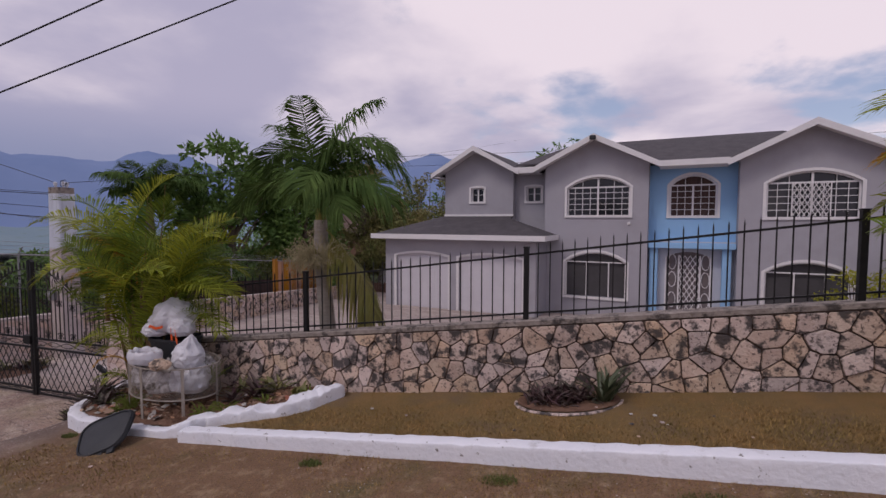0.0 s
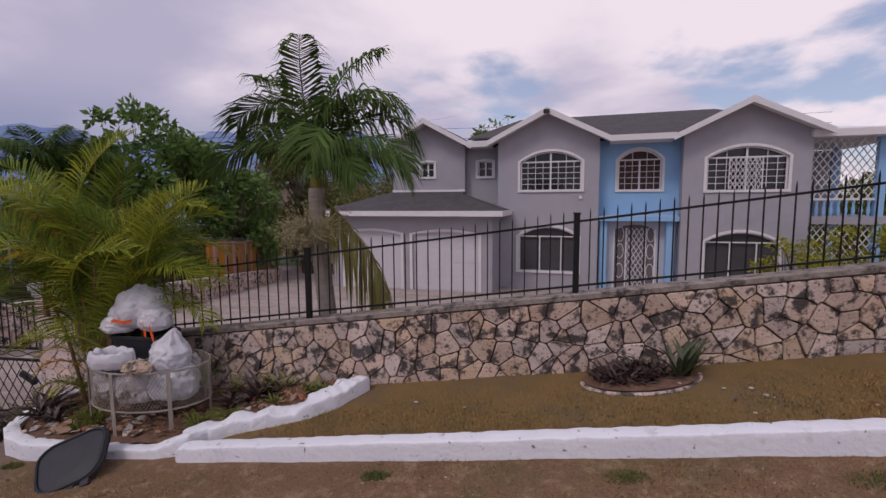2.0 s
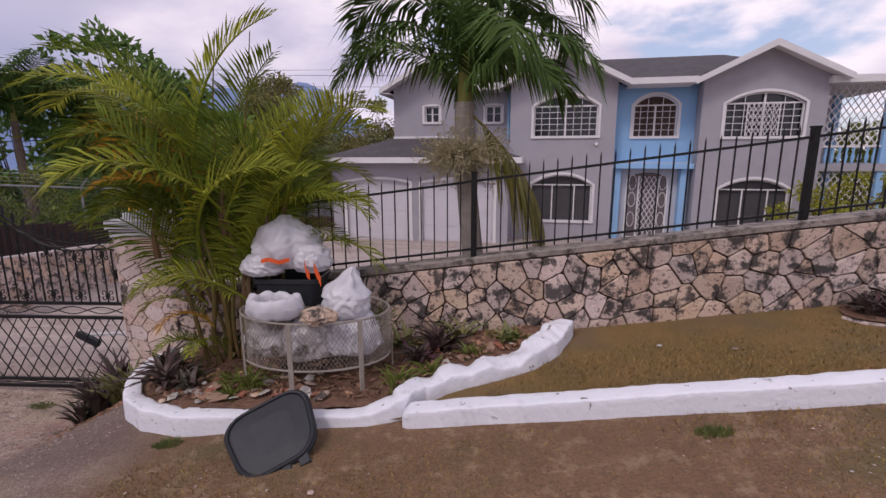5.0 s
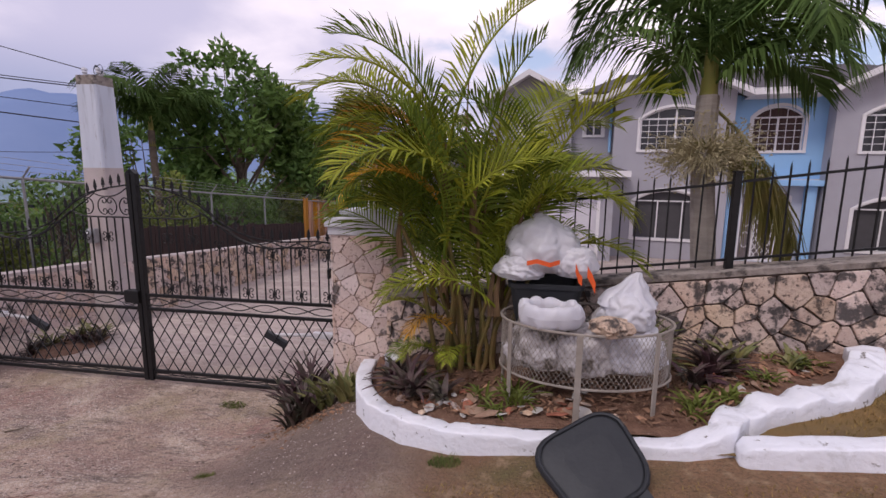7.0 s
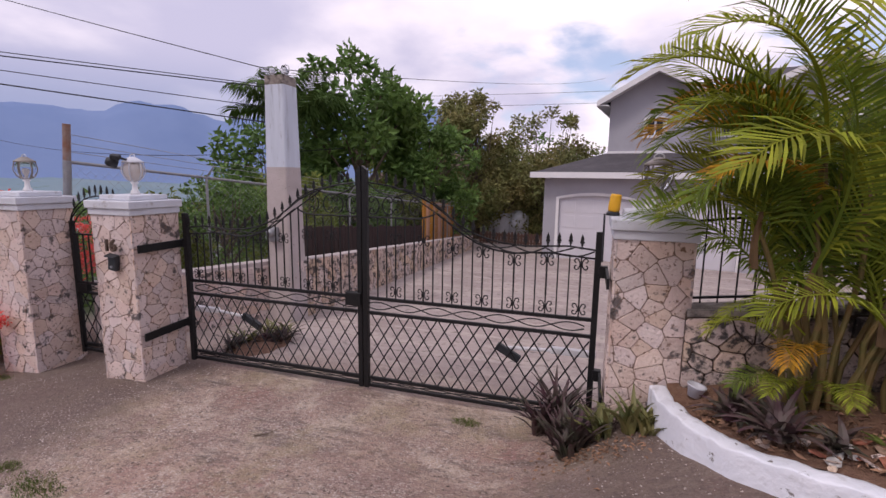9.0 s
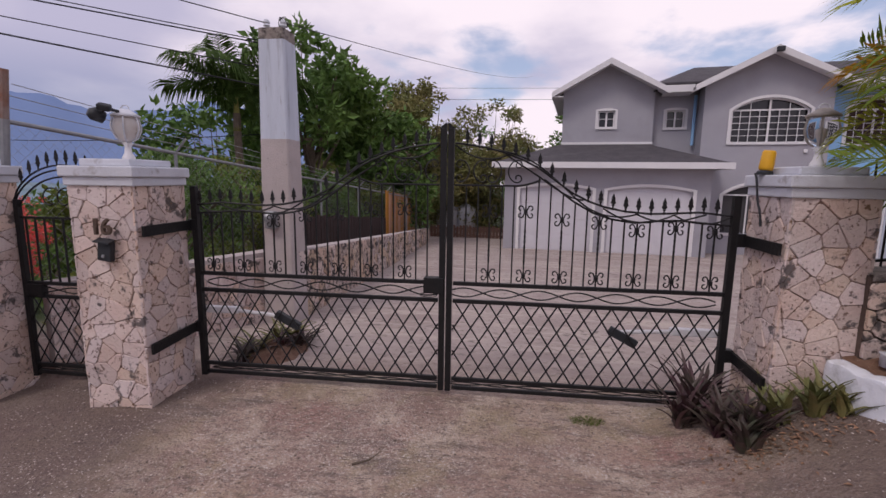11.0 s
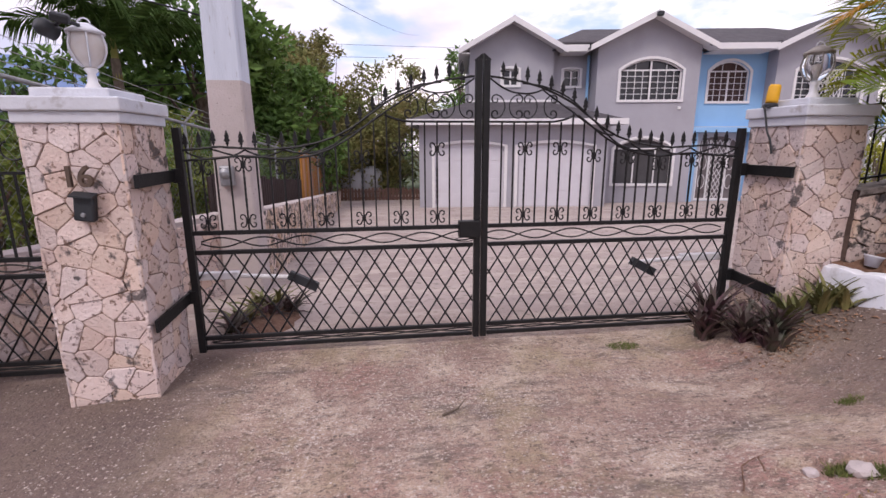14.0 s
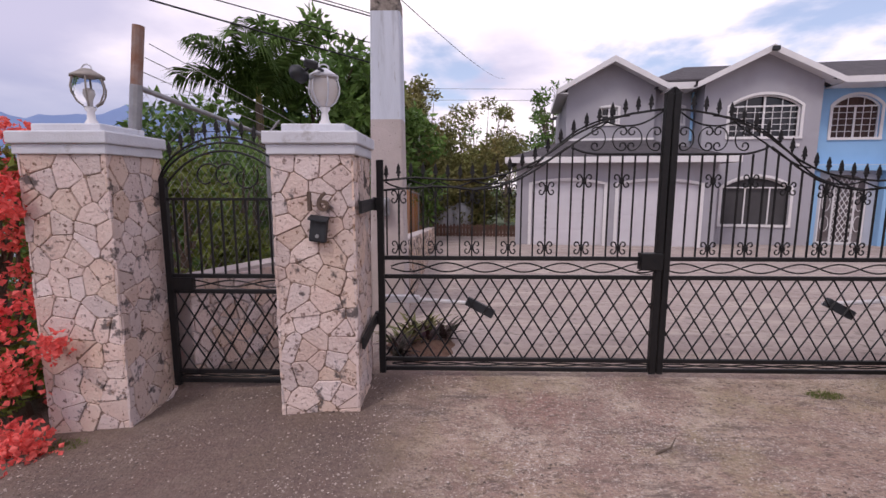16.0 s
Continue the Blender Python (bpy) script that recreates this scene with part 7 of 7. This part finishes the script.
M_DEAD = material("dead leaf", (0.36, 0.20, 0.12), (0.17, 0.10, 0.065), 0.9, 9, island=0.5)
rg = random.Random(88)
dead = Shape()
for k in range(1500):
    x = rg.uniform(-5.75, -2.75)
    lo = curve_at([(-5.75, 4.1), (-5.5, 3.75), (-5.1, 3.55), (-3.7, 3.5), (-3.3, 3.8), (-2.7, 4.1)], x)
    y = rg.uniform(lo, 4.32)
    a, r = rg.uniform(0, 6.28), rg.uniform(0.010, 0.045)
    z, c, q = planter_z(x, y), math.cos(a), math.sin(a)
    n = len(dead.v)
    w = rg.uniform(0.15, 0.5)
    dead.v += [Vector((x + r * c, y + r * q, z)), Vector((x - w * r * q, y + w * r * c, z + rg.uniform(0.0, 0.025))), Vector((x - r * c, y - r * q, z + rg.uniform(0.0, 0.02))), Vector((x + w * r * q, y - w * r * c, z + rg.uniform(0.0, 0.02)))]
    dead.f.append([n, n + 1, n + 2, n + 3])
tagged(solid("leaf_litter", dead, M_DEAD, "dry dead leaves and scraps strewn over the planter bed", "leaves"), kind="stuff")
for k, (x, y, n, ln) in enumerate(((-3.7, 3.62, 34, 0.20), (-3.5, 3.72, 24, 0.16), (-3.2, 3.95, 26, 0.14), (-2.85, 4.18, 22, 0.15), (-3.05, 4.22, 18, 0.12), (-4.85, 3.62, 20, 0.16), (-5.3, 3.95, 18, 0.2), (-4.95, 3.75, 16, 0.14))):
    strap_plant(x, y, planter_z(x, y) - 0.03, n, ln, M_LEAF_B, 210 + k, "weed_clump", "low green weeds among the litter of the planter bed", 0.009, 1.0, "weed", "weeds in the planter")

# lamps on the pillars
M_BRONZE = material("weathered lantern metal", (0.20, 0.17, 0.145), (0.34, 0.31, 0.28), 0.6, 12, metal=0.3)


def pillar_lamp(x, y, z, mat, label, caged):
    trim = M_BRONZE if caged else M_CAP
    l = thing("pillar_lamp", label, "lamp", pose(x, y, z), "pillar lamps")
    part("stem", Shape().lathe([(0.045, 0.0), (0.045, 0.02), (0.028, 0.05), (0.022, 0.10), (0.04, 0.125), (0.02, 0.14)], steps=14), M_TRIM, l, "off-white lamp stem", smooth=True)
    part("globe", Shape().lathe([(0.03, 0.135), (0.06, 0.16), (0.085, 0.20), (0.095, 0.25), (0.088, 0.30), (0.07, 0.33), (0.0, 0.33)], steps=18), mat, l, "pale glass globe", smooth=True)
    part("hat", Shape().lathe([(0.10, 0.325), (0.10, 0.34), (0.075, 0.355), (0.03, 0.385), (0.0, 0.39)], steps=18), trim, l, "grey lamp hat", smooth=True)
    for k in range(6):
        a = k * math.pi / 3
        part("rib", Shape().tube([(r * math.cos(a), r * math.sin(a), zz) for r, zz in ((0.04, 0.14), (0.075, 0.165), (0.102, 0.22), (0.106, 0.26), (0.09, 0.325))], 0.006, 5), trim, l)
    if caged:
        part("bulb", Shape().lathe([(0.015, 0.14), (0.018, 0.18), (0.035, 0.22), (0.03, 0.25), (0.0, 0.262)], steps=12), M_GLOBE, l, "frosted bulb", smooth=True)
    part("finial", Shape().tube([(0.035 * math.cos(a / 8 * math.pi), 0, 0.385 + 0.03 * math.sin(a / 8 * math.pi)) for a in range(9)], 0.005, 5), M_CAP, l)
    return l


M_CLEAR = bpy.data.materials.new("clear lamp glass")
M_CLEAR.use_nodes = True
g = M_CLEAR.node_tree.nodes["Principled BSDF"].inputs
g["Base Color"].default_value, g["Roughness"].default_value, g["IOR"].default_value, g["Transmission Weight"].default_value = (0.86, 0.87, 0.88, 1), 0.06, 1.06, 1.0
M_GLOBE = material("yellowed globe", (0.78, 0.76, 0.77), (0.66, 0.58, 0.50), 0.25, 4, trans=0.3)
pillar_lamp(-11.02, 4.72, 0.635, M_GLOBE, "weathered globe lamp on the pillar cap", False)
pillar_lamp(-12.63, 4.70, 0.635, M_CLEAR, "caged lantern on the pillar cap", True)
pillar_lamp(-6.0, 4.80, 0.635, M_CLEAR, "weathered lantern on the pillar cap among palm fronds", True)
camr = thing("security_light", "black twin-head security light strapped to the lamp", "light", pose(-11.06, 4.62, 0.93))
part("head", Shape().lathe([(0.0, -0.05), (0.045, -0.045), (0.05, 0.03), (0.03, 0.06), (0.0, 0.06)], pose(-0.09, -0.02, 0.03, 70, 0, -30), 14), M_BLACK, camr, smooth=True)
part("head", Shape().bevel_box(-0.045, 0.045, -0.03, 0.03, -0.02, 0.03, 0.012, pose(0.0, -0.05, 0.08, 20, 10, 20)), M_BLACK, camr)
part("arm", Shape().tube([(-0.07, 0.0, 0.05), (0.0, -0.03, 0.08), (0.06, 0.02, 0.06)], 0.012, 6), M_BLACK, camr)

# house number and intercom
num = bpy.data.curves.new("house_number", "FONT")
num.body, num.size, num.extrude, num.offset, num.align_x = "16", 0.17, 0.012, 0.002, "CENTER"
num_me = bpy.data.objects.new("tmp", num)
scene.collection.objects.link(num_me)
dg = bpy.context.evaluated_depsgraph_get()
me = bpy.data.meshes.new_from_object(num_me.evaluated_get(dg))
bpy.data.objects.remove(num_me)
me.materials.clear()
me.materials.append(material("dull bronze", (0.085, 0.058, 0.045), (0.14, 0.095, 0.07), 0.6, 20, metal=0.3))
hn = new("house_number", me)
hn.matrix_world = pose(-11.005, 4.385, 0.082, 90, 0, 0)
tagged(hn, "dull bronze house number 16 fixed to the stone pillar", "house number")
ic = thing("intercom", "black intercom box with a hooded top below the house number", "intercom", pose(-11.0, 4.412, -0.035, 0, 7, 0))
part("body", Shape().bevel_box(-0.055, 0.055, -0.03, 0.02, -0.085, 0.07, 0.012), M_BLACK, ic)
part("hood", Shape().prism([(-0.062, 0.0, 0.07), (-0.062, -0.06, 0.055), (-0.062, -0.06, 0.065), (-0.062, 0.0, 0.085)], (0.124, 0, 0)), M_BLACK, ic)
part("button", Shape().lathe([(0.014, 0), (0.012, 0.008), (0.0, 0.009)], pose(0, -0.03, -0.045, 90, 0, 0), 10), M_GALV, ic, "small steel button")
# beacon and cable on the other pillar
bc = thing("gate_beacon", "small yellow warning beacon on the pillar cap", "beacon", pose(-6.29, 4.86, 0.582))
part("base", Shape().lathe([(0.05, 0), (0.05, 0.02), (0.04, 0.03)], steps=14), M_BLACK, bc)
part("lens", Shape().lathe([(0.04, 0.03), (0.045, 0.05), (0.042, 0.15), (0.036, 0.165), (0.0, 0.165)], pose(0, 0, 0, 0, 6, 0), 14), M_YELLOW, bc, "yellow plastic lens", smooth=True)
solid("loose_cable", Shape().tube([(-6.29 - 0.06, 4.86 - 0.02 * i, 0.59 - 0.05 * i + 0.02 * math.sin(i * 1.4)) for i in range(8)] , 0.008, 5), M_WIRE, "black cable hanging down beside the pillar cap", "cable")
# lawn bed edging
BEDX, BEDY, BRX, BRY = -0.19, 4.0, 0.43, 0.29
solid("bed_edging", Shape().tube([(BEDX + BRX * math.cos(a / 14 * math.pi), BEDY - BRY * math.sin(a / 14 * math.pi), lawn_z(BEDX + BRX * math.cos(a / 14 * math.pi)) - 0.012) for a in range(15)], 0.018, 6), M_STONE, "thin worn edging round a small lawn bed", "edging")
bs = Shape()
for i in range(24):
    a = 2 * math.pi * i / 24
    bs.v.append(Vector((BEDX + BRX * 0.97 * math.cos(a), min(BEDY + BRY * 0.95 * math.sin(a), 4.2), lawn_z(BEDX + BRX * 0.97 * math.cos(a)) + 0.010)))
bs.f.append(list(range(24)))
solid("bed_soil", bs, M_SOIL, "dark soil of a small lawn bed", "soil", kind="structure")
wood = solid("timber_offcut", Shape().bevel_box(-0.22, 0.22, -0.04, 0.04, 0, 0.05, 0.008), M_WOOD, "weathered timber offcut lying by the bougainvillea", "timber")
wood.matrix_world = pose(-13.0, 4.2, -1.53, 0, 0, 35)

# loose chippings on the drive
def chippings(n, area, seed, lo, hi, mat, label):
    rg = random.Random(seed)
    s = Shape()
    for _ in range(n):
        x, y = rg.uniform(*area[:2]), rg.uniform(*area[2:])
        if noise.noise((x * 0.8, y * 1.1, seed)) < rg.uniform(-0.5, 0.3):
            continue
        z = ground_z(x, y)
        r = lo + (hi - lo) * rg.random() ** 3
        k = len(s.v)
        a = rg.uniform(0, 6.28)
        for i in range(4):
            s.v.append(Vector((x + r * rg.uniform(0.6, 1.3) * math.cos(a + i * 1.57), y + r * rg.uniform(0.6, 1.3) * math.sin(a + i * 1.57), z + 0.1 * r)))
        s.v.append(Vector((x, y, z + r * rg.uniform(0.4, 0.8))))
        s.f += [[k, k + 1, k + 4], [k + 1, k + 2, k + 4], [k + 2, k + 3, k + 4], [k + 3, k, k + 4]]
    tagged(solid("chippings", s, mat, label, "gravel"), kind="stuff")


chippings(26000, (-13.0, -5.6, 1.2, 5.0), 3, 0.002, 0.010, material("pale chipping", (0.45, 0.38, 0.335), (0.34, 0.27, 0.235), 0.9, 9, island=0.3), "pale limestone chippings scattered over the drive")
chippings(7000, (-13.0, -5.6, 1.2, 5.0), 7, 0.004, 0.013, material("dark chipping", (0.10, 0.075, 0.065), (0.15, 0.11, 0.09), 0.9, 9, island=0.3), "dark grit and leaf crumbs scattered over the drive")
chippings(2600, (-5.4, 2.5, 0.9, 3.0), 9, 0.003, 0.010, bpy.data.materials["pale chipping"], "pale grit scattered over the verge")

for k, (x, y, r, mt, label) in enumerate(((-7.37, 2.90, 0.06, M_CONC, "grey broken rock at the slab edge"), (-7.05, 2.93, 0.05, M_SLAB, "beige broken rock at the slab edge"), (-6.86, 3.08, 0.05, M_SLAB, "beige broken rock at the slab edge"), (-7.55, 2.95, 0.035, M_CONC, "grey broken rock at the slab edge"), (-6.72, 3.12, 0.03, M_SLAB, "beige broken rock at the slab edge"))):
    bm = bmesh.new()
    bmesh.ops.create_icosphere(bm, subdivisions=2, radius=1)
    for v in bm.verts:
        v.co *= 1 + 0.3 * noise.noise(v.co * 1.7 + Vector((k, 0, 0)))
        v.co = Vector((v.co.x * r, v.co.y * r * 0.75, v.co.z * r * 0.5))
    o = solid("rock", Shape().add_bm(bm), mt, label, "rock", "rocks at the slab edge")
    o.location = (x, y, ground_z(x, y) + 0.25 * r)
tw = solid("twig", Shape().tube([(-8.98, 3.93, ground_z(-8.98, 3.93) + 0.01), (-8.88, 3.97, ground_z(-8.88, 3.97) + 0.025), (-8.82, 4.04, ground_z(-8.82, 4.04) + 0.05)], 0.008, 5, 0.003), M_BARK, "dry curled twig lying on the drive", "twig")

M_CHIP = material("white chipping", (0.52, 0.45, 0.40), (0.40, 0.33, 0.29), 0.9, 9, island=0.25)
chippings(3600, (-10.9, -8.2, 3.2, 4.98), 21, 0.002, 0.009, M_CHIP, "white limestone chippings washed together near the gate")
chippings(1100, (-11.2, -10.0, 3.0, 4.3), 23, 0.002, 0.008, M_CHIP, "white limestone chippings at the foot of the pillar")
chippings(1000, (-7.6, -5.9, 2.4, 4.3), 25, 0.002, 0.009, M_CHIP, "white limestone chippings beside the planter")
# soil mound of the bed inside the gate
bed = Shape()
for i in range(9):
    for q in range(28):
        f, a = i / 8, 2 * math.pi * q / 28
        x = -10.45 + 0.36 * f * math.cos(a) * (1 + 0.2 * noise.noise((math.cos(a) * 2, math.sin(a) * 2, 4)))
        y = 5.86 + 0.55 * f * math.sin(a)
        bed.v.append(Vector((x, y, yard_z(x, y) + 0.09 * (1 - f * f) - 0.012 + 0.02 * noise.noise((x * 9, y * 9, 2)))))
for i in range(8):
    for q in range(28):
        bed.f.append([i * 28 + q, i * 28 + (q + 1) % 28, (i + 1) * 28 + (q + 1) % 28, (i + 1) * 28 + q])
solid("soil_mound", bed, M_SOIL, "dark soil mound of the bed inside the gate", "soil", kind="structure", smooth=True)
rg = random.Random(77)
dead = Shape()
for k in range(220):
    x, y = -6.35 + rg.gauss(0, 0.25), 4.2 + rg.gauss(0, 0.12)
    if x > -5.98:
        continue
    a, r = rg.uniform(0, 6.28), rg.uniform(0.012, 0.03)
    z = ground_z(x, y) + 0.006
    n = len(dead.v)
    dead.v += [Vector((x + r * math.cos(a), y + r * math.sin(a), z)), Vector((x - 0.4 * r * math.sin(a), y + 0.4 * r * math.cos(a), z + rg.uniform(0.004, 0.012))), Vector((x - r * math.cos(a), y - r * math.sin(a), z)), Vector((x + 0.4 * r * math.sin(a), y - 0.4 * r * math.cos(a), z + rg.uniform(0.004, 0.012)))]
    dead.f.append([n, n + 1, n + 2, n + 3])
tagged(solid("leaf_litter", dead, M_DEAD, "dry dead leaves fallen round the plants at the pillar", "leaves"), kind="stuff")

# ---- stone facing of pillars and wall ----
pillar(*PIL_L, 11, "gate pillar faced with pale limestone, carrying the house number and an intercom", "flrb")
pillar(*PIL_W, 21, "gate pillar faced with pale limestone beside red bougainvillea", "flrb")
pillar(*PIL_R, 31, "gate pillar faced with pale limestone beside the areca palm", "flrb")
stones(stone_wall, X1 - X0, 0.66, 0.16, on_wall, M_STONE, 41, 0.006, 0.02)
